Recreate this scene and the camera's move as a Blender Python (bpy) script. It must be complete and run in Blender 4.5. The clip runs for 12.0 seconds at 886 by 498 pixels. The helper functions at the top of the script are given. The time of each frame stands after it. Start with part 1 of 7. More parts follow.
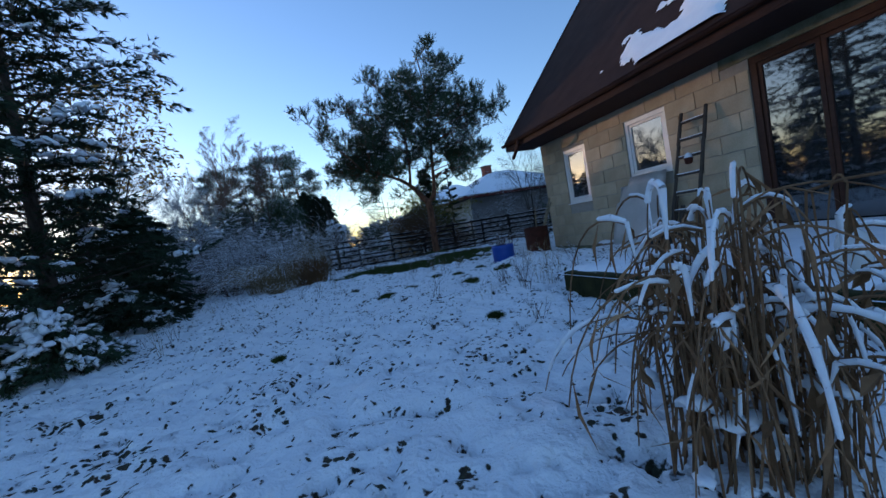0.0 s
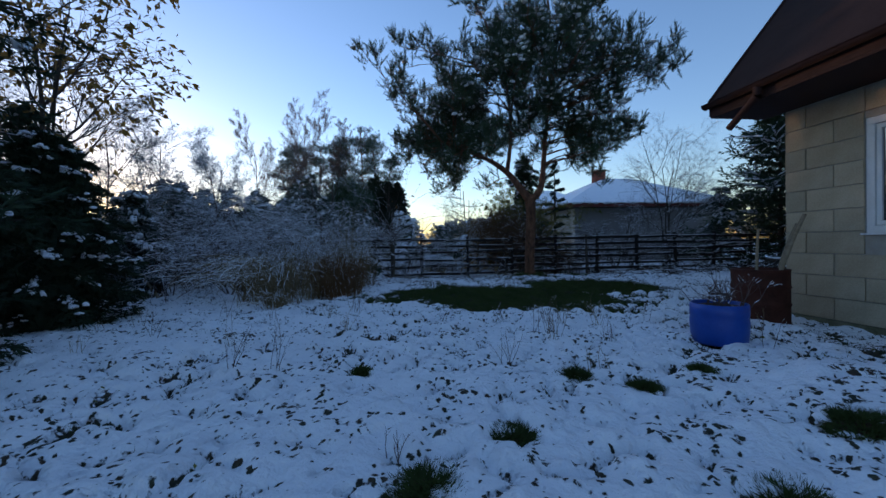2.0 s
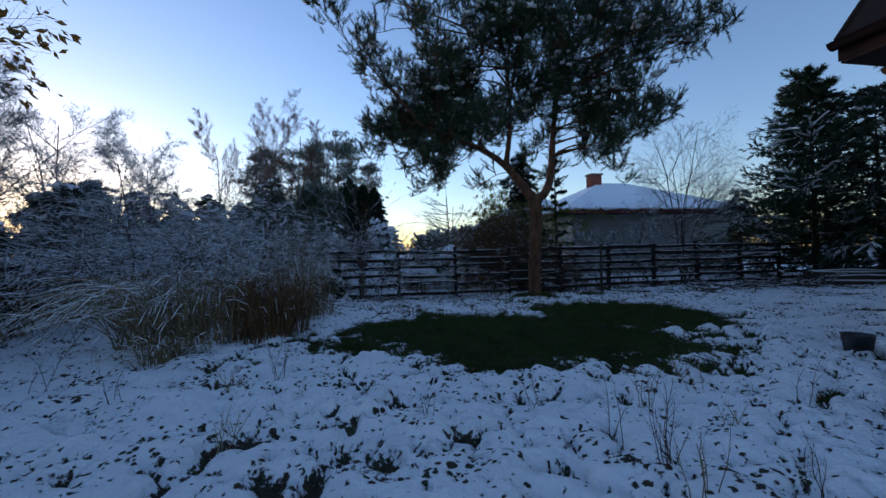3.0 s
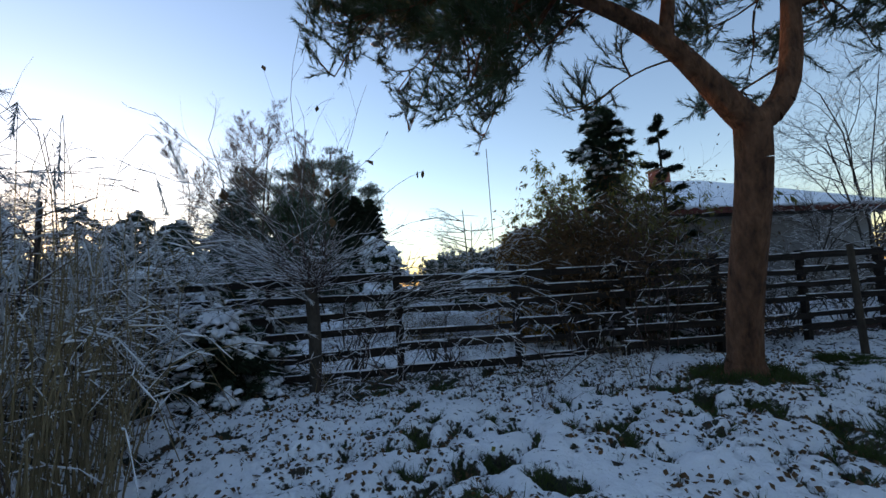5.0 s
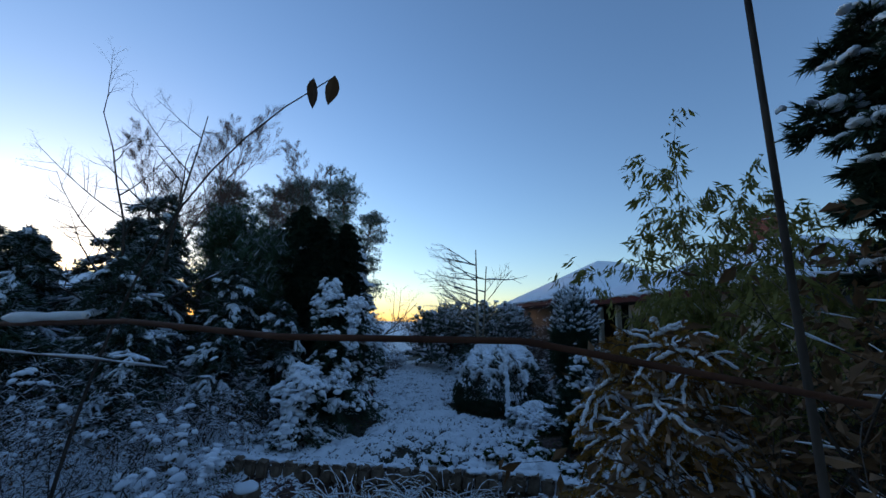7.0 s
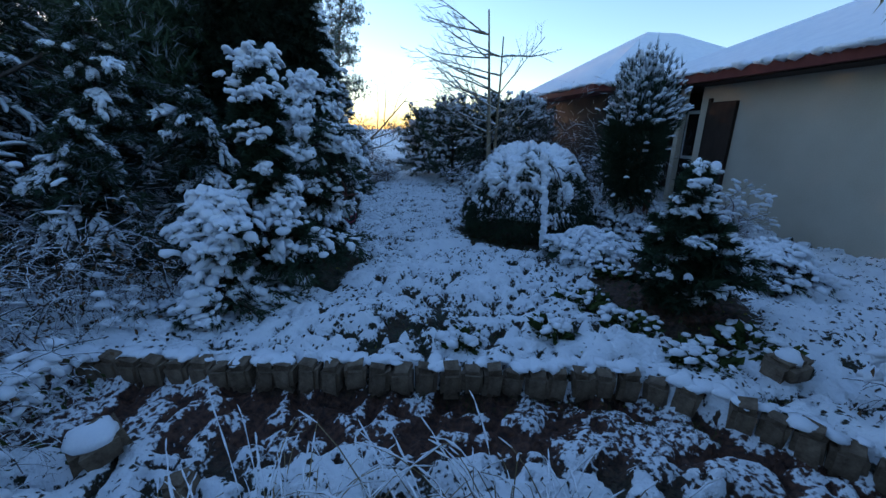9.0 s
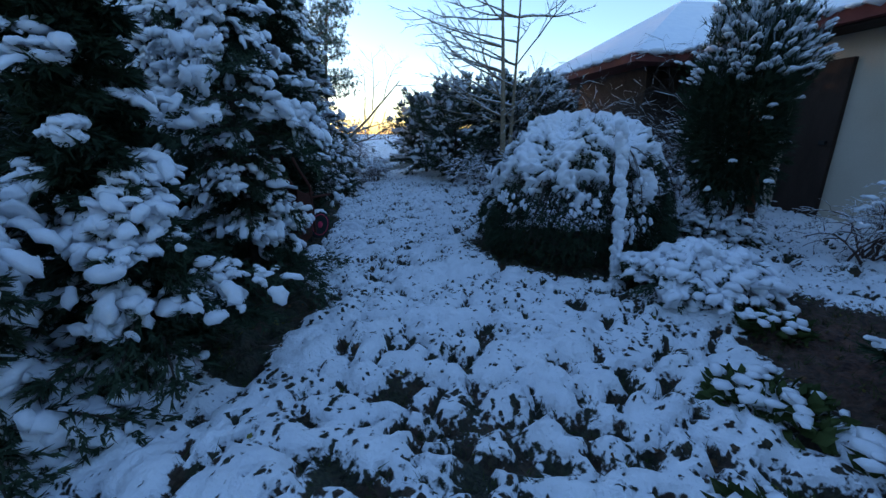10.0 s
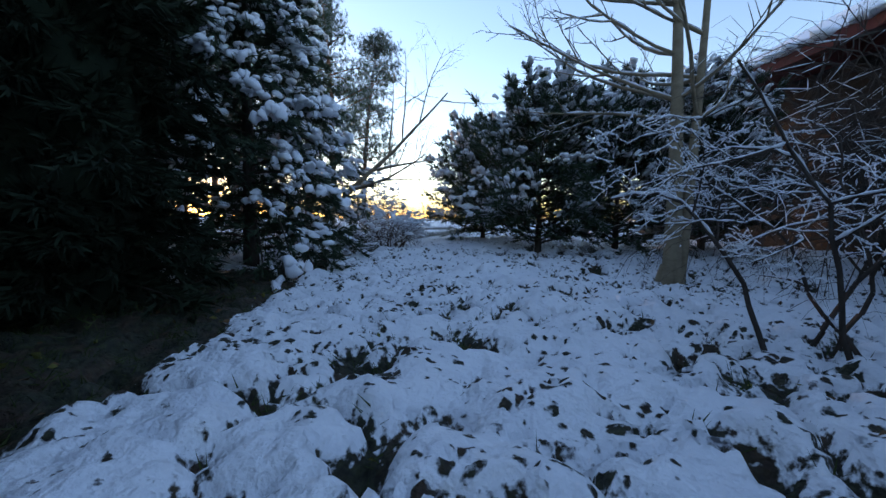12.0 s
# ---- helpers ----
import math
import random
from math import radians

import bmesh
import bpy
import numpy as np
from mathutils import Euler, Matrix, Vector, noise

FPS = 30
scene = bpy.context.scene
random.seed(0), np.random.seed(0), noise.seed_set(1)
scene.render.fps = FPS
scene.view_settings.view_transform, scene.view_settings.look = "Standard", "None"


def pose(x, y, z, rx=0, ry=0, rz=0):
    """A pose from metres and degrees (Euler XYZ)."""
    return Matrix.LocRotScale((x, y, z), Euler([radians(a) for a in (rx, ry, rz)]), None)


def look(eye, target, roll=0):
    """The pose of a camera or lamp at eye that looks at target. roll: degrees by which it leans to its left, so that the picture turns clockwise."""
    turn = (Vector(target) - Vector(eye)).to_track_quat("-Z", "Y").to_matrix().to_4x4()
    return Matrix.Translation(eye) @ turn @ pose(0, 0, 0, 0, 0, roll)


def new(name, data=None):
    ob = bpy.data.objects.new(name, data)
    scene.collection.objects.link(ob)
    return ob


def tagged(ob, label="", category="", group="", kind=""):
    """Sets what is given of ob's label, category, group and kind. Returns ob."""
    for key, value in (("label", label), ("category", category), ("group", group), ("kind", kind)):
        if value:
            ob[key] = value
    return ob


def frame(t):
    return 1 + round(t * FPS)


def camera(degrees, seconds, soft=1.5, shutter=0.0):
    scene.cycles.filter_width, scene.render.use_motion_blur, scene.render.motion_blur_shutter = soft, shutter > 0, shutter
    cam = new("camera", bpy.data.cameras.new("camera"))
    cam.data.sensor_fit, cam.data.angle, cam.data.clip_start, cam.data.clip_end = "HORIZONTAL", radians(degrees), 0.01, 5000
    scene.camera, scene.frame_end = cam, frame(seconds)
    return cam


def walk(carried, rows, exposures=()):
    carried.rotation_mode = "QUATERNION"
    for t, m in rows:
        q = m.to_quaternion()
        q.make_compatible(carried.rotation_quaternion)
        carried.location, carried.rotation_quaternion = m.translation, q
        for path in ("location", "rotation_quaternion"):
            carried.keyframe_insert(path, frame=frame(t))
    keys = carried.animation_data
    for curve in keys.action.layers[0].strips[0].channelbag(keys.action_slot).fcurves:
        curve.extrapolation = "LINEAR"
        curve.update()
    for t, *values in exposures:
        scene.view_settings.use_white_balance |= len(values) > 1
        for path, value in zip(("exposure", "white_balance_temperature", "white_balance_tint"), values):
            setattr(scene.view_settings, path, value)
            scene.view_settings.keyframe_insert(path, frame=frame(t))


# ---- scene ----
cam = camera(97.0, 12.0)
PATH = [
    (0, (0.611, -0.786, 0.77), (0.512, 1.209, 0.683), -9.7),
    (0.5, (0.467, 0.327, 0.725), (0.167, 2.304, 0.687), -1.5),
    (1, (0.334, 1.497, 0.783), (-0.15, 3.435, 0.881), 2.3),
    (1.5, (0.137, 2.413, 0.852), (-0.451, 4.324, 0.903), 1.6),
    (2, (-0.141, 3.344, 0.87), (-0.606, 5.288, 0.843), -1.0),
    (2.5, (-0.399, 4.3, 0.871), (-0.74, 6.271, 0.871), -2.5),
    (3, (-0.626, 5.316, 0.921), (-0.997, 7.281, 0.944), -1.3),
    (3.2, (-0.68, 5.702, 0.919), (-1.089, 7.66, 0.947), -0.9),
    (4.8, (-1.791, 9.255, 0.876), (-2.243, 11.202, 0.942), -2.6),
    (5, (-1.889, 9.663, 0.887), (-2.284, 11.616, 1.064), -3.3),
    (5.5, (-2.191, 10.707, 1.119), (-2.397, 12.654, 1.527), -2.7),
    (6, (-2.31, 11.619, 1.298), (-2.466, 13.566, 1.729), 0.2),
    (6.5, (-2.491, 12.453, 1.386), (-2.721, 14.43, 1.585), 2.6),
    (7, (-2.506, 13.763, 1.652), (-2.948, 15.679, 2.021), 1.9),
    (7.5, (-2.673, 14.75, 1.61), (-3.063, 16.708, 1.487), -0.8),
    (7.7, (-2.739, 15.043, 1.588), (-3.112, 16.998, 1.392), -1.3),
    (9.3, (-3.35, 16.685, 1.394), (-3.772, 18.54, 0.776), 1.9),
    (9.5, (-3.436, 17.073, 1.318), (-3.997, 18.9, 0.728), 3.3),
    (10, (-3.716, 18.028, 1.125), (-4.087, 19.91, 0.559), -0.4),
    (10.5, (-3.935, 18.965, 0.893), (-4.231, 20.867, 0.351), -0.4),
    (10.8, (-3.983, 19.397, 0.851), (-4.618, 21.228, 0.357), 0.6),
    (11, (-4.103, 19.785, 0.732), (-4.876, 21.575, 0.283), 4.2),
    (11.5, (-4.504, 20.815, 0.554), (-5.099, 22.711, 0.327), 0.8),
    (12, (-4.868, 21.849, 0.455), (-5.459, 23.754, 0.305), 0.6),
]
EXPOSURES = [(0.0, 1.58, 5500, 22), (2.0, 1.45, 5800, 24), (3.2, 1.42, 6050, 26), (5.0, 1.92, 7150, 25), (6.0, 1.5, 5850, 22), (7.5, 1.17, 5700, 19), (9.5, 2.1, 5800, 22), (10.5, 2.07, 5850, 22), (11.4, 2.4, 6400, 25), (12.0, 2.35, 6750, 27)]
walk(cam, [(t, look(eye, target, roll)) for t, eye, target, roll in PATH], EXPOSURES)

# ---- light ----
SUN_AZ = 57.0  # degrees left of +y
SUN_EL = 4.0
world = bpy.data.worlds.new("dusk_sky")
scene.world = world
world.use_nodes = True
wn = world.node_tree.nodes
sky = wn.new("ShaderNodeTexSky")
sky.sky_type, sky.sun_disc = "NISHITA", False
sky.sun_elevation, sky.sun_rotation = radians(SUN_EL), radians(-SUN_AZ)
sky.air_density, sky.dust_density, sky.ozone_density = 1.0, 0.25, 2.2
wn["Background"].inputs["Strength"].default_value = 0.15
world.node_tree.links.new(sky.outputs[0], wn["Background"].inputs[0])
sun = new("sun", bpy.data.lights.new("sun", "SUN"))
sun.data.energy, sun.data.angle, sun.data.color = 0.3, radians(0.6), (1.0, 0.62, 0.32)
sd = Vector((-math.sin(radians(SUN_AZ)), math.cos(radians(SUN_AZ)), math.tan(radians(SUN_EL))))
sun.matrix_world = look(sd * 100, (0, 0, 0))


# ---- materials ----
def mat(name, base, base2=None, rough=0.8, scale=8.0, fine=60.0, bump=0.3, metal=0.0, dist=0.01, rand=0.0, trans=0.0, stretch=(1, 1, 1)):
    """A two-scale noise material: base and base2 mixed by a coarse and a fine noise, with bump."""
    m = bpy.data.materials.new(name)
    m.use_nodes = True
    n, l = m.node_tree.nodes, m.node_tree.links
    b = n["Principled BSDF"]
    b.inputs["Roughness"].default_value, b.inputs["Metallic"].default_value = rough, metal
    b.inputs["Specular IOR Level"].default_value = 0.5 if rough < 0.5 else 0.2
    tc = n.new("ShaderNodeTexCoord")
    mp = n.new("ShaderNodeMapping")
    mp.inputs["Scale"].default_value = stretch
    l.new(tc.outputs["Object"], mp.inputs[0])
    a, f = n.new("ShaderNodeTexNoise"), n.new("ShaderNodeTexNoise")
    for node, sc in ((a, scale), (f, fine)):
        node.inputs["Scale"].default_value, node.inputs["Detail"].default_value = sc, 5
        l.new(mp.outputs[0], node.inputs["Vector"])
    mixf = n.new("ShaderNodeMath")
    mixf.operation = "MULTIPLY_ADD"
    l.new(f.outputs[0], mixf.inputs[0])
    mixf.inputs[1].default_value = 0.5
    l.new(a.outputs[0], mixf.inputs[2])
    r = n.new("ShaderNodeValToRGB")
    r.color_ramp.elements[0].position, r.color_ramp.elements[1].position = 0.5, 1.0
    r.color_ramp.elements[0].color = (*base, 1)
    r.color_ramp.elements[1].color = (*(base2 or [min(1, c * 1.5) for c in base]), 1)
    l.new(mixf.outputs[0], r.inputs[0])
    out = r.outputs[0]
    if rand:
        hs = n.new("ShaderNodeHueSaturation")
        oi = n.new("ShaderNodeObjectInfo")
        gi = n.new("ShaderNodeNewGeometry")
        ad = n.new("ShaderNodeMath")
        l.new(oi.outputs["Random"], ad.inputs[0])
        l.new(gi.outputs["Random Per Island"], ad.inputs[1])
        mr = n.new("ShaderNodeMapRange")
        mr.inputs["From Max"].default_value = 2.0
        mr.inputs["To Min"].default_value, mr.inputs["To Max"].default_value = 1 - rand, 1 + rand
        l.new(ad.outputs[0], mr.inputs[0])
        l.new(mr.outputs[0], hs.inputs["Value"])
        l.new(out, hs.inputs["Color"])
        out = hs.outputs[0]
    l.new(out, b.inputs["Base Color"])
    if trans:
        t = n.new("ShaderNodeBsdfTranslucent")
        l.new(out, t.inputs[0])
        mx = n.new("ShaderNodeMixShader")
        mx.inputs[0].default_value = trans
        l.new(b.outputs[0], mx.inputs[1])
        l.new(t.outputs[0], mx.inputs[2])
        l.new(mx.outputs[0], n["Material Output"].inputs[0])
    if bump:
        bp = n.new("ShaderNodeBump")
        bp.inputs["Strength"].default_value, bp.inputs["Distance"].default_value = bump, dist
        l.new(mixf.outputs[0], bp.inputs["Height"])
        l.new(bp.outputs[0], b.inputs["Normal"])
    return m


SNOW = mat("snow", (0.82, 0.84, 0.88), (0.92, 0.93, 0.95), 0.65, 6, 90, 0.5, dist=0.01)
BLOCK = mat("aerated_block", (0.34, 0.27, 0.175), (0.52, 0.43, 0.3), 0.95, 2.2, 70, 0.5, dist=0.005, rand=0.24)
MORTAR = mat("mortar", (0.3, 0.27, 0.22), (0.38, 0.35, 0.3), 0.95, 10, 80, 0.5)
PLINTH = mat("mossy_plinth", (0.1, 0.1, 0.05), (0.22, 0.2, 0.13), 0.95, 5, 50, 0.5)
MOSS = mat("wet_moss", (0.016, 0.018, 0.006), (0.05, 0.048, 0.016), 0.95, 6, 60, 0.8, dist=0.02)
ROOF = mat("dark_roof_sheet", (0.03, 0.016, 0.013), (0.05, 0.028, 0.023), 0.95, 3, 60, 0.3)
ROOFWOOD = mat("stained_eave_board", (0.03, 0.013, 0.01), (0.055, 0.024, 0.018), 0.75, 6, 90, 0.3, stretch=(1, 6, 6))
WHITEFRAME = mat("white_frame", (0.62, 0.62, 0.6), (0.75, 0.75, 0.73), 0.35, 5, 50, 0.05)
BROWNFRAME = mat("brown_frame", (0.04, 0.016, 0.01), (0.07, 0.03, 0.018), 0.55, 8, 80, 0.2, stretch=(1, 1, 6))
FENCEWOOD = mat("weathered_fence_wood", (0.014, 0.01, 0.009), (0.04, 0.031, 0.026), 0.9, 4, 70, 0.5, rand=0.25, stretch=(1, 6, 6))
PINEBARK = mat("pine_bark", (0.055, 0.028, 0.02), (0.25, 0.12, 0.07), 0.95, 14, 45, 1.0, dist=0.05, stretch=(1, 1, 0.4))
DARKBARK = mat("dark_bark", (0.045, 0.035, 0.028), (0.1, 0.08, 0.065), 0.95, 14, 70, 0.6, stretch=(1, 1, 0.4))
PALEBARK = mat("pale_bark", (0.22, 0.17, 0.11), (0.34, 0.27, 0.18), 0.9, 10, 60, 0.4, stretch=(1, 1, 2))
TWIGBARK = mat("reddish_twig_bark", (0.075, 0.05, 0.042), (0.14, 0.095, 0.08), 0.9, 14, 70, 0.4)
REDTWIG = mat("red_brown_twig", (0.07, 0.028, 0.016), (0.13, 0.055, 0.03), 0.7, 20, 90, 0.4)
NEEDLE = mat("pine_needles", (0.03, 0.052, 0.026), (0.06, 0.095, 0.05), 0.6, 4, 40, 0, rand=0.4, trans=0.15)
SPRUCE = mat("dark_conifer_needles", (0.02, 0.04, 0.022), (0.045, 0.07, 0.036), 0.65, 4, 40, 0, rand=0.4, trans=0.1)
# darker copy of the conifer needles: the thuja wall's shade as colour
SHADED_THUJA = mat("shaded_thuja_scales", (0.012, 0.02, 0.011), (0.026, 0.04, 0.02), 0.85, 4, 40, 0, rand=0.4, trans=0.0)
JUNIPER = mat("juniper_needles", (0.028, 0.05, 0.03), (0.06, 0.09, 0.05), 0.65, 4, 40, 0, rand=0.4, trans=0.1)
FROSTED = mat("frosted_needles", (0.16, 0.19, 0.19), (0.42, 0.46, 0.5), 0.8, 3, 40, 0, rand=0.4)
LEAFY = mat("olive_leaves", (0.11, 0.115, 0.026), (0.28, 0.25, 0.07), 0.6, 5, 40, 0, rand=0.45, trans=0.4)
YELLOWLEAF = mat("yellow_leaves", (0.2, 0.13, 0.03), (0.32, 0.2, 0.06), 0.6, 5, 40, 0, rand=0.4, trans=0.3)
RUSTNEEDLE = mat("rusty_larch_needles", (0.28, 0.13, 0.02), (0.48, 0.27, 0.06), 0.7, 5, 40, 0, rand=0.4, trans=0.2)
DEADLEAF = mat("dead_leaves", (0.09, 0.05, 0.022), (0.18, 0.1, 0.05), 0.8, 5, 40, 0, rand=0.4)
WITHERED = mat("withered_brown_grass", (0.15, 0.075, 0.035), (0.32, 0.19, 0.1), 0.85, 5, 60, 0, rand=0.45)
STRAW = mat("dry_straw", (0.2, 0.14, 0.07), (0.34, 0.26, 0.15), 0.85, 5, 60, 0, rand=0.4)
FROSTSTRAW = mat("frosted_straw", (0.42, 0.42, 0.42), (0.66, 0.68, 0.7), 0.85, 5, 60, 0, rand=0.25)
GRASS = mat("winter_grass", (0.035, 0.055, 0.014), (0.075, 0.1, 0.03), 0.8, 3, 40, 0, rand=0.4, trans=0.15)
SOIL = mat("red_brown_soil", (0.04, 0.02, 0.014), (0.1, 0.055, 0.035), 0.98, 6, 60, 1.0, dist=0.03)
STONE = mat("granite_cobble", (0.09, 0.062, 0.042), (0.26, 0.19, 0.13), 0.9, 12, 80, 0.6, rand=0.25)
RUST = mat("rusty_steel", (0.05, 0.018, 0.012), (0.1, 0.034, 0.022), 0.75, 7, 60, 0.4, metal=0.2)
BLUEPLASTIC = mat("blue_plastic", (0.008, 0.05, 0.3), (0.015, 0.08, 0.4), 0.4, 4, 40, 0.1)
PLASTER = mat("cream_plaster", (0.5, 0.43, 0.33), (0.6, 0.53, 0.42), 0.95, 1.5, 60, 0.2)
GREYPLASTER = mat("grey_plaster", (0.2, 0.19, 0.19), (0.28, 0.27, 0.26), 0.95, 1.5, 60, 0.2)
DARKWOOD = mat("dark_wood", (0.025, 0.016, 0.012), (0.05, 0.032, 0.024), 0.7, 6, 80, 0.3, stretch=(1, 1, 0.3))
REDTILE = mat("red_roof_edge", (0.12, 0.03, 0.025), (0.18, 0.05, 0.04), 0.7, 6, 60, 0.2)
BRICKRED = mat("red_brick", (0.2, 0.06, 0.04), (0.3, 0.1, 0.07), 0.9, 8, 60, 0.4)
BLACKRUBBER = mat("black_rubber", (0.015, 0.015, 0.016), (0.03, 0.03, 0.03), 0.8, 8, 60, 0.2)
ZINC = mat("dull_zinc", (0.07, 0.07, 0.075), (0.13, 0.13, 0.135), 0.55, 9, 70, 0.3, metal=0.6)
CERISE = mat("red_plastic", (0.5, 0.025, 0.07), (0.6, 0.045, 0.1), 0.5, 8, 60, 0.1)
# near-black: the shade inside the rooms and porch is put into the colour
UNLIT_INSIDE = mat("unlit_inside", (0.012, 0.011, 0.01), (0.02, 0.018, 0.016), 0.9, 3, 30, 0)
GLASS = bpy.data.materials.new("window_glass")
GLASS.use_nodes = True
_b = GLASS.node_tree.nodes["Principled BSDF"]
_b.inputs["Base Color"].default_value = (0.02, 0.022, 0.025, 1)
_b.inputs["Roughness"].default_value, _b.inputs["IOR"].default_value = 0.03, 2.4
CLEARSHEET = mat("milky_sheet", (0.6, 0.6, 0.58), (0.7, 0.7, 0.68), 0.12, 3, 20, 0.05)


def ground_material():
    """Snow with bare places where the attribute 'bare' is high, some for shade; turf or soil shows there."""
    m = bpy.data.materials.new("snowy_ground")
    m.use_nodes = True
    n, l = m.node_tree.nodes, m.node_tree.links
    b = n["Principled BSDF"]
    b.inputs["Roughness"].default_value = 0.75
    tc = n.new("ShaderNodeTexCoord")

    def noise_node(sc, det=5):
        t = n.new("ShaderNodeTexNoise")
        t.inputs["Scale"].default_value, t.inputs["Detail"].default_value = sc, det
        l.new(tc.outputs["Object"], t.inputs["Vector"])
        return t.outputs[0]

    def ramp(src, p0, c0, p1, c1):
        r = n.new("ShaderNodeValToRGB")
        r.color_ramp.elements[0].position, r.color_ramp.elements[1].position = p0, p1
        r.color_ramp.elements[0].color, r.color_ramp.elements[1].color = (*c0, 1), (*c1, 1)
        l.new(src, r.inputs[0])
        return r.outputs[0]

    def mixc(f, a, c):
        x = n.new("ShaderNodeMix")
        x.data_type = "RGBA"
        l.new(f, x.inputs[0])
        l.new(a, x.inputs[6])
        l.new(c, x.inputs[7])
        return x.outputs[2]

    def maths(op, a, c):
        x = n.new("ShaderNodeMath")
        x.operation = op
        for i, v in enumerate((a, c)):
            if isinstance(v, (int, float)):
                x.inputs[i].default_value = v
            else:
                l.new(v, x.inputs[i])
        return x.outputs[0]

    at = n.new("ShaderNodeAttribute")
    at.attribute_name = "bare"
    ar = n.new("ShaderNodeAttribute")
    ar.attribute_name = "soil"
    snow = ramp(noise_node(3), 0.3, (0.84, 0.86, 0.89), 0.7, (0.93, 0.94, 0.95))
    turf = ramp(noise_node(55), 0.35, (0.008, 0.01, 0.004), 0.7, (0.04, 0.045, 0.018))
    earth = ramp(noise_node(30), 0.35, (0.028, 0.011, 0.007), 0.7, (0.13, 0.055, 0.03))
    fleck = ramp(noise_node(9), 0.45, (0, 0, 0), 0.62, (1, 1, 1))
    dead = mixc(maths("MAXIMUM", maths("MULTIPLY", fleck, 0.45), ar.outputs["Fac"]), turf, earth)
    edge = maths("ADD", at.outputs["Fac"], maths("MULTIPLY", maths("SUBTRACT", noise_node(34, 6), 0.5), 0.8))
    mask = ramp(edge, 0.47, (0, 0, 0), 0.56, (1, 1, 1))
    # small gaps between the pillows: turf colour for real gaps and crevice shade alike
    wob = n.new("ShaderNodeTexNoise")
    wob.inputs["Scale"].default_value, wob.inputs["Detail"].default_value = 16, 3
    l.new(tc.outputs["Object"], wob.inputs["Vector"])
    shift = n.new("ShaderNodeVectorMath")
    shift.operation = "MULTIPLY_ADD"
    l.new(wob.outputs["Color"], shift.inputs[0])
    shift.inputs[1].default_value = (0.075, 0.075, 0.0)
    l.new(tc.outputs["Object"], shift.inputs[2])
    flat = n.new("ShaderNodeVectorMath")
    flat.operation = "MULTIPLY"
    l.new(shift.outputs[0], flat.inputs[0])
    flat.inputs[1].default_value = (1, 1, 0)
    vor = n.new("ShaderNodeTexVoronoi")
    vor.inputs["Scale"].default_value = 26.0
    l.new(flat.outputs[0], vor.inputs["Vector"])
    sep = n.new("ShaderNodeSeparateColor")
    l.new(vor.outputs["Color"], sep.inputs[0])
    size = maths("ADD", maths("MULTIPLY", sep.outputs[0], 0.55), maths("MULTIPLY", maths("SUBTRACT", noise_node(2.2, 4), 0.56), 1.5))
    depth = maths("ADD", maths("SUBTRACT", size, vor.outputs["Distance"]), maths("MULTIPLY", maths("SUBTRACT", noise_node(70, 4), 0.5), 0.6))
    small = ramp(depth, 0.0, (0, 0, 0), 0.12, (1, 1, 1))
    mask = maths("MAXIMUM", mask, small)
    l.new(mixc(mask, snow, dead), b.inputs["Base Color"])
    bp = n.new("ShaderNodeBump")
    bp.inputs["Strength"].default_value, bp.inputs["Distance"].default_value = 0.85, 0.05
    l.new(maths("SUBTRACT", maths("ADD", noise_node(14, 3), maths("MULTIPLY", noise_node(60, 3), 0.25)), maths("MULTIPLY", small, 0.4)), bp.inputs["Height"])
    l.new(bp.outputs[0], b.inputs["Normal"])
    return m


GROUNDMAT = ground_material()


# ---- building tools ----
def mesh_from(name, verts, faces, material, smooth=False):
    """A mesh of equal faces (all triangles or all quads) from arrays."""
    verts, faces = np.asarray(verts, np.float32).reshape(-1, 3), np.asarray(faces, np.int32)
    k = faces.shape[1]
    me = bpy.data.meshes.new(name)
    me.vertices.add(len(verts))
    me.vertices.foreach_set("co", verts.ravel())
    me.loops.add(faces.size)
    me.loops.foreach_set("vertex_index", faces.ravel())
    me.polygons.add(len(faces))
    me.polygons.foreach_set("loop_start", np.arange(0, faces.size, k, dtype=np.int32))
    me.polygons.foreach_set("use_smooth", np.full(len(faces), smooth))
    me.materials.append(material)
    me.update(calc_edges=True)
    return me


def put(name, me, parent=None, label=""):
    ob = new(name, me)
    if parent is not None:
        ob.parent = parent
    if label:
        ob["label"] = label
    return ob


def part(name, bm, material, parent, label=""):
    me = bpy.data.meshes.new(name)
    bm.to_mesh(me)
    bm.free()
    me.materials.append(material)
    return put(name, me, parent, label)


def thing(name, at, rz=0.0, label="", category="", group="", kind=""):
    ob = new(name)
    ob.matrix_basis = pose(*at, 0, 0, rz)
    return tagged(ob, label, category, group, kind)


def add_box(bm, x0, y0, z0, x1, y1, z1, bevel=0.0, m=None):
    r = bmesh.ops.create_cube(bm, size=1.0)
    vs = r["verts"]
    for v in vs:
        v.co = Vector(((x0 + x1) / 2 + v.co.x * (x1 - x0), (y0 + y1) / 2 + v.co.y * (y1 - y0), (z0 + z1) / 2 + v.co.z * (z1 - z0)))
        if m is not None:
            v.co = m @ v.co
    if bevel:
        es = list({e for v in vs for e in v.link_edges})
        bmesh.ops.bevel(bm, geom=es, offset=bevel, segments=2, affect="EDGES", profile=0.6)
    return bm


def box(*a, bevel=0.0, m=None):
    return add_box(bmesh.new(), *a[:6], a[6] if len(a) > 6 else bevel, m)


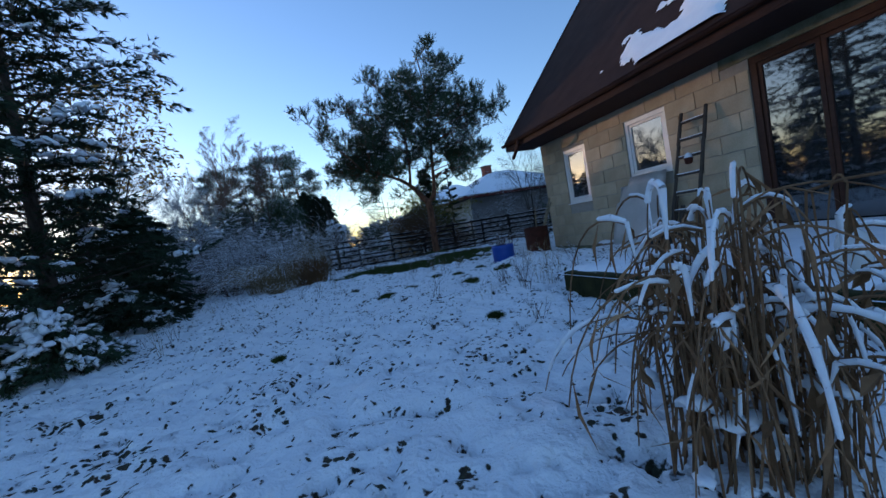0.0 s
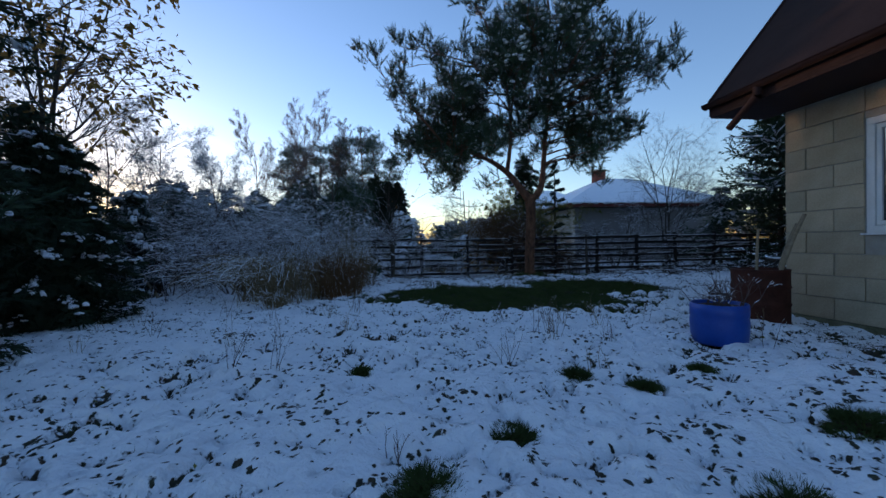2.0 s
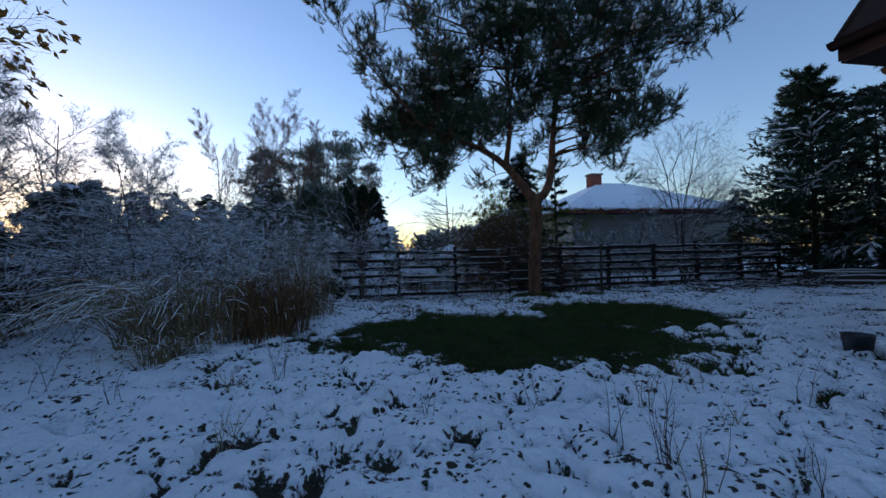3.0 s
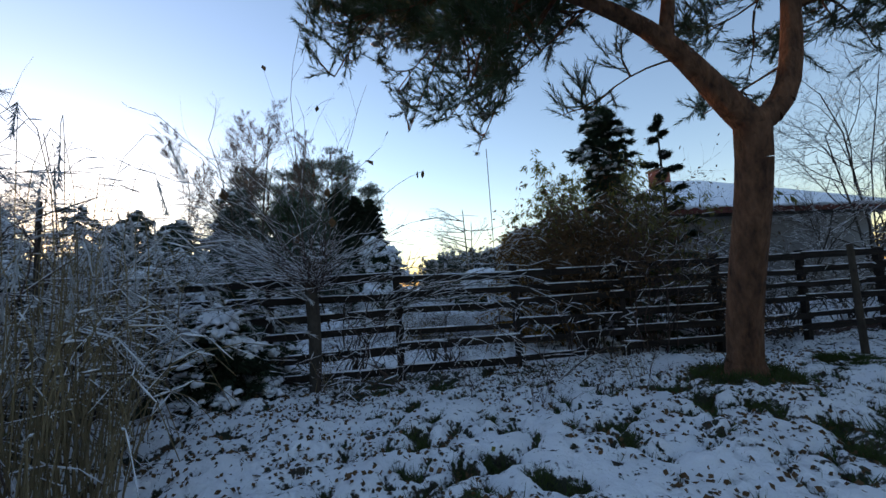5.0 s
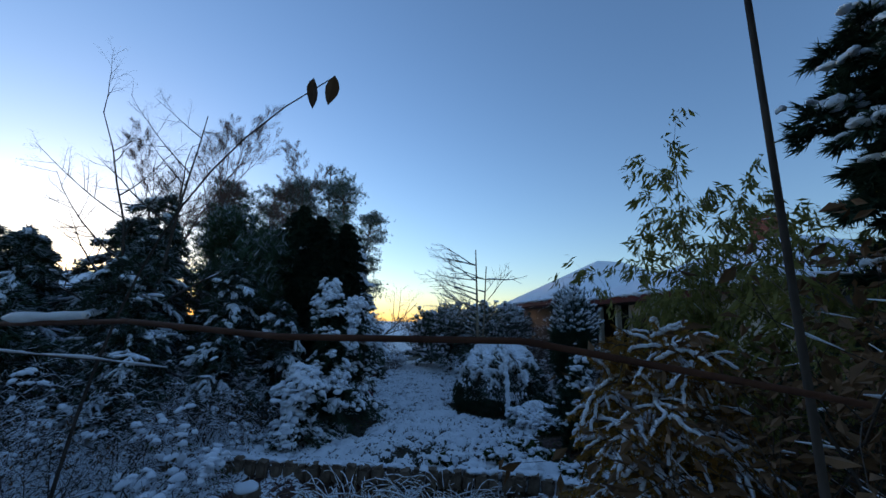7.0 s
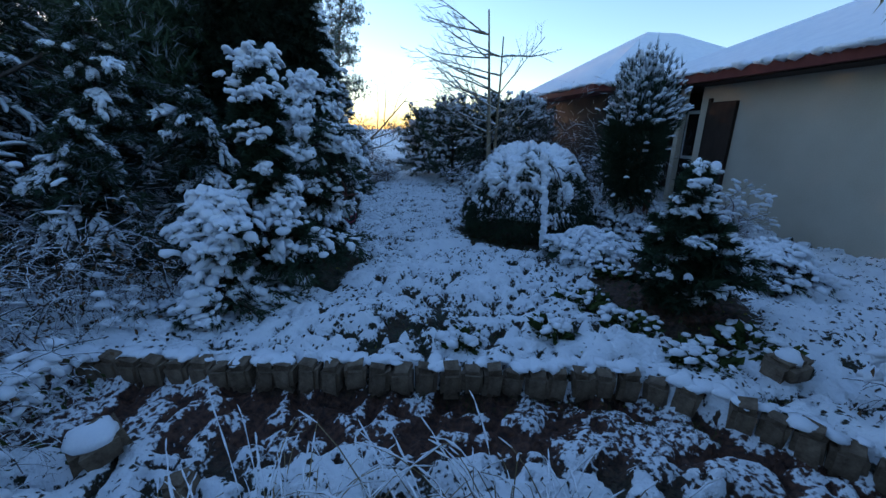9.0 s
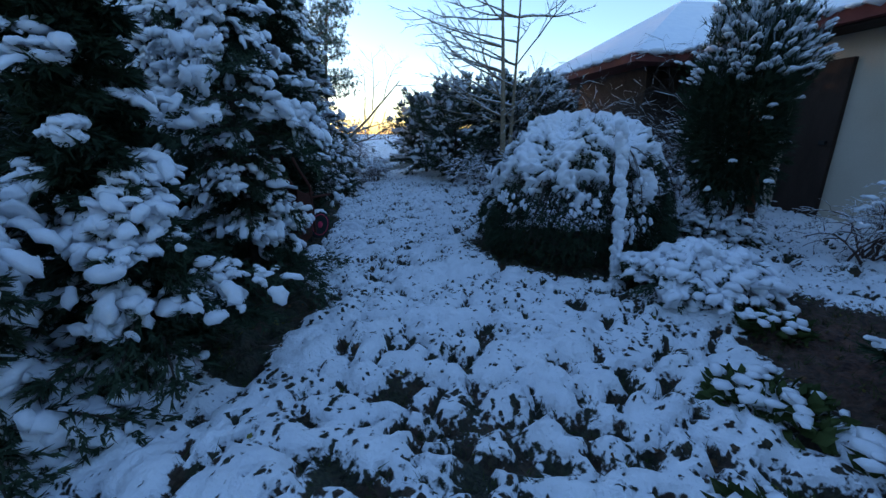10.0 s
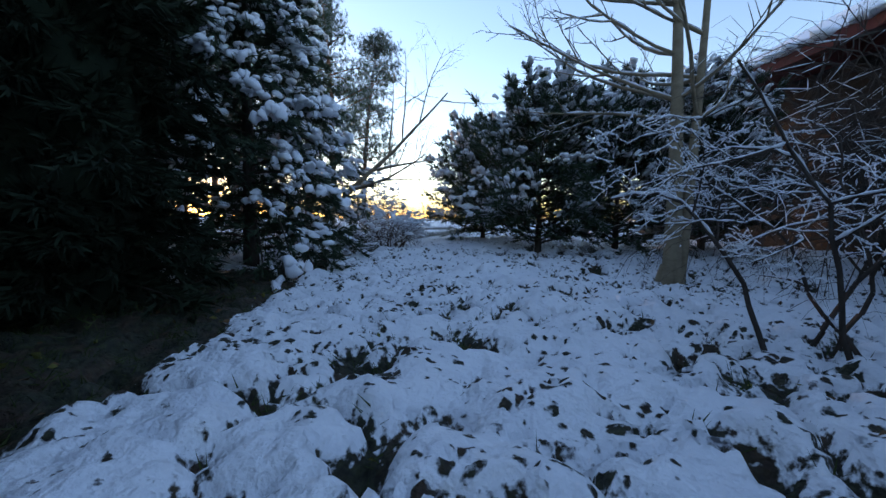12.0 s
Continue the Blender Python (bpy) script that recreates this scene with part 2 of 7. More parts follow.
def lathe(profile, seg=28):
    """A turned shape about z from (radius, height) pairs."""
    bm = bmesh.new()
    rings = []
    for r, z in profile:
        rings.append([bm.verts.new((r * math.cos(2 * math.pi * i / seg), r * math.sin(2 * math.pi * i / seg), z)) for i in range(seg)])
    for a, b in zip(rings, rings[1:]):
        for i in range(seg):
            bm.faces.new((a[i], a[(i + 1) % seg], b[(i + 1) % seg], b[i])).smooth = True
    for ring, flip in ((rings[0], True), (rings[-1], False)):
        bm.faces.new(ring[::-1] if flip else ring)
    bmesh.ops.recalc_face_normals(bm, faces=bm.faces)
    return bm


def unit(a):
    return a / np.maximum(np.linalg.norm(a, axis=-1, keepdims=True), 1e-9)


def tubes(segs, sides=4):
    """Quads round each segment (x0 y0 z0 r0 x1 y1 z1 r1)."""
    s = np.asarray(segs, float)
    p0, r0, p1, r1 = s[:, 0:3], s[:, 3], s[:, 4:7], s[:, 7]
    d = unit(p1 - p0)
    ref = np.where(np.abs(d[:, 2:3]) > 0.9, [[1.0, 0, 0]], [[0, 0, 1.0]])
    u = unit(np.cross(d, ref))
    w = np.cross(d, u)
    ang = 2 * np.pi * np.arange(sides) / sides
    ring = np.cos(ang)[None, :, None] * u[:, None] + np.sin(ang)[None, :, None] * w[:, None]
    a = p0[:, None] + ring * r0[:, None, None]
    b = p1[:, None] + ring * r1[:, None, None]
    v = np.concatenate([a, b], 1).reshape(-1, 3)
    base = (np.arange(len(s)) * 2 * sides)[:, None, None]
    i = np.arange(sides)
    f = np.stack([i, (i + 1) % sides, (i + 1) % sides + sides, i + sides], 1)[None] + base
    return v, f.reshape(-1, 4)


def snow_on(segs, rng, cover=0.85, thick=1.0, least=0.004, most=0.03):
    """Snow ridges that lie on the upper side of branches that aren't steep."""
    s = np.asarray(segs, float)
    d = s[:, 4:7] - s[:, 0:3]
    ln = np.linalg.norm(d, axis=1)
    flat = 1 - np.abs(d[:, 2]) / np.maximum(ln, 1e-6)
    keep = (rng.random(len(s)) < cover) & (flat > 0.18)
    s, flat = s[keep].copy(), flat[keep]
    r = np.clip((s[:, 3] + s[:, 7]) * 0.5 * 1.1 * thick, least, most) * (0.5 + 0.6 * flat) * rng.uniform(0.7, 1.25, len(s))
    for j, rr in ((3, s[:, 3].copy()), (7, s[:, 7].copy())):
        s[:, j - 1] += np.minimum(rr, most) * 0.6 + r * 0.5
        s[:, j] = r
    # each clot swells in the middle and tapers to its ends
    k = rng.uniform(0.35, 0.65, (len(s), 1))
    mid = s[:, 0:3] * (1 - k) + s[:, 4:7] * k + rng.normal(0, 0.25, (len(s), 3)) * r[:, None]
    a = np.concatenate([s[:, 0:3], (0.35 * r)[:, None], mid, r[:, None]], 1)
    b = np.concatenate([mid, r[:, None], s[:, 4:7], (0.35 * r)[:, None]], 1)
    return np.concatenate([a, b])


def grow(rng, start, direction, length, radius, levels, kids=4, spread=0.7, wander=0.12, droop=0.0, lift=0.0, shrink=0.62, steps=6, first=0.3, taper=0.35):
    """A branching skeleton: segments and tips (x y z dx dy dz level)."""
    segs, tips = [], []

    def run(p, d, ln, r, lv):
        n = max(3, int(steps * (0.6 + 0.4 * lv / max(1, levels))))
        pts, dirs = [p], [d]
        for i in range(n):
            d = d + rng.normal(0, wander, 3)
            d[2] += lift / n - droop * (1 + i) / n
            d = d / np.linalg.norm(d)
            p = p + d * ln / n
            pts.append(p)
            dirs.append(d)
        rad = [r * (1 - (1 - taper) * i / n) for i in range(n + 1)]
        for i in range(n):
            segs.append((*pts[i], rad[i], *pts[i + 1], rad[i + 1]))
        if lv == 0:
            tips.append((*pts[-1], *dirs[-1], 0))
            tips.append((*pts[n // 2], *dirs[n // 2], 1))
            return
        for k in range(kids):
            f = first + (1 - first) * (k + rng.random()) / kids
            i = min(n - 1, int(f * n))
            side = rng.normal(0, 1, 3)
            side -= side @ dirs[i] * dirs[i]
            side /= np.linalg.norm(side)
            nd = dirs[i] * (1 - spread) + side * spread
            run(pts[i] + (pts[i + 1] - pts[i]) * (f * n - i), nd / np.linalg.norm(nd), ln * shrink * (1.15 - 0.5 * f), rad[i] * 0.6, lv - 1)
        tips.append((*pts[-1], *dirs[-1], 0))

    run(np.array(start, float), unit(np.array(direction, float)), length, radius, levels)
    return segs, np.array(tips)


def tufts(rng, tips, count, length, width, cone=0.9, back=0.06, jitter=0.0):
    """Needles: thin triangles that fan out from each tip along its direction."""
    t = np.repeat(tips[:, :6], count, axis=0)
    n = len(t)
    d = unit(t[:, 3:6] + rng.normal(0, cone, (n, 3)) * 0.75)
    p = t[:, :3] - t[:, 3:6] * rng.uniform(0, back, (n, 1)) + rng.normal(0, jitter, (n, 3)) if jitter else t[:, :3] - t[:, 3:6] * rng.uniform(0, back, (n, 1))
    side = unit(np.cross(d, rng.normal(0, 1, (n, 3)))) * (width * rng.uniform(0.6, 1.2, (n, 1)))
    e = p + d * (length * rng.uniform(0.6, 1.2, (n, 1)))
    v = np.stack([p - side, p + side, e], 1).reshape(-1, 3)
    return v, np.arange(3 * n).reshape(-1, 3)


def leaves(rng, pts, size, dirs=None, hang=0.0, ratio=0.45):
    """Leaf blades as folded diamonds at points."""
    n = len(pts)
    d = rng.normal(0, 1, (n, 3)) if dirs is None else dirs + rng.normal(0, 0.5, (n, 3))
    d[:, 2] -= hang
    d = unit(d)
    s = unit(np.cross(d, rng.normal(0, 1, (n, 3))))
    L = size * rng.uniform(0.6, 1.3, (n, 1))
    up = np.cross(s, d) * L * 0.12
    v = np.stack([pts, pts + d * L * 0.5 + s * L * ratio * 0.5 + up, pts + d * L, pts + d * L * 0.5 - s * L * ratio * 0.5 + up], 1).reshape(-1, 3)
    return v, np.arange(4 * n).reshape(-1, 4)


_ico = bmesh.new()
bmesh.ops.create_icosphere(_ico, subdivisions=2, radius=1.0)
ICO_V = np.array([v.co[:] for v in _ico.verts])
ICO_F = np.array([[v.index for v in f.verts] for f in _ico.faces])
_ico.free()
_ico = bmesh.new()
bmesh.ops.create_icosphere(_ico, subdivisions=1, radius=1.0)
ICO1_V = np.array([v.co[:] for v in _ico.verts])
ICO1_F = np.array([[v.index for v in f.verts] for f in _ico.faces])
_ico.free()


def lumps(rng, pts, size, flat=0.5, rough=0.25, coarse=False, along=None):
    """Soft uneven clods (snow, clumps) at points."""
    V, F = (ICO1_V, ICO1_F) if coarse else (ICO_V, ICO_F)
    n = len(pts)
    sz = size * rng.uniform(0.55, 1.35, (n, 1, 1)) * np.stack([rng.uniform(0.7, 1.4, n), rng.uniform(0.7, 1.4, n), flat * rng.uniform(0.7, 1.3, n)], 1)[:, None]
    a = rng.uniform(0, 2 * np.pi, n)
    c, s = np.cos(a)[:, None], np.sin(a)[:, None]
    v = V[None] * (1 + rng.normal(0, rough, (n, len(V), 1)) * 0.6) * sz
    x, y = v[..., 0] * c - v[..., 1] * s, v[..., 0] * s + v[..., 1] * c
    v = np.stack([x, y, v[..., 2]], 2)
    if along is not None:
        slope = along[:, 2] / np.maximum(np.linalg.norm(along[:, :2], axis=1), 0.2)
        h = unit(along[:, :2])
        v[..., 2] += (v[..., 0] * h[:, :1] + v[..., 1] * h[:, 1:2]) * np.clip(slope, -1.2, 1.2)[:, None]
    v = v + pts[:, None]
    f = F[None] + (np.arange(n) * len(V))[:, None, None]
    return v.reshape(-1, 3), f.reshape(-1, 3)


def pads(rng, pts, dirs, length, width, thick=0.5, hang=0.45, spokes=12):
    """Snow that lies on boughs: scalloped cushions, rounded above, drooping over at the rim."""
    n = len(pts)
    a = np.linspace(0, 2 * np.pi, spokes, endpoint=False)[None]
    ph = rng.uniform(0, 6.28, (4, n, 1))
    rim = 1 + 0.15 * np.sin(2 * a + ph[0]) + 0.13 * np.sin(3 * a + ph[1]) + 0.13 * np.sin(5 * a + ph[2])
    L = (length * rng.uniform(0.6, 1.35, n))[:, None]
    W = (width * rng.uniform(0.65, 1.3, n))[:, None]
    t = unit(np.asarray(dirs, float))
    t[:, 2] = np.clip(t[:, 2], -0.9, 0.9)
    t = unit(t)
    sd = unit(np.stack([-t[:, 1], t[:, 0], 1e-6 + 0 * t[:, 0]], 1))
    up = np.cross(t, sd)
    up = unit(np.where(up[:, 2:3] < 0, -up, up) + [0, 0, 0.35])

    def ring(r, z):
        return pts[:, None] + (r * rim * np.cos(a) * L)[..., None] * t[:, None] + (r * rim * np.sin(a) * W)[..., None] * sd[:, None] + (z * W)[..., None] * up[:, None]

    jig = lambda m: rng.normal(0, m, (n, spokes))
    rings = [ring(0.42, thick * 0.95 + jig(0.09)), ring(0.75, thick * 0.68 + jig(0.09)), ring(0.97, thick * 0.1 + jig(0.05)), ring(0.93, -hang * (0.45 + 0.4 * np.sin(4 * a + ph[3])) + jig(0.05))]
    v = np.concatenate([(pts + up * (thick * W)) [:, None]] + rings + [(pts - up * (0.1 * W))[:, None]], 1)
    i = np.arange(spokes)
    j = (i + 1) % spokes
    f = [np.stack([0 * i, 1 + i, 1 + j], 1)]
    for k in range(3):
        o, q = 1 + k * spokes, 1 + (k + 1) * spokes
        f += [np.stack([o + i, q + i, q + j], 1), np.stack([o + i, q + j, o + j], 1)]
    o = 1 + 3 * spokes
    f.append(np.stack([o + i, 0 * i + 1 + 4 * spokes, o + j], 1))
    f = np.concatenate(f)[None] + (np.arange(n) * (2 + 4 * spokes))[:, None, None]
    return v.reshape(-1, 3), f.reshape(-1, 3)


def ropes(rng, lines, r0, r1, sides=6):
    """Uneven ropes of snow along polylines, closed at their ends."""
    segs = []
    for b in lines:
        n = len(b)
        r = (r0 + (r1 - r0) * np.arange(n) / (n - 1)) * rng.uniform(0.7, 1.25, n)
        r[0] *= 0.4
        segs += [(*b[i], r[i], *b[i + 1], r[i + 1]) for i in range(n - 1)]
        e = b[-1] + (b[-1] - b[-2]) * min(1.0, r[-1] * 0.8 / max(1e-6, np.linalg.norm(b[-1] - b[-2])))
        segs.append((*b[-1], r[-1], *e, r[-1] * 0.3))
    return tubes(segs, sides)


def vnoise(x, y, seed=0):
    """Smooth value noise on a lattice, 0..1."""
    x, y = np.asarray(x, float), np.asarray(y, float)
    i, j = np.floor(x).astype(np.int64), np.floor(y).astype(np.int64)
    u, v = x - i, y - j
    u, v = u * u * (3 - 2 * u), v * v * (3 - 2 * v)

    def h(a, b):
        k = (a * 374761393 + b * 668265263 + seed * 974711) & 0xFFFFFFFF
        k = ((k ^ (k >> 13)) * 1274126177) & 0xFFFFFFFF
        return ((k ^ (k >> 16)) & 0xFFFF) / 65535.0

    return (h(i, j) * (1 - u) + h(i + 1, j) * u) * (1 - v) + (h(i, j + 1) * (1 - u) + h(i + 1, j + 1) * u) * v


def fbm(x, y, seed=0, octaves=3):
    t, a, s = 0.0, 0.5, 0.0
    for o in range(octaves):
        t, s = t + a * vnoise(x * 2 ** o, y * 2 ** o, seed + o), s + a
        a *= 0.5
    return t / s


# ---- ground ----
PINE = (-0.3, 13.1)


def kerb_y(x):
    """The line of the cobble edging, as y over x."""
    return 18.38 + 0.17 * (x + 3.5) - 0.6 * np.clip(x + 2.55, 0, 3) ** 1.4


def hashed(i, j, k):
    h = np.sin(i * 127.1 + j * 311.7 + k * 74.7) * 43758.5453
    return h - np.floor(h)


def holes(x, y, cell, seed, share, r0, r1):
    """Single small holes in the snow, one at most in each cell: positive inside."""
    best = np.full(np.shape(x), -3.0)
    ix, iy = np.floor(x / cell), np.floor(y / cell)
    for dx in (-1, 0, 1):
        for dy in (-1, 0, 1):
            i, j = ix + dx, iy + dy
            cx = (i + 0.5 + 0.8 * (hashed(i, j, seed) - 0.5)) * cell
            cy = (j + 0.5 + 0.8 * (hashed(i, j, seed + 1) - 0.5)) * cell
            r = r0 + (r1 - r0) * hashed(i, j, seed + 2) ** 2
            a = 6.28 * hashed(i, j, seed + 4)
            u, v = (x - cx) * np.cos(a) + (y - cy) * np.sin(a), (y - cy) * np.cos(a) - (x - cx) * np.sin(a)
            g = np.where(hashed(i, j, seed + 3) < share, 1 - np.sqrt((u * 0.75) ** 2 + (v * 1.3) ** 2) / r, -3.0)
            best = np.maximum(best, g)
    return best


def billow(x, y, seed):
    """Rounded pillows parted by sharp creases, 0 in the creases."""
    return np.abs(2 * vnoise(x, y, seed) - 1)


def gaps(x, y):
    """The dark gaps and shaded creases between the snow pillows: positive where turf can show."""
    wx = x + 0.06 * vnoise(x * 7, y * 7, 71) + 0.03 * vnoise(x * 19, y * 19, 73)
    wy = y + 0.06 * vnoise(x * 7, y * 7, 72) + 0.03 * vnoise(x * 19, y * 19, 74)
    dens = np.clip(-0.2 + 1.7 * fbm(x * 0.8, y * 0.8, 40), 0.05, 1.3) * (0.5 + 0.5 * np.clip((y - 3) / 4, 0, 1))
    crease = 1 - np.maximum(billow(wx * 4.6, wy * 4.6, 9), billow(wx * 7.9, wy * 7.9, 3)) / (0.1 + 0.2 * dens)
    crease = np.maximum(crease, 1 - np.maximum(billow(wx * 9.1, wy * 9.1, 5), billow(wx * 12.7, wy * 12.7, 6)) / (0.02 + 0.13 * dens))
    return np.maximum(crease, holes(wx + 0.05, wy, 0.47, 21, 0.34 * dens, 0.03, 0.08))


def nearness(x, y):
    return np.exp(-((np.maximum(np.abs(x + 2) - 8, 0)) ** 2 + np.maximum(np.abs(y - 14) - 17, 0) ** 2) / 20)


def terrain(x, y):
    x, y = np.asarray(x, float), np.asarray(y, float)
    z = (fbm(x * 0.5, y * 0.5, 5) - 0.5) * 0.14
    g = gaps(x, y)
    wx, wy = x + 0.06 * vnoise(x * 7, y * 7, 71), y + 0.06 * vnoise(x * 7, y * 7, 72)
    pillow = 0.036 * billow(wx * 4.6, wy * 4.6, 9) ** 0.7 + 0.03 * billow(wx * 7.9, wy * 7.9, 3) ** 0.7 + (0.022 + 0.016 * np.clip((y - 18.6) / 0.5, 0, 1)) * billow(wx * 12.7, wy * 12.7, 6)
    clods = np.maximum(vnoise(x * 4.5, y * 4.5, 15) - 0.55, 0) * 0.08
    z = z + nearness(x, y) * (pillow - 0.035 + clods + (fbm(x * 2, y * 2, 12) - 0.5) * 0.045 - 0.035 * np.clip((g + 0.5) / 0.9, 0, 1) ** 1.3)
    # the strip in front of the cobbles lies lower, the rough plot behind the fence too
    k = kerb_y(x)
    strip = 1 / (1 + np.exp(np.clip((y - k + 0.02) * 60, -50, 50))) * np.clip((y - 14.2) / 0.8, 0, 1) * np.clip((x + 9) / 2, 0, 1) * np.clip((3 - x) / 2, 0, 1)
    z = z - 0.13 * strip
    z = z + 0.25 * np.clip((y - 24) / 10, 0, 1) + 0.15 * np.clip((y - 34) / 40, 0, 3)
    # mounds: round the pine's foot, a snowed plant bed by the house, low cover by the cobbles
    z = z + 0.13 * np.exp(-((x - PINE[0]) ** 2 + (y - PINE[1]) ** 2) / 0.25)
    z = z + 0.16 * np.exp(-(((x - 1.75) / 0.75) ** 2 + ((y - 5.6) / 0.8) ** 2))
    z = z + 0.17 * np.exp(-(((x + 4.35) / 0.62) ** 2 + ((y - 18.8) / 0.36) ** 2))
    z = z - 0.13 * np.clip((x - 1.2) / 0.5, 0, 1) * np.clip((4.6 - y) / 1.2, 0, 1) * np.clip((y + 3) / 2, 0, 1)
    z = z - 0.12 * np.clip((x - 1.9) / 0.9, 0, 1) * np.clip((12 - y) / 2, 0, 1) * np.clip((y - 6.4) / 0.8, 0, 1)
    return z


def bare_and_shaded(x, y):
    """How little snow lies, shade under shrubs included: above about a half the turf shows."""
    b = 0.5 + 0.38 * np.clip(gaps(x, y), -0.8, 0.6)
    b = b + 0.09 * np.clip((y - 18.9) / 0.6, 0, 1) * np.clip((x + 7) / 0.5, 0, 1) * np.clip(fbm(x * 2.5, y * 2.5, 56) * 2 - 0.4, 0, 1)
    b = b + 0.05 * np.clip((y - 7.5) / 4, 0, 1) * np.clip((14.5 - y) / 1, 0, 1) + 0.13 * np.clip((y - 10.6) / 0.6, 0, 1) * np.clip((14.3 - y) / 0.8, 0, 1) * np.clip(fbm(x * 3, y * 3, 55) * 2 - 0.3, 0, 1)
    e = np.minimum(((x + 0.8) / 2.2) ** 2 + ((y - 9.9) / 1.4) ** 2, ((x - 0.9) / 1.35) ** 2 + ((y - 11.3) / 1.3) ** 2)
    e = e + 0.9 * (fbm(x * 2.2, y * 2.2, 77) - 0.5) + 0.8 * (vnoise(x * 8, y * 8, 78) - 0.5) * np.clip(e, 0, 1)
    b = b + 0.6 * np.clip(1.3 - e, 0, 0.85)
    b = b + 0.45 * np.exp(-((x + 4.05) ** 2 + (y - 25.35) ** 2) / 0.03)
    b = b + 0.8 * np.exp(-((x - PINE[0]) ** 2 + (y - PINE[1]) ** 2) / 0.09)
    b = b + 0.3 * np.exp(-(((x - 2.7) / 0.5) ** 2 + ((y - 7.6) / 1.2) ** 2))
    b = b + soilness(x, y) * 0.29 + 0.1 * np.clip((x + 5.4) / 0.5, 0, 1) * np.clip((-2.2 - x) / 0.5, 0, 1) * np.clip((y - 18.3) / 0.2, 0, 1) * np.clip((19.7 - y) / 0.6, 0, 1)
    side = np.clip((x + 8.3 + 2.4 * (fbm(x * 0.8, y * 0.8, 91) - 0.5)) / 0.9, 0, 1)
    # under the weeping shrub, and under the junipers and thujas beside the path
    # their shade on the snow is put in as bare dark turf
    b = b + 0.7 * np.clip(1.3 - ((x + 3.25) / 0.95) ** 2 - ((y - 22.0) / 0.9) ** 2, 0, 0.8)
    rim = np.interp(y, (19.2, 19.6, 20.4, 21.3, 22.7, 23.8, 26.0), (-4.95, -4.8, -4.98, -5.68, -6.0, -6.5, -7.2)) + 0.3 * (fbm(x * 3, y * 3, 92) - 0.5)
    b = b + side * 0.65 * np.clip((rim - x) / 0.2, 0, 1) * np.clip((y - 19.3) / 0.3, 0, 1)
    b = b + 0.5 * np.clip(1.25 - ((x + 1.85) / 0.62) ** 2 - ((y - 20.0) / 0.95) ** 2, 0, 0.6)
    b = b + side * 0.45 * np.clip((-5.6 - x) / 0.8, 0, 1) * np.clip(7.6 - y, 0, 1) * np.clip((y - 1) / 2, 0, 1) + 0.22 * np.exp(-(((y - 14.4 - 0.4 * (x + 1)) / 0.6) ** 2))
    b = b + side * 0.3 * np.clip((-6.6 - x) / 0.8, 0, 1) * np.clip((y - 18.6) / 1, 0, 1) * np.clip(21.5 - y, 0, 1)
    return b


def soilness(x, y):
    k = kerb_y(x)
    s = np.clip((k - y + 0.02) / 0.1, 0, 1) * np.clip((y - k + 0.75) / 0.3, 0, 1) * np.clip((x + 7) / 1, 0, 1)
    s = s + np.exp(-(((x + 1.85) / 0.72) ** 2 + ((y - 20.0) / 0.95) ** 2) * 1.3) * 1.4
    return np.clip(s, 0, 1)


def axis(lo, hi, step, far):
    a = np.arange(lo, hi + 1e-6, step)
    g = step * 1.28 ** np.arange(1, 60)
    out = np.cumsum(g)
    out = out[out < far]
    return np.concatenate([lo - out[::-1], a, hi + out])


def build_ground():
    xs, ys = axis(-7.0, 2.7, 0.026, 700), axis(0.2, 26.0, 0.026, 900)
    X, Y = np.meshgrid(xs, ys, indexing="ij")
    Z = terrain(X, Y)
    B = bare_and_shaded(X, Y)
    far = np.clip((np.abs(X + 2) - 9) / 6, 0, 1) + np.clip((np.abs(Y - 13) - 20) / 6, 0, 1)
    B = np.where(far > 0, np.minimum(B, 0.42), B)
    Z = Z - 0.03 * np.clip((B - 0.4) / 0.15, 0, 1)
    nx, ny = X.shape
    i = np.arange(nx * ny).reshape(nx, ny)
    f = np.stack([i[:-1, :-1], i[1:, :-1], i[1:, 1:], i[:-1, 1:]], 2).reshape(-1, 4)
    me = mesh_from("ground", np.stack([X, Y, Z], 2), f, GROUNDMAT, True)
    for nm, val in (("bare", B), ("soil", soilness(X, Y))):
        at = me.attributes.new(nm, "FLOAT", "POINT")
        at.data.foreach_set("value", val.ravel().astype(np.float32))
    return tagged(new("ground", me), "snow-covered rough lawn with bare turf showing through", "ground", kind="structure")


build_ground()


def stuff(name, me, parent, label=""):
    """A part of many small pieces that nobody would pick apart."""
    return tagged(put(name, me, parent, label), kind="stuff")


# ---- the block house ----
H_AT, H_RZ = (2.93, 9.184, -0.19), -69.66
HL, HW, HT = 13.0, 8.2, 2.86  # length along the wall, depth, wall height
EAVE_Y, EAVE_Z, VERGE_X, PITCH = -0.76, 2.86, -0.3, 51.0


def house_local(x, y, z):
    return pose(*H_AT, 0, 0, H_RZ) @ Vector((x, y, z))


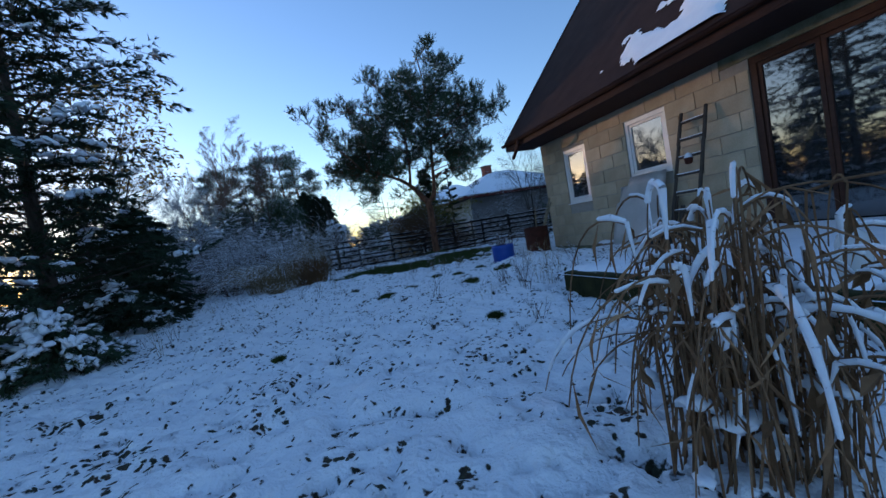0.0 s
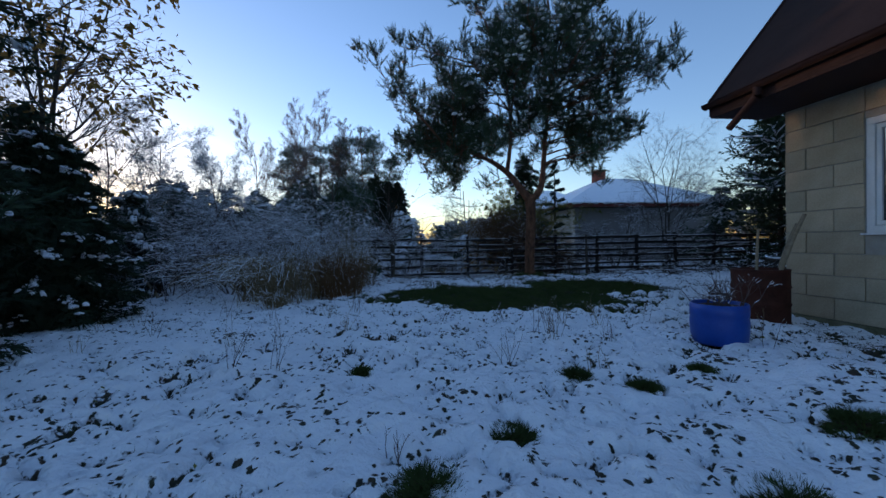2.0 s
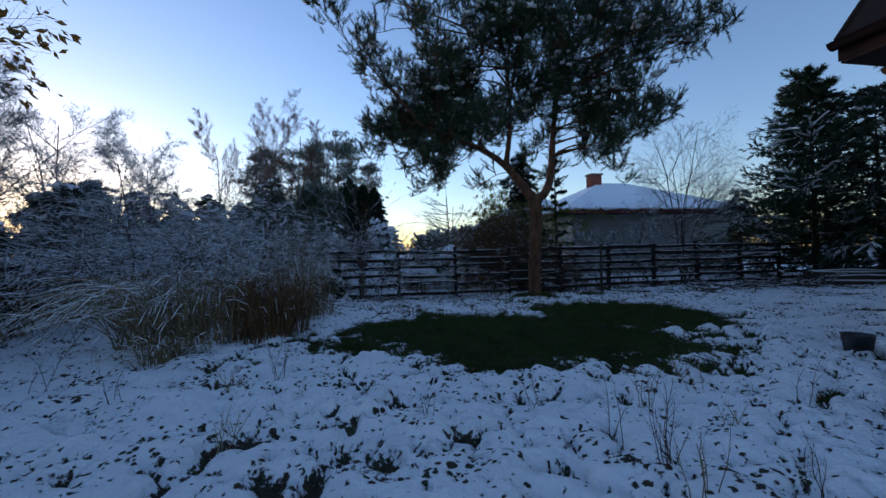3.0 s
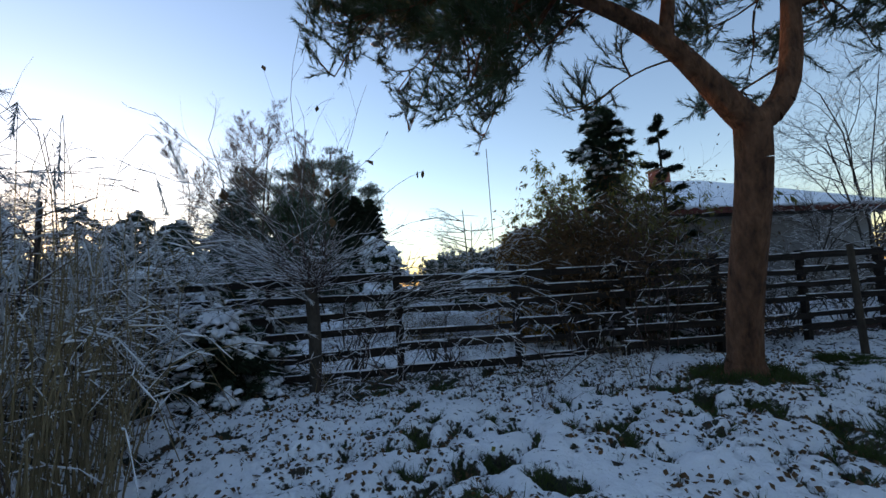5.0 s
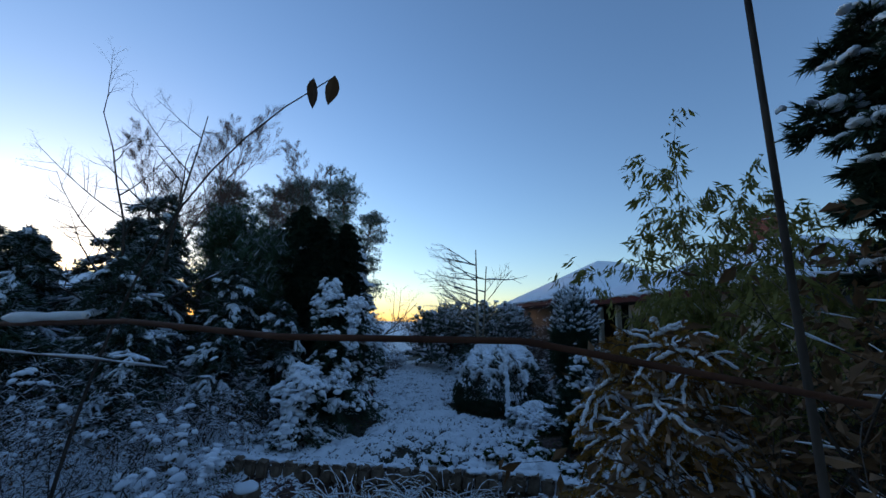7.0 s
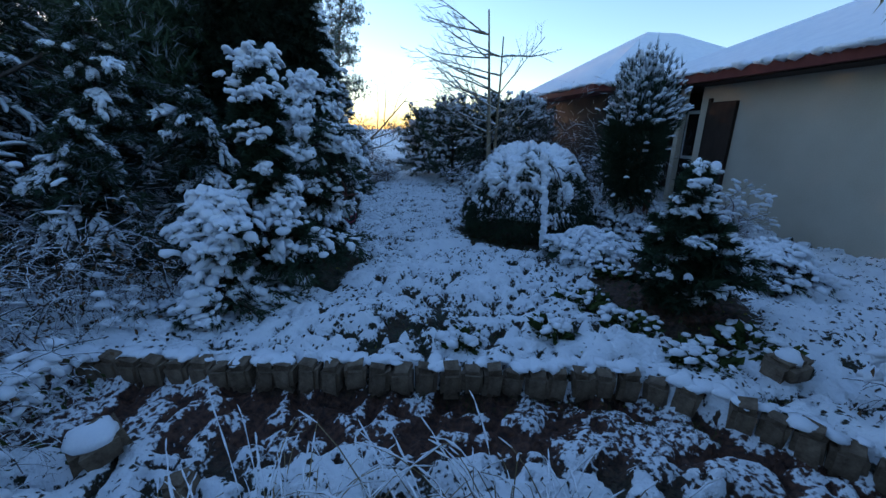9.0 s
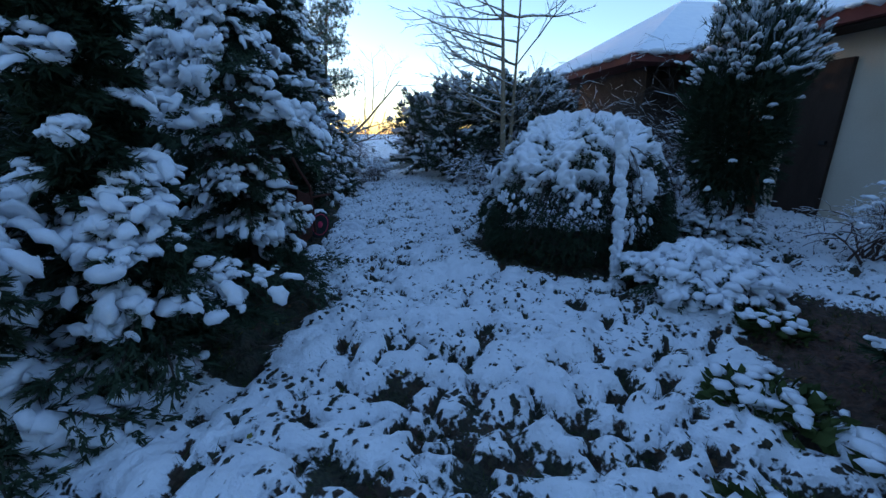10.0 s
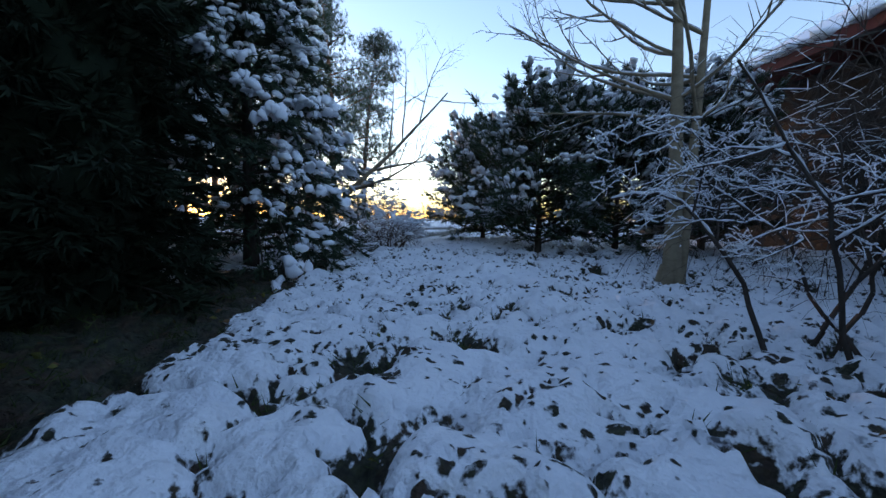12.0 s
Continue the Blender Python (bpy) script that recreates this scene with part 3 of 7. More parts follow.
def window_unit(parent, x0, x1, z0, z1, y=0.0, frame_mat=None, mull=(), w=0.075, deep=0.07):
    """A framed window in the wall plane y: frame, sash, panes."""
    fm = frame_mat or WHITEFRAME
    win = put("window", None, parent)
    win.location = (x0, y, z0)
    W, Hh = x1 - x0, z1 - z0
    bm = bmesh.new()
    for a in ((0, 0, W, w), (0, Hh - w, W, Hh), (0, w, w, Hh - w), (W - w, w, W, Hh - w)):
        add_box(bm, a[0], 0.02, a[1], a[2], 0.02 + deep, a[3], 0.004)
    part("window_frame", bm, fm, win)
    cuts = [w] + [m * W for m in mull] + [W - w]
    for a, b in zip(cuts, cuts[1:]):
        bm = bmesh.new()
        s = 0.05
        for q in ((a + 0.004, w + 0.004, b - 0.004, w + s), (a + 0.004, Hh - w - s, b - 0.004, Hh - w - 0.004), (a + 0.004, w + s, a + s, Hh - w - s), (b - s, w + s, b - 0.004, Hh - w - s)):
            add_box(bm, q[0], 0.035, q[1], q[2], 0.08, q[3], 0.003)
        part("sash", bm, fm, win)
        part("pane", box(a + s, 0.055, w + s, b - s, 0.062, Hh - w - s), GLASS, win)
    part("window_sill", box(-0.02, -0.03, -0.02, W + 0.02, 0.1, 0.0, 0.004), fm, win)
    return win


def build_house():
    h = thing("block_house", H_AT, H_RZ, "unplastered house of pale aerated concrete blocks under a steep dark roof", "house")
    # openings as (x0, x1, z0, z1)
    opens = [(0.84, 1.605, 1.095, 2.295), (2.73, 3.62, 1.33, 2.36), (4.92, 7.6, 0.12, 2.5)]
    bm = bmesh.new()
    xs = sorted({0.24, HL, *[o[0] for o in opens], *[o[1] for o in opens]})
    xs[0] = 0.0
    for a, b in zip(xs, xs[1:]):
        o = next((o for o in opens if o[0] <= a and b <= o[1]), None)
        for z0, z1 in ([(0, HT)] if o is None else [(0, o[2]), (o[3], HT)]):
            add_box(bm, a, 0.012, z0, b, 0.24, z1)
    # gable wall towards the fence, closed up to the ridge
    add_box(bm, 0.012, 0.24, 0, 0.24, HW, HT)
    ridge = HT + (HW / 2) * math.tan(radians(PITCH)) - 0.15
    g = [bm.verts.new(c) for c in ((0.012, 0.1, HT), (0.012, HW - 0.1, HT), (0.012, HW / 2, ridge), (0.24, 0.1, HT), (0.24, HW - 0.1, HT), (0.24, HW / 2, ridge))]
    for f in ((0, 2, 1), (3, 4, 5), (0, 3, 5, 2), (1, 2, 5, 4)):
        bm.faces.new([g[i] for i in f])
    add_box(bm, HL - 0.24, 0.24, 0, HL, HW, HT)
    add_box(bm, 0, HW - 0.24, 0, HL, HW - 0.002, HT)
    part("wall", bm, MORTAR, h)
    part("plinth", box(-0.03, -0.03, -0.35, HL, 0.2, 0.12, 0.01), PLINTH, h, "damp mossy concrete plinth")
    part("floor_slab", box(0.2, 0.25, -0.2, HL - 0.2, HW - 0.25, 0.05), UNLIT_INSIDE, h)
    part("inner_wall", box(0.3, 2.2, 0.05, HL - 0.3, 2.3, HT - 0.05), UNLIT_INSIDE, h)
    part("loft_floor", box(0.25, 0.25, HT - 0.04, HL - 0.25, HW - 0.25, HT + 0.04), UNLIT_INSIDE, h)
    part("lintel", box(4.55, -0.006, 2.5, 8.0, 0.2, 2.72, 0.004), PLINTH, h, "stained concrete lintel")
    window_unit(h, *opens[0])
    window_unit(h, *opens[1])
    window_unit(h, *opens[2], frame_mat=BROWNFRAME, mull=(0.28, 0.64), w=0.09)
    # roof: two slopes with thickness, soffit, fascia, gutter
    t = math.tan(radians(PITCH))
    ry = HW / 2
    rz = EAVE_Z + (ry - EAVE_Y) * t
    for sgn in (1, -1):
        bm = bmesh.new()
        y = lambda v: v if sgn > 0 else HW - v
        pr = [(EAVE_Y, EAVE_Z), (ry, rz), (ry, rz - 0.2), (EAVE_Y, EAVE_Z - 0.14)]
        a = [bm.verts.new((VERGE_X, y(p[0]), p[1])) for p in pr]
        b = [bm.verts.new((HL + 0.8, y(p[0]), p[1])) for p in pr]
        for i in range(4):
            bm.faces.new((a[i], a[(i + 1) % 4], b[(i + 1) % 4], b[i]))
        bm.faces.new(a)
        bm.faces.new(b[::-1])
        bmesh.ops.recalc_face_normals(bm, faces=bm.faces)
        roof = part("roof", bm, ROOF, h, "dark brown roof sheeting")
    part("soffit", box(VERGE_X + 0.02, EAVE_Y - 0.028, EAVE_Z - 0.225, HL + 0.78, -0.003, EAVE_Z - 0.202), ROOFWOOD, h, "dark stained soffit boards")
    part("fascia", box(VERGE_X, EAVE_Y - 0.03, EAVE_Z - 0.2, HL + 0.8, EAVE_Y - 0.002, EAVE_Z - 0.015, 0.004), ROOFWOOD, h, "red-brown fascia board")
    bm = bmesh.new()
    n = 10
    prev = None
    for i in range(n + 1):
        an = math.pi * i / n
        row = [bm.verts.new((x, EAVE_Y - 0.09 - 0.06 * math.cos(an), EAVE_Z - 0.06 - 0.06 * math.sin(an))) for x in (VERGE_X, HL + 0.8)]
        if prev:
            bm.faces.new((prev[0], prev[1], row[1], row[0])).smooth = True
        prev = row
    bmesh.ops.solidify(bm, geom=bm.faces[:], thickness=0.004)
    gut = part("gutter", bm, ROOFWOOD, h, "half-round brown gutter")
    v, f = tubes([(0.45, EAVE_Y - 0.09, EAVE_Z - 0.1, 0.045, 0.45, EAVE_Y - 0.09, EAVE_Z - 0.2, 0.045), (0.45, EAVE_Y - 0.09, EAVE_Z - 0.2, 0.042, 0.02, EAVE_Y - 0.04, EAVE_Z - 0.44, 0.04)], 12)
    put("downpipe", mesh_from("downpipe", v, f, ROOFWOOD, True), gut, "loose end of a downpipe")
    # verge boards
    L = math.hypot(ry - EAVE_Y, rz - EAVE_Z)
    part("verge_board", add_box(bmesh.new(), -0.025, -0.02, -0.2, 0, L, 0.03, 0.004, m=Matrix.Translation((VERGE_X, EAVE_Y, EAVE_Z)) @ pose(0, 0, 0, PITCH, 0, 0)), ROOFWOOD, h)
    # snow that lies on the roof, sliding down in ragged sheets away from the gable
    xs, ss = np.linspace(2.6, HL + 0.7, 300), np.linspace(0.06, 3.4, 110)
    X, S = np.meshgrid(xs, ss, indexing="ij")
    m = fbm(X * 1.3 + S * 0.6, S * 1.6, 33, 4) + 0.3 * np.clip((X - 3.7 - 0.9 * (S - 0.57)) / 0.9, -1.6, 0.8) - 0.3 * np.clip((S - 1.6) / 1.6, 0, 1) + 0.12 * (vnoise(X * 14, S * 9, 35) - 0.5)
    H = 0.012 + 0.05 * np.clip((m - 0.5) / 0.2, 0, 1) ** 0.5
    n_ = (-math.sin(radians(PITCH)), math.cos(radians(PITCH)))
    V = np.stack([X, EAVE_Y + S * math.cos(radians(PITCH)) + n_[0] * H, EAVE_Z + S * math.sin(radians(PITCH)) + n_[1] * H], 2)
    i = np.arange(X.size).reshape(X.shape)
    f = np.stack([i[:-1, :-1], i[1:, :-1], i[1:, 1:], i[:-1, 1:]], 2)[(m[:-1, :-1] + m[1:, 1:]) / 2 > 0.5]
    stuff("roof_snow", mesh_from("roof_snow", V, f, SNOW, True), h, "patchy snow sliding off the roof")
    return h


HOUSE = build_house()


def lay_blocks():
    """Each block of the long wall: courses of 0.25, blocks of 0.6, cut at the openings."""
    opens = [(0.84, 1.605, 1.095, 2.295), (2.73, 3.62, 1.33, 2.36), (4.92, 7.6, 0.12, 2.5), (4.55, 8.0, 2.5, 2.72)]
    rng = random.Random(5)
    made = {}

    def piece(w, hh):
        key = (round(w, 2), round(hh, 2))
        if key not in made:
            bm = box(0.004, -0.004, 0.004, key[0] - 0.005, 0.03, key[1] - 0.005, 0.004)
            me = bpy.data.meshes.new("block")
            bm.to_mesh(me)
            bm.free()
            me.materials.append(BLOCK)
            made[key] = me
        return made[key]

    def course(z0, z1, x_from, x_to, off, turn=False):
        x = x_from - off
        while x < x_to:
            a, b = max(x, x_from), min(x + 0.6, x_to)
            x += 0.6
            spans = [(a, b)]
            if not turn:
                for o in opens:
                    if z1 <= o[2] + 0.02 or z0 >= o[3] - 0.02:
                        continue
                    spans = [s for p in spans for s in ((p[0], min(p[1], o[0])), (max(p[0], o[1]), p[1])) if s[1] - s[0] > 0.05]
            for a, b in spans:
                if b - a < 0.05:
                    continue
                ob = put("block", piece(b - a, z1 - z0), HOUSE)
                d = rng.uniform(-0.003, 0.003)
                ob.location = (a, d, z0) if not turn else (d, b, z0)
                if turn:
                    ob.rotation_euler = (0, 0, radians(-90))

    for c in range(11):
        z0, z1 = 0.12 + 0.25 * c, min(0.12 + 0.25 * (c + 1), 2.74)
        course(z0, z1, 0.0, 8.6, (c % 2) * 0.3 + 0.05)
        course(z0, z1, 0.04, 2.4, (c % 2) * 0.3, True)


# ---- the terrace slab along the wall ----
def build_terrace():
    tr = thing("terrace", (*H_AT[:2], 0), H_RZ, "low snow-covered terrace with a mossy edge along the house", "terrace", kind="structure")
    rng = np.random.default_rng(8)
    bm = box(4.75, -3.1, -0.3, 12.0, -0.03, 0.1, 0.03)
    part("slab", bm, MOSS, tr, "dark mossy edge of the terrace")
    xs, ys = np.linspace(4.6, 12.0, 180), np.linspace(-3.12, -0.03, 80)
    X, Y = np.meshgrid(xs, ys, indexing="ij")
    ed = np.clip(np.minimum((X - 4.7 + 0.1 * (fbm(Y * 4, X * 4, 6) - 0.5)) / 0.12, (Y + 3.12 - 0.2 * fbm(X * 3, Y * 3, 4)) / 0.1), 0, 1) ** 0.5
    Z = 0.075 + 0.075 * ed * (0.75 + 0.5 * fbm(X * 3, Y * 3, 2))
    i = np.arange(X.size).reshape(X.shape)
    f = np.stack([i[:-1, :-1], i[1:, :-1], i[1:, 1:], i[:-1, 1:]], 2).reshape(-1, 4)
    put("snow_cover", mesh_from("snow_cover", np.stack([X, Y, Z], 2), f, SNOW, True), tr)
    return tr


build_terrace()


# ---- the fence ----
F0, F_ANG = Vector((-4.0, 13.2, -0.05)), 22.0


def build_fence():
    rng = random.Random(11)
    nrng = np.random.default_rng(4)
    fd = Vector((math.cos(radians(F_ANG)), math.sin(radians(F_ANG)), 0))
    fn = thing("plank_fence", F0, F_ANG, "dark weathered plank fence with snow along its rails", "fence", kind="")
    s0, n_posts, gap = -4.22, 16, 1.28
    top = 1.06
    for k in range(n_posts):
        s = s0 + k * gap
        g = -0.1
        part("post", box(-0.035, 0.02, g, 0.035, 0.09, g + top + 0.16 + rng.uniform(-0.03, 0.05), 0.008, m=Matrix.Translation((s, 0, 0)) @ pose(0, 0, 0, rng.uniform(-2, 2), rng.uniform(-2, 2), 0)), FENCEWOOD, fn)
        if k == n_posts - 1:
            continue
        for j, z in enumerate((0.12, 0.3, 0.49, 0.68, 0.86, 1.02)):
            dz, dw = rng.uniform(-0.025, 0.025), rng.uniform(0.055, 0.085)
            tl = rng.uniform(-1.2, 1.2)
            m = Matrix.Translation((s, 0, z + dz)) @ pose(0, 0, 0, rng.uniform(-3, 3), tl, 0)
            rail = part("rail", box(-0.04, -0.014, -dw / 2, gap + 0.04, 0.014, dw / 2, 0.004, m=m), FENCEWOOD, fn)
            nn = 9
            xs = np.linspace(0, gap, nn)
            pts = np.array([list(m @ Vector((x, 0, dw / 2))) for x in xs])
            rr = 0.006 + 0.011 * nrng.random(nn)
            seg = [(*pts[i], rr[i], *pts[i + 1], rr[i + 1]) for i in range(nn - 1) if nrng.random() < 0.75]
            v, f = tubes(seg, 6)
            stuff("snow_ridge", mesh_from("snow_ridge", v, f, SNOW, True), rail)
    return fn


build_fence()


# ---- trees and shrubs ----
def crown_mesh(name, parent, vf, material, label="", smooth=False):
    ob = put(name, mesh_from(name, *vf, material, smooth), parent, label)
    return ob if name == "crown" else tagged(ob, kind="stuff")


def bezier(p, n=8):
    p = [np.array(q, float) for q in p]
    t = np.linspace(0, 1, n + 1)[:, None]
    while len(p) > 1:
        p = [a * (1 - t) + b * t for a, b in zip(p, p[1:])]
    return p[0]


def path_segs(pts, r0, r1):
    n = len(pts) - 1
    r = r0 + (r1 - r0) * (np.arange(n + 1) / n) ** 0.8
    return [(*pts[i], r[i], *pts[i + 1], r[i + 1]) for i in range(n)]


def build_pine():
    rng = np.random.default_rng(17)
    base = (PINE[0], PINE[1], 0.0)
    th = thing("scots_pine", base, 0, "tall Scots pine with a forked reddish trunk and lightly snowed crown", "tree")
    L = lambda *p: np.array(p, float) - np.array(base)
    trunk = bezier([L(-0.3, 13.1, -0.1), L(-0.36, 13.0, 0.7), L(-0.22, 12.8, 1.25), L(-0.28, 12.66, 1.86)], 8)
    segs = path_segs(trunk, 0.118, 0.11)
    segs[0] = (*trunk[0], 0.19, *trunk[1], 0.122)
    fork = trunk[-1]
    left = bezier([fork, L(-0.62, 12.62, 2.2), L(-0.72, 12.58, 2.75), L(-1.35, 12.5, 2.85), L(-2.3, 12.3, 3.3)], 12)
    left2 = bezier([left[5], L(-0.72, 12.6, 3.0), L(-0.55, 12.5, 3.6), L(-0.9, 12.6, 5.2)], 9)
    right = bezier([fork, L(0.12, 12.68, 1.95), L(0.08, 12.66, 2.6), L(-0.18, 12.62, 3.0), L(0.5, 12.6, 4.2), L(0.15, 12.7, 6.7)], 15)
    limbs = [(left, 0.1, 0.03), (left2, 0.055, 0.02), (right, 0.09, 0.02)]
    for p, a, b in limbs:
        segs += path_segs(p, a, b)
    hubs = np.concatenate([left[3:], left2[2:], right[3:], right[6:]])
    # bough ends spread over an uneven crown
    goals = []
    while len(goals) < 66:
        q = rng.normal(0, 1, 3)
        q /= np.linalg.norm(q)
        q = q * rng.uniform(0.4, 1.0) * (0.62 + 0.62 * vnoise(np.array(4 + q[0] * 2.1 + q[1]), np.array(7 + q[2] * 2.1), 8)) * np.array([3.0, 2.4, 2.2]) + L(-0.45, 12.5, 4.45)
        if q[2] < 3.4 or (q[2] < 4.0 and q[1] > 0.7):
            continue
        if q[2] > 5.4 and abs(q[0] - 0.4) > 1.35 and q[0] < 0:
            continue
        goals.append(q)
    extra = [L(-3.6, 11.6, 5.0), L(-3.3, 11.8, 4.6), L(-2.7, 12.2, 4.95), L(2.1, 12.5, 4.2), L(1.3, 11.7, 4.3), L(2.4, 12.4, 4.6), L(0.25, 12.7, 6.75), L(0.0, 12.5, 6.3), L(0.75, 12.7, 6.1), L(-0.5, 12.6, 5.9), L(1.1, 12.5, 5.7), L(-0.2, 12.9, 6.0), L(0.5, 12.2, 5.8), L(-2.3, 12.7, 2.85), L(-2.6, 12.4, 3.0), L(-1.7, 12.1, 3.05), L(-3.0, 12.3, 3.3), L(-1.0, 11.6, 3.0), L(-2.0, 12.3, 2.6), L(1.2, 12.4, 2.75), L(1.5, 12.6, 3.05), L(0.9, 12.9, 2.6), L(1.6, 12.2, 3.6)]
    low = [L(-2.96, 13.8, 2.7), L(-2.05, 13.45, 2.25), L(-1.35, 12.95, 2.5), L(-3.5, 12.85, 2.8), L(-2.3, 14.1, 3.0), L(0.0, 14.0, 2.6), L(-1.8, 12.85, 2.4), L(-3.2, 13.5, 2.9)]
    small = len(low)
    low += [L(0.3, 12.9, 3.05), L(0.75, 13.0, 2.95), L(0.5, 12.5, 3.35), L(0.15, 13.2, 2.85), L(0.95, 13.3, 3.05)]
    low += [L(rng.uniform(-3.4, -1.5), rng.uniform(12.5, 13.4), rng.uniform(3.05, 3.7)) for _ in range(13)]
    tips = []
    for num, g in enumerate(low[:small] + low[small:] + goals + extra):
        g = g + rng.normal(0, 0.12, 3)
        d = np.linalg.norm(hubs - g, axis=1) + 0.35 * np.maximum(0, hubs[:, 2] - g[2] + 0.3)
        h = hubs[np.argsort(d)[rng.integers(0, 3)]]
        mid = (h + g) / 2 + [0, 0, rng.uniform(-0.05, 0.3)]
        b = bezier([h, mid, g], 6)
        ln = np.linalg.norm(g - h)
        segs += path_segs(b, (0.006 + 0.006 * ln) if num < small else (0.011 + 0.011 * ln), 0.006)
        for k in (3, 4, 5, 6):
            dr = unit(b[k] - b[k - 1])
            dr[2] += 0.25
            s2, t2 = grow(rng, b[k], dr + rng.normal(0, 0.45, 3), rng.uniform(0.35, 0.62) * (0.55 if num < small else 1.0), 0.011, 2 if num >= small else 1, kids=4, spread=0.62, wander=0.16, lift=0.35, shrink=0.6, steps=4, first=0.15)
            segs += s2
            tips.append(t2)
    tips = np.concatenate(tips)
    v, f = tubes(segs[:44], 12)
    put("trunk", mesh_from("trunk", v, f, PINEBARK, True), th, "reddish flaking pine bark")
    v, f = tubes(segs[44:], 3)
    put("limb", mesh_from("limb", v, f, PINEBARK, True), th)
    dirs = unit(tips[:, 3:6] + rng.normal(0, 0.25, (len(tips), 3)) + [0, 0, 0.55])
    shoots = np.concatenate([np.concatenate([tips[:, :3] + dirs * w, dirs], 1) for w in (-0.05, 0.01, 0.07, 0.13)])
    crown_mesh("crown", th, tufts(rng, shoots, 12, 0.08, 0.0033, 0.5, 0.06), NEEDLE)
    fr = shoots[rng.random(len(shoots)) < 0.2] + [0, 0, 0.01, 0, 0, 0.2]
    crown_mesh("frost", th, tufts(rng, fr, 6, 0.07, 0.003, 0.55, 0.04), FROSTED, "frost on the needle tufts")
    low = tips[(rng.random(len(tips)) < 0.12) & (tips[:, 2] > 3.4)]
    crown_mesh("snow", th, lumps(rng, low[:, :3] + [0, 0, 0.02], 0.05, 0.5, 0.25, True), SNOW, "thin snow on the needle tufts", True)
    return th


build_pine()


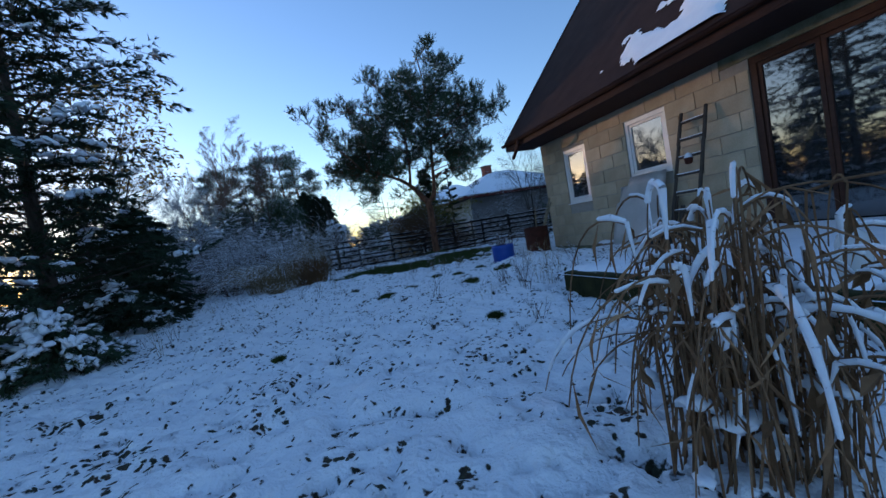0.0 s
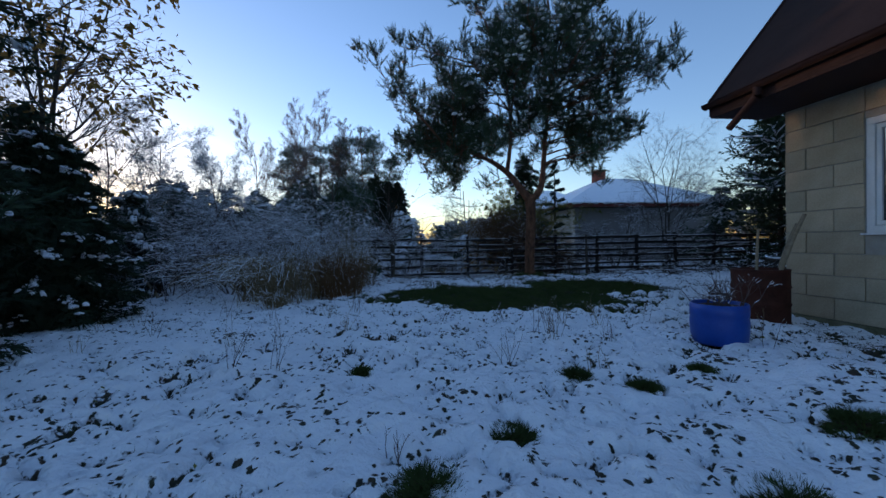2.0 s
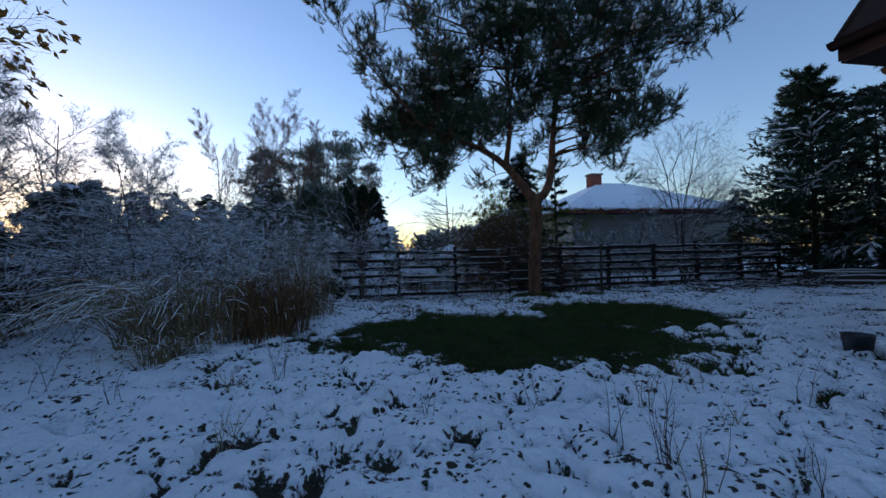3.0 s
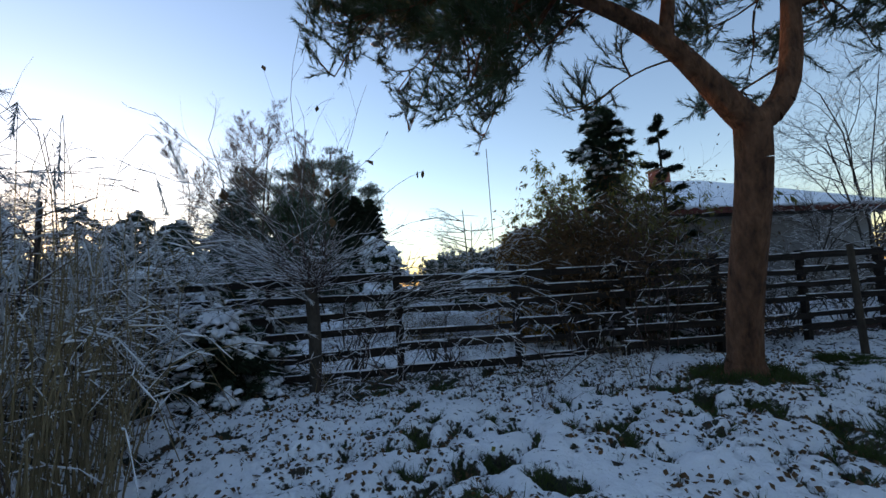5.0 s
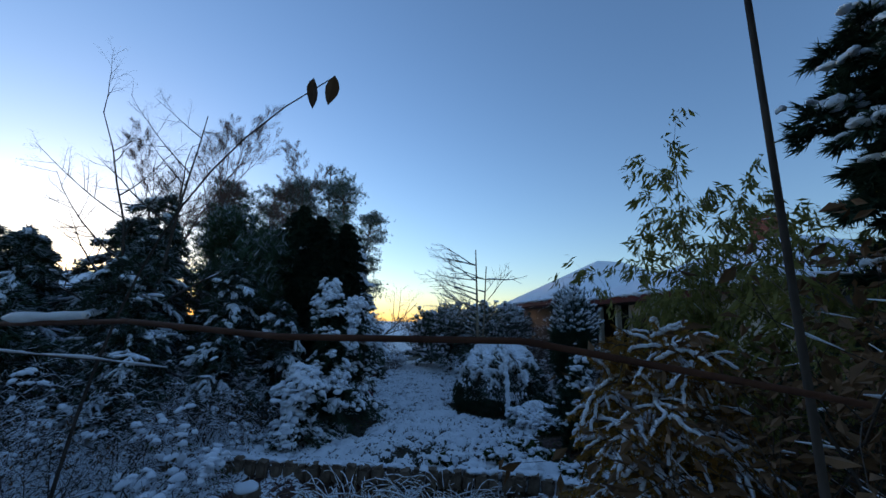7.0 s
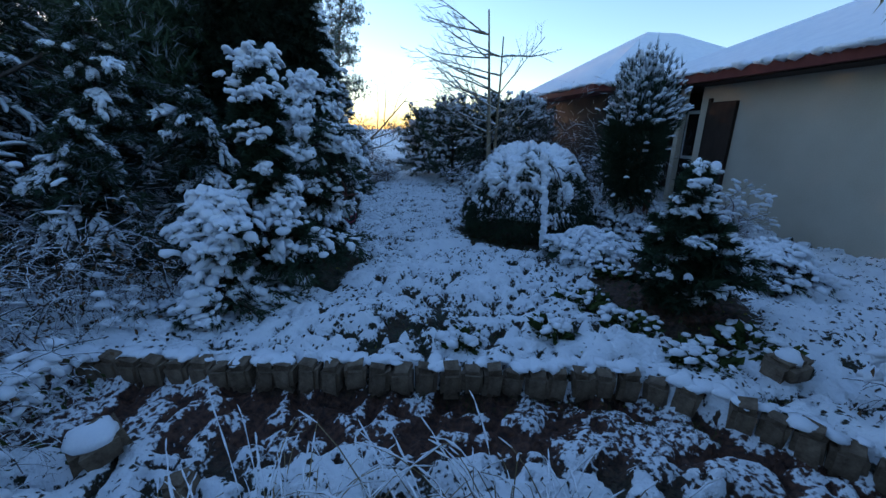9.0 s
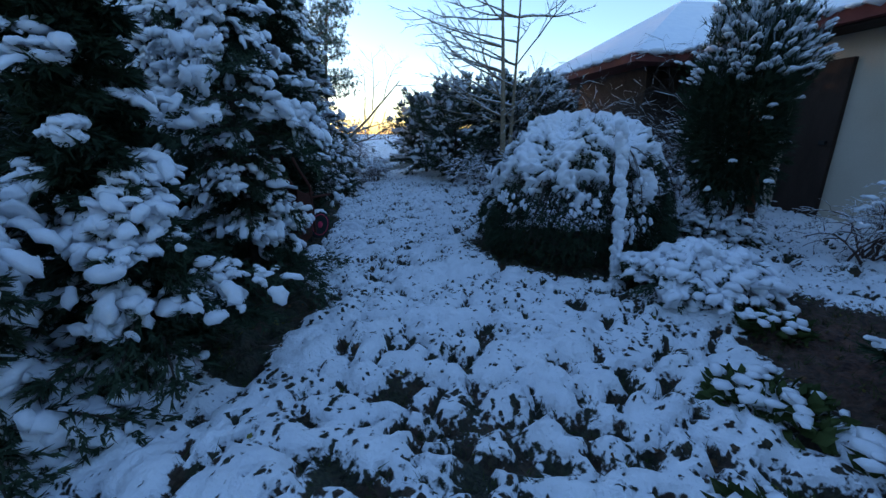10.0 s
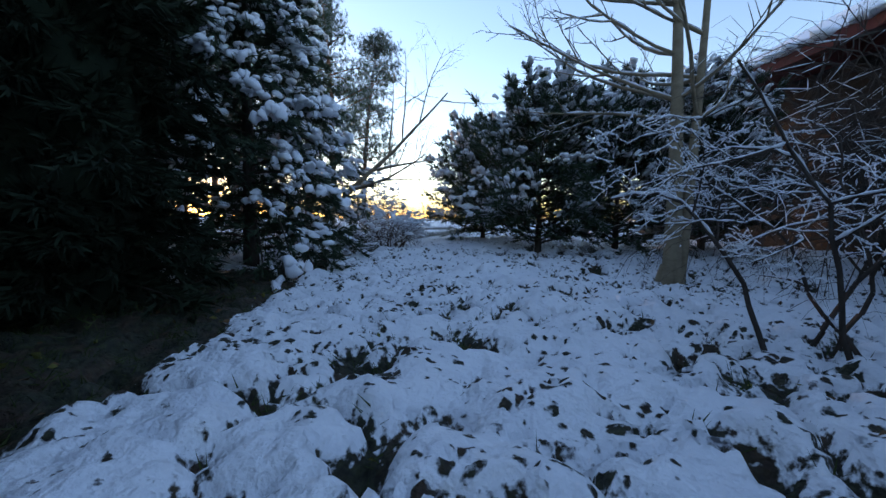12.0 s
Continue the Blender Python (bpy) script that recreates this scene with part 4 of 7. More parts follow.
def conifer(name, at, height, radius, label, profile="cone", material=None, snow=0.6, seed=0, boughs=60, lean=0.0, bark=None, droop=0.35, skirt=0.03, needle=(0.085, 0.008), dens=7, clump=0.07, category="conifer", group="", sub=0.45, frost=False, near=0, pad=0.18, shelter=None, core=0.0):
    """A conifer: trunk, boughs in whorls that droop, sprays of needles, snow on the upper sides."""
    rng = np.random.default_rng(seed)
    at = (at[0], at[1], float(terrain(at[0], at[1])) if len(at) < 3 else at[2])
    th = thing(name, at, 0, label, category, group)
    material = material or SPRUCE
    top = np.array([lean * height, 0.0, height])
    trunk = bezier([(0, 0, -0.1), (lean * height * 0.2, 0, height * 0.5), top], 8)
    segs = path_segs(trunk, 0.02 + 0.016 * height, 0.008)
    tips, snows, clods, beads, bead_r = [], [], [], [], []
    for k in range(boughs):
        u = (k + rng.random()) / boughs
        z = skirt * height + u * (1 - skirt) * height
        q = (z / height - skirt) / (1 - skirt)
        if profile == "cone":
            r = (1 - q) ** 0.85
        elif profile == "column":
            r = min(1, 2.2 * (1 - q)) ** 0.6 * (0.85 + 0.15 * math.sin(9 * q))
        elif profile == "dome":
            r = math.sqrt(max(0.02, 1 - q * q))
        elif profile == "ragged":
            r = (1 - q) ** 0.45 * (0.4 + 0.8 * hashed(int((k * 2.399963 % 6.2832) / 1.05), k // 24 + seed, 3))
        else:  # shaggy
            r = (1 - q) ** 0.5 * (0.75 + 0.35 * math.sin(7 * q + seed))
        r = radius * max(0.08, r) * (rng.uniform(0.4, 1.25) if profile == "shaggy" else rng.uniform(0.72, 1.12))
        an = k * 2.399963 + rng.uniform(-0.4, 0.4)
        dr = np.array([math.cos(an), math.sin(an), 0.0])
        p0 = trunk[min(8, int(z / height * 8))] * 1.0
        p0 = np.array([p0[0], p0[1], z])
        p1 = p0 + dr * r * 0.55 + [0, 0, r * 0.12]
        p2 = p0 + dr * r + [0, 0, -r * droop * rng.uniform(-0.2, 2.0)]
        if p2[2] < 0.03:
            p2[2] = rng.uniform(0.03, 0.12)
        b = bezier([p0, p1, p2], 6)
        segs += path_segs(b, 0.006 + 0.008 * r, 0.004)
        bsnow = rng.random() < snow * (0.7 + 0.45 * q) and (shelter is None or (math.cos(an - shelter) < 0.25 and q > 0.25))
        for j in range(1, 7):
            d = unit(b[j] - b[j - 1])
            wd = sub * r * (0.35 + 0.65 * math.sin(math.pi * min(1, j / 6.5)))
            for sgn in (-1, 1, 0):
                s = np.cross(d, [0, 0, 1]) * sgn
                e = unit(d * (0.8 if sgn else 1.0) + s * 0.8 + rng.normal(0, 0.25, 3) + [0, 0, -0.15])
                q1 = b[j] + e * wd * rng.uniform(0.6, 1.2)
                for w in (0.15, 0.45, 0.75, 1.0):
                    tips.append((*(b[j] * (1 - w) + q1 * w + rng.normal(0, 0.015, 3)), *e))
                if bsnow and j > 1 and rng.random() < 0.72:
                    rad = clump * 0.32 * rng.uniform(0.5, 1.25)
                    if near:
                        w = [b[j] * (1 - k2) + q1 * k2 + [0, 0, needle[0] * 0.35] for k2 in (0.2, 0.55, 0.9)]
                        if (sgn == 0 and j > 2) or (j > 3 and rng.random() < 0.3):
                            beads.append(w[1] if sgn else b[j] + [0, 0, needle[0] * (1.1 if droop < -0.3 else 0.4)])
                            bead_r.append((*(e if sgn else d), rad / 0.32))
                    else:
                        ks = (-0.1, 0.35, 0.75, 1.0, 1.04)
                        w = [b[j] * (1 - k2) + q1 * k2 + [0, 0, rad * 0.5 + needle[0] * 0.35 - 1.1 * rad * max(k2, 0) ** 3] + rng.normal(0, 0.2 * rad, 3) for k2 in ks]
                        rr = [0.5 * rad] + [rad * rng.uniform(0.75, 1.15) for _ in ks[2:-1]] + [0.6 * rad, 0.05 * rad]
                        snows += [(*w[k2], rr[k2], *w[k2 + 1], rr[k2 + 1]) for k2 in range(len(ks) - 1)]
                    if rng.random() < pad:
                        clods.append(w[1 + int(rng.integers(0, 2))])
    tips = np.array(tips)
    if core:
        # short sprays that clothe the added core
        m = int(900 * height)
        u, an = rng.random(m) * 0.97, rng.uniform(0, 2 * math.pi, m)
        r = radius * (core + rng.uniform(-0.02, 0.12, m)) * (np.minimum(1, 2.2 * (1 - u)) ** 0.6 if profile == "column" else np.sqrt(1 - u * u))
        tips = np.concatenate([tips, np.stack([r * np.cos(an), r * np.sin(an), u * height, np.cos(an), np.sin(an), rng.normal(0.3, 0.5, m)], 1)])
    v, f = tubes(segs, 5 if near else 3)
    put("trunk", mesh_from("trunk", v, f, bark or DARKBARK, True), th)
    crown_mesh("crown", th, tufts(rng, tips, dens, needle[0], needle[1], 0.55, 0.04), material)
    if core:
        # closed hull in the crown's material, added so that no light passes
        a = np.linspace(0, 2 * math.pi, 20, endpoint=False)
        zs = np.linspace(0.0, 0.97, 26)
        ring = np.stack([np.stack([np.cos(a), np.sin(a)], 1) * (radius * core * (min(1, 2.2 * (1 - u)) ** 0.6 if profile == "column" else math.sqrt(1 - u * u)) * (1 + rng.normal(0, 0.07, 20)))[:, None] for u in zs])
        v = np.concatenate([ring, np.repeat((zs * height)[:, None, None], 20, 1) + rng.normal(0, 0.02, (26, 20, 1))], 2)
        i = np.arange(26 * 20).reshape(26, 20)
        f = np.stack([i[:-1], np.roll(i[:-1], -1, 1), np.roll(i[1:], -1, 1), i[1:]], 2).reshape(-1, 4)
        put("inner_core", mesh_from("inner_core", v, f, material, True), th, "closed hull inside the crown, added to block light")
    if beads:
        m = 7 if near == 2 else 5
        br = np.repeat(np.array(bead_r), m, axis=0)
        bp = np.repeat(np.array(beads), m, axis=0) + rng.normal(0, 1, (m * len(beads), 3)) * br[:, 3:] * [0.42, 0.42, 0.16]
        crown_mesh("snow", th, pads(rng, bp, br[:, :3] + rng.normal(0, 0.3, (len(bp), 3)), br[:, 3] * (0.3 if near == 2 else 0.38), br[:, 3] * (0.22 if near == 2 else 0.27), 0.65, 0.7, 12 if near == 2 else 9), SNOW, "snow lying along the boughs", True)
    if snows or beads:
        if snows:
            v, f = tubes(snows, 4)
            crown_mesh("snow", th, (v, f), SNOW, "snow lying along the boughs", True)
        if clods:
            crown_mesh("snow_pad", th, lumps(rng, np.array(clods), clump * 0.34, 0.6, 0.15, not near), SNOW, "", True)
    if frost:
        crown_mesh("frost", th, tufts(rng, tips[rng.random(len(tips)) < 0.5] + [0, 0, 0.012, 0, 0, 0.1], max(3, dens // 3), needle[0], needle[1], 0.5, 0.03), FROSTED, "hoar frost on the needles")
    return th


def shrub(name, at, height, spread, stems, label, seed=0, bark=None, snow=0.8, levels=2, kids=4, radius=0.012, droop=0.25, lift=0.1, leaf=None, nleaf=0, leafsize=0.05, category="shrub", thick=1.0, group="", tilt=0.6, wander=0.14, most=0.03, hang=0.6, shrink=0.55, slim=0.45, steps=5, caps=0, cap=0.05):
    rng = np.random.default_rng(seed)
    at = (at[0], at[1], float(terrain(at[0], at[1]))) if len(at) < 3 else at
    th = thing(name, at, 0, label, category, group)
    segs, tips = [], []
    for k in range(stems):
        an = rng.uniform(0, 2 * math.pi)
        d = np.array([math.cos(an) * tilt * rng.random() ** 0.5, math.sin(an) * tilt * rng.random() ** 0.5, 1.0])
        s, t = grow(rng, (rng.normal(0, spread * 0.15), rng.normal(0, spread * 0.15), -0.03), d, height * rng.uniform(0.7, 1.15), radius * rng.uniform(0.7, 1.2), levels, kids=kids, spread=0.55, wander=wander, droop=droop, lift=lift, shrink=shrink, steps=steps)
        segs += s
        tips.append(t)
    tips = np.concatenate(tips)
    v, f = tubes(segs, 3)
    stuff("stem", mesh_from("stem", v, f, bark or TWIGBARK, True), th)
    if caps:
        up = tips[np.argsort(tips[:, 2] + rng.normal(0, 0.25 * height, len(tips)))[-caps * 2:]][::2]
        stuff("snow_pad", mesh_from("snow_pad", *pads(rng, up[:, :3], up[:, 3:6] * [1, 1, 0.3], cap, cap * 0.7, 0.6, 0.6, 9), SNOW, True), th, "cushions of snow on the twigs")
    if snow:
        v, f = tubes(snow_on(segs, rng, snow, thick, most=most), 4)
        stuff("snow", mesh_from("snow", v, f, SNOW, True), th, "snow lying along the twigs")
    if leaf is not None and nleaf:
        idx = rng.integers(0, len(tips), nleaf)
        crown_mesh("foliage", th, leaves(rng, tips[idx, :3] + rng.normal(0, 0.03, (nleaf, 3)), leafsize, tips[idx, 3:6].copy(), hang, slim), leaf)
    return th


def bare_tree(name, at, height, label, seed=0, bark=None, snow=0.7, levels=3, radius=0.06, kids=5, leaf=None, nleaf=0, leafsize=0.07, lean=(0, 0), droop=0.0, first=0.3, spread=0.6, lift=0.25, category="tree", shrink=0.52, hang=0.8, group="", steps=8, frost=0.0, fur=None):
    rng = np.random.default_rng(seed)
    at = (at[0], at[1], float(terrain(at[0], at[1]))) if len(at) < 3 else at
    th = thing(name, at, 0, label, category, group)
    segs, tips = grow(rng, (0, 0, -0.08), (lean[0], lean[1], 1.0), height, radius, levels, kids=kids, spread=spread, wander=0.07, droop=droop, lift=lift, shrink=shrink, steps=steps, first=first, taper=0.2)
    v, f = tubes(segs, 4)
    put("trunk", mesh_from("trunk", v, f, bark or DARKBARK, True), th)
    if snow:
        v, f = tubes(snow_on(segs, rng, snow, most=0.02, least=0.003), 3)
        stuff("snow", mesh_from("snow", v, f, SNOW, True), th, "snow lying along the branches")
    if nleaf:
        idx = rng.integers(0, len(tips), nleaf)
        crown_mesh("foliage", th, leaves(rng, tips[idx, :3] + rng.normal(0, 0.04, (nleaf, 3)), leafsize, tips[idx, 3:6].copy(), hang), leaf)
    if frost:
        crown_mesh("crown", th, tufts(rng, tips, int(frost), 0.16 if fur else 0.22, 0.004, 0.9, 0.1), fur or TWIGBARK, "haze of fine frosted twigs")
    return th


# ---- the neighbour's house ----
N_AT, N_RZ = (1.1, 20.0, 0.0), 20.0  # local x along the fence side, local y along the path


def hip_roof(parent, x0, y0, x1, y1, z, rise, along_x, name="roof"):
    """A hipped roof slab over the eave rectangle, with a snow layer on it."""
    inset = min(x1 - x0, y1 - y0) / 2
    if along_x:
        r = [(x0 + inset, (y0 + y1) / 2), (x1 - inset, (y0 + y1) / 2)]
    else:
        r = [((x0 + x1) / 2, y0 + inset), ((x0 + x1) / 2, y1 - inset)]
    for nm, dz, mt, grow_ in (("roof", 0.0, REDTILE, 0.0), ("roof_snow", 0.055, SNOW, -0.05)):
        bm = bmesh.new()
        g = grow_
        e = [bm.verts.new((a, b, z + dz)) for a, b in ((x0 - g, y0 - g), (x1 + g, y0 - g), (x1 + g, y1 + g), (x0 - g, y1 + g))]
        low = [bm.verts.new((v.co.x, v.co.y, z + dz - (0.14 if nm == "roof" else 0.05))) for v in e]
        t = [bm.verts.new((a, b, z + rise + dz)) for a, b in r]
        if along_x:
            fs = [(e[0], e[1], t[1], t[0]), (e[1], e[2], t[1]), (e[2], e[3], t[0], t[1]), (e[3], e[0], t[0])]
        else:
            fs = [(e[0], e[1], t[0]), (e[1], e[2], t[1], t[0]), (e[2], e[3], t[1]), (e[3], e[0], t[0], t[1])]
        for q in fs:
            bm.faces.new(q)
        for i in range(4):
            bm.faces.new((e[i], low[i], low[(i + 1) % 4], e[(i + 1) % 4]))
        bm.faces.new(low[::-1])
        bmesh.ops.recalc_face_normals(bm, faces=bm.faces)
        part(nm, bm, mt, parent, "snow blanket over the tiles" if nm != "roof" else "dark red tiled roof edge")
    rng = np.random.default_rng(int(x1 * 10))
    n = 240
    s = rng.uniform(0, 1, n)
    side = rng.integers(0, 4, n)
    px = np.where(side == 0, x0 + s * (x1 - x0), np.where(side == 2, x0 + s * (x1 - x0), np.where(side == 1, x1, x0)))
    py = np.where(side == 1, y0 + s * (y1 - y0), np.where(side == 3, y0 + s * (y1 - y0), np.where(side == 2, y1, y0)))
    v, f = lumps(rng, np.stack([px + 0.0, py + 0.0, np.full(n, z + 0.02)], 1), 0.1, 0.45, 0.2, True)
    stuff("snow_edge", mesh_from("snow_edge", v, f, SNOW, True), parent)


def build_neighbour():
    h = thing("bungalow", N_AT, N_RZ, "neighbouring cream bungalow with snowy hipped roofs", "house")
    # main block: eaves 0..8 by 0..6.6, walls set in
    part("wall", box(0.55, 0.55, -0.1, 7.5, 0.85, 2.3), PLASTER, h, "cream rendered wall")
    part("wall", box(0.55, 0.85, -0.1, 0.85, 4.95, 2.3), PLASTER, h, "cream rendered wall")
    part("wall", box(7.2, 0.85, -0.1, 7.5, 6.1, 2.3), PLASTER, h, "cream rendered wall")
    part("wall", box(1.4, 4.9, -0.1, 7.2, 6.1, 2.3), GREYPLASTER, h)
    # thin grey sheet in front of the cream wall's fence side
    part("side_sheet", box(0.56, 0.535, -0.1, 7.5, 0.547, 2.3), GREYPLASTER, h, "thin grey sheet over the cream side wall")
    door = part("door", box(0.49, 4.12, 0.0, 0.57, 4.68, 1.98, 0.01), DARKWOOD, h, "dark wooden door")
    part("door_handle", box(0.45, 4.18, 0.95, 0.49, 4.26, 1.0, 0.005), BLACKRUBBER, door)
    part("door_frame", box(0.5, 4.68, -0.1, 0.6, 4.74, 2.05, 0.005), DARKWOOD, h)
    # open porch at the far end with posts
    # back wall carries the porch's shade as its colour
    part("porch_back", box(1.3, 4.95, -0.1, 1.45, 6.4, 2.3), UNLIT_INSIDE, h)
    for y in (5.3, 6.2):
        part("porch_post", box(0.45, y, -0.1, 0.57, y + 0.12, 2.28, 0.01), PLASTER, h)
    part("ceiling_board", box(0.1, 0.1, 2.26, 7.9, 6.5, 2.3), DARKWOOD, h)
    hip_roof(h, 0, 0, 8.0, 6.6, 2.42, 1.5, True)
    ch = part("chimney", box(2.85, 3.05, 3.2, 3.35, 3.5, 4.3, 0.01), BRICKRED, h, "red brick chimney")
    part("chimney_cap", box(2.8, 3.0, 4.3, 3.4, 3.55, 4.37, 0.01), STONE, ch)
    # rear wing; its wall's dark colour stands in for a shaded porch
    part("wing_wall", box(-0.1, 7.2, -0.1, 6.0, 12.5, 2.35), DARKWOOD, h, "rear wing wall, porch shade put into its dark colour")
    hip_roof(h, -0.7, 6.7, 6.6, 13.0, 2.46, 1.75, True)
    w = put("window", None, h)
    w.location = (1.22, 5.5, 0.9)
    part("window_frame", box(0, 0, 0, 0.08, 0.6, 1.0, 0.01), WHITEFRAME, w)
    part("pane", box(-0.012, 0.07, 0.07, -0.003, 0.53, 0.93), GLASS, w)
    return h


build_neighbour()


def build_far_house(at, rz, label):
    h = thing("distant_house", at, rz, label, "house")
    part("wall", box(0, 0, -0.2, 8, 6, 1.6), GREYPLASTER, h)
    for nm, dz, mt in (("roof", 0, GREYPLASTER), ("roof_snow", 0.08, SNOW)):
        bm = bmesh.new()
        g = 0.5 - dz
        v = [bm.verts.new(c) for c in ((-g, -g, 1.6 + dz), (8 + g, -g, 1.6 + dz), (8 + g, 6 + g, 1.6 + dz), (-g, 6 + g, 1.6 + dz), (-g, 3, 3.2 + dz), (8 + g, 3, 3.2 + dz))]
        for q in ((0, 1, 5, 4), (2, 3, 4, 5), (1, 2, 5), (3, 0, 4), (0, 3, 2, 1)):
            bm.faces.new([v[i] for i in q])
        bmesh.ops.recalc_face_normals(bm, faces=bm.faces)
        part(nm, bm, mt, h)
    for x in (1.5, 5):
        w = part("window", box(x, -0.06, 0.5, x + 1.2, 0.02, 1.3, 0.01), DARKWOOD, h)
        part("pane", box(x + 0.08, -0.075, 0.58, x + 1.12, -0.062, 1.22), GLASS, w)
    return h


build_far_house((-26.4, 22.3, 0), 10, "distant house with a snowy roof between the trees")

# ---- garden trees before the fence ----
conifer("spruce", (-5.35, 4.6), 7.2, 2.3, "tall shaggy dark spruce with snow on its drooping boughs", "ragged", SPRUCE, 0.3, 1, 160, droop=-0.1, clump=0.16, needle=(0.11, 0.011), dens=8, near=1, sub=0.3, pad=0.0)
conifer("spruce", (-4.5, 2.3), 4.8, 1.6, "tall shaggy dark spruce with snow on its drooping boughs", "ragged", SPRUCE, 0.28, 2, 110, droop=0.0, clump=0.16, needle=(0.11, 0.011), dens=8, near=1, sub=0.3, pad=0.0)
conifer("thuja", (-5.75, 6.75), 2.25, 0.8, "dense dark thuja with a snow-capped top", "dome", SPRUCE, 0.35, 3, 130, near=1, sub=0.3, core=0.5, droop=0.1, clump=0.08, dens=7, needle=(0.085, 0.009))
conifer("thuja", (-7.5, 7.6), 3.0, 0.9, "dense dark thuja with a snow-capped top", "column", SPRUCE, 0.16, 4, 90, droop=0.1, clump=0.08, dens=7, needle=(0.085, 0.009))
conifer("young_spruce", (-4.7, 4.9), 0.75, 0.8, "low young spruce weighed down by snow", "cone", SPRUCE, 0.8, 6, 40, clump=0.12, near=1)
conifer("young_spruce", (-3.6, 2.9), 0.6, 0.7, "low young spruce weighed down by snow", "cone", SPRUCE, 0.8, 9, 36, clump=0.12, near=1)
bare_tree("yellow_leaf_tree", (-6.9, 7.4), 5.2, "thin tree that still holds yellow-brown leaves", 7, None, 0.6, 3, 0.06, 9, YELLOWLEAF, 1500, 0.13, first=0.2, spread=0.5, shrink=0.5)
bare_tree("yellow_leaf_tree", (-8.2, 8.4), 4.6, "thin tree that still holds yellow-brown leaves", 10, None, 0.6, 3, 0.05, 9, YELLOWLEAF, 900, 0.13, first=0.2, spread=0.5, shrink=0.5)
bare_tree("leaning_birch", (-6.7, 9.0), 2.0, "leaning thin birch stem with snow", 8, PALEBARK, 0.9, 2, 0.04, 5, lean=(-0.55, 0.1))
for i, (x, y, hh) in enumerate(((-6.0, 9.9, 1.5), (-7.4, 10.4, 2.0), (-5.9, 11.2, 1.6), (-8.6, 9.8, 2.4), (-6.8, 12.4, 1.9), (-5.3, 12.3, 1.1), (-8.6, 12.0, 2.3), (-7.0, 9.2, 1.5), (-5.0, 10.6, 1.2), (-9.8, 10.4, 1.9), (-7.6, 14.0, 1.6), (-9.4, 14.0, 2.0))):
    shrub("snowy_shrub", (x, y), hh * 1.2, 0.9, 18, "tangled bare shrub thick with snow and frost", 20 + i, snow=0.75, levels=2, kids=7, droop=0.4, thick=1.1, tilt=0.8, group="shrubs by the reed bed")


def reed_clump(at, radius, height, n, label, seed, arch=1.0, name="reed_clump", snow=0.5, mats=None, blade=0.006, lean=(0, 0), plume=0, thick=1.3):
    rng = np.random.default_rng(seed)
    at = (*at, float(terrain(*at)))
    th = thing(name, at, 0, label, "ornamental grass")
    segs, ends = [], []
    for k in range(n):
        an, rr = rng.uniform(0, 2 * math.pi), radius * rng.random() ** 0.5 * 0.7
        p = np.array([math.cos(an) * rr, math.sin(an) * rr, -0.02])
        o = np.array([math.cos(an + rng.normal(0, 0.8)) + lean[0], math.sin(an + rng.normal(0, 0.8)) + lean[1], 0])
        sway = np.array([*rng.normal(0, 0.13 * height, 2), 0])
        hh = height * rng.uniform(0.6, 1.1)
        out = arch * rng.uniform(0.2, 1.0) * radius
        b = bezier([p, p + sway + [0, 0, hh * 0.7], p + o * out * 0.5 + [0, 0, hh * 1.15], p + o * out + [0, 0, hh * rng.uniform(0.3, 0.95)]], 7)
        segs += path_segs(b, blade * rng.uniform(0.6, 1.2), blade * 0.45)
        ends.append((*b[-1], *unit(b[-1] - b[-2])))
    v, f = tubes(segs, 3)
    stuff("stalk", mesh_from("stalk", v, f, (mats or STRAW)), th)
    v, f = tubes(snow_on(segs, rng, snow, thick, 0.005, 0.016), 5)
    stuff("snow", mesh_from("snow", v, f, SNOW, True), th, "snow bending the stalks")
    if plume:
        e = np.array(ends)[:plume]
        tips = np.concatenate([e - np.concatenate([e[:, 3:6] * w, e[:, 3:6] * 0], 1) for w in np.linspace(-0.02, 0.16, 8)])
        stuff("plume", mesh_from("plume", *tufts(rng, tips, 9, 0.05, 0.003, 0.5, 0.02), FROSTSTRAW), th, "frosted grass plumes")
    return th


reed_clump((-4.35, 9.15), 0.9, 0.85, 330, "big clump of dry grass bowed under snow", 31, 1.0, lean=(-0.35, -0.3), snow=0.6)
reed_clump((-3.55, 9.6), 0.6, 0.75, 320, "dry dark grass clump behind the snowy one", 32, 0.7, snow=0.12, mats=DEADLEAF)
reed_clump((-3.95, 8.5), 0.3, 0.32, 90, "small snowy grass tussock", 33, 1.0, snow=0.8)


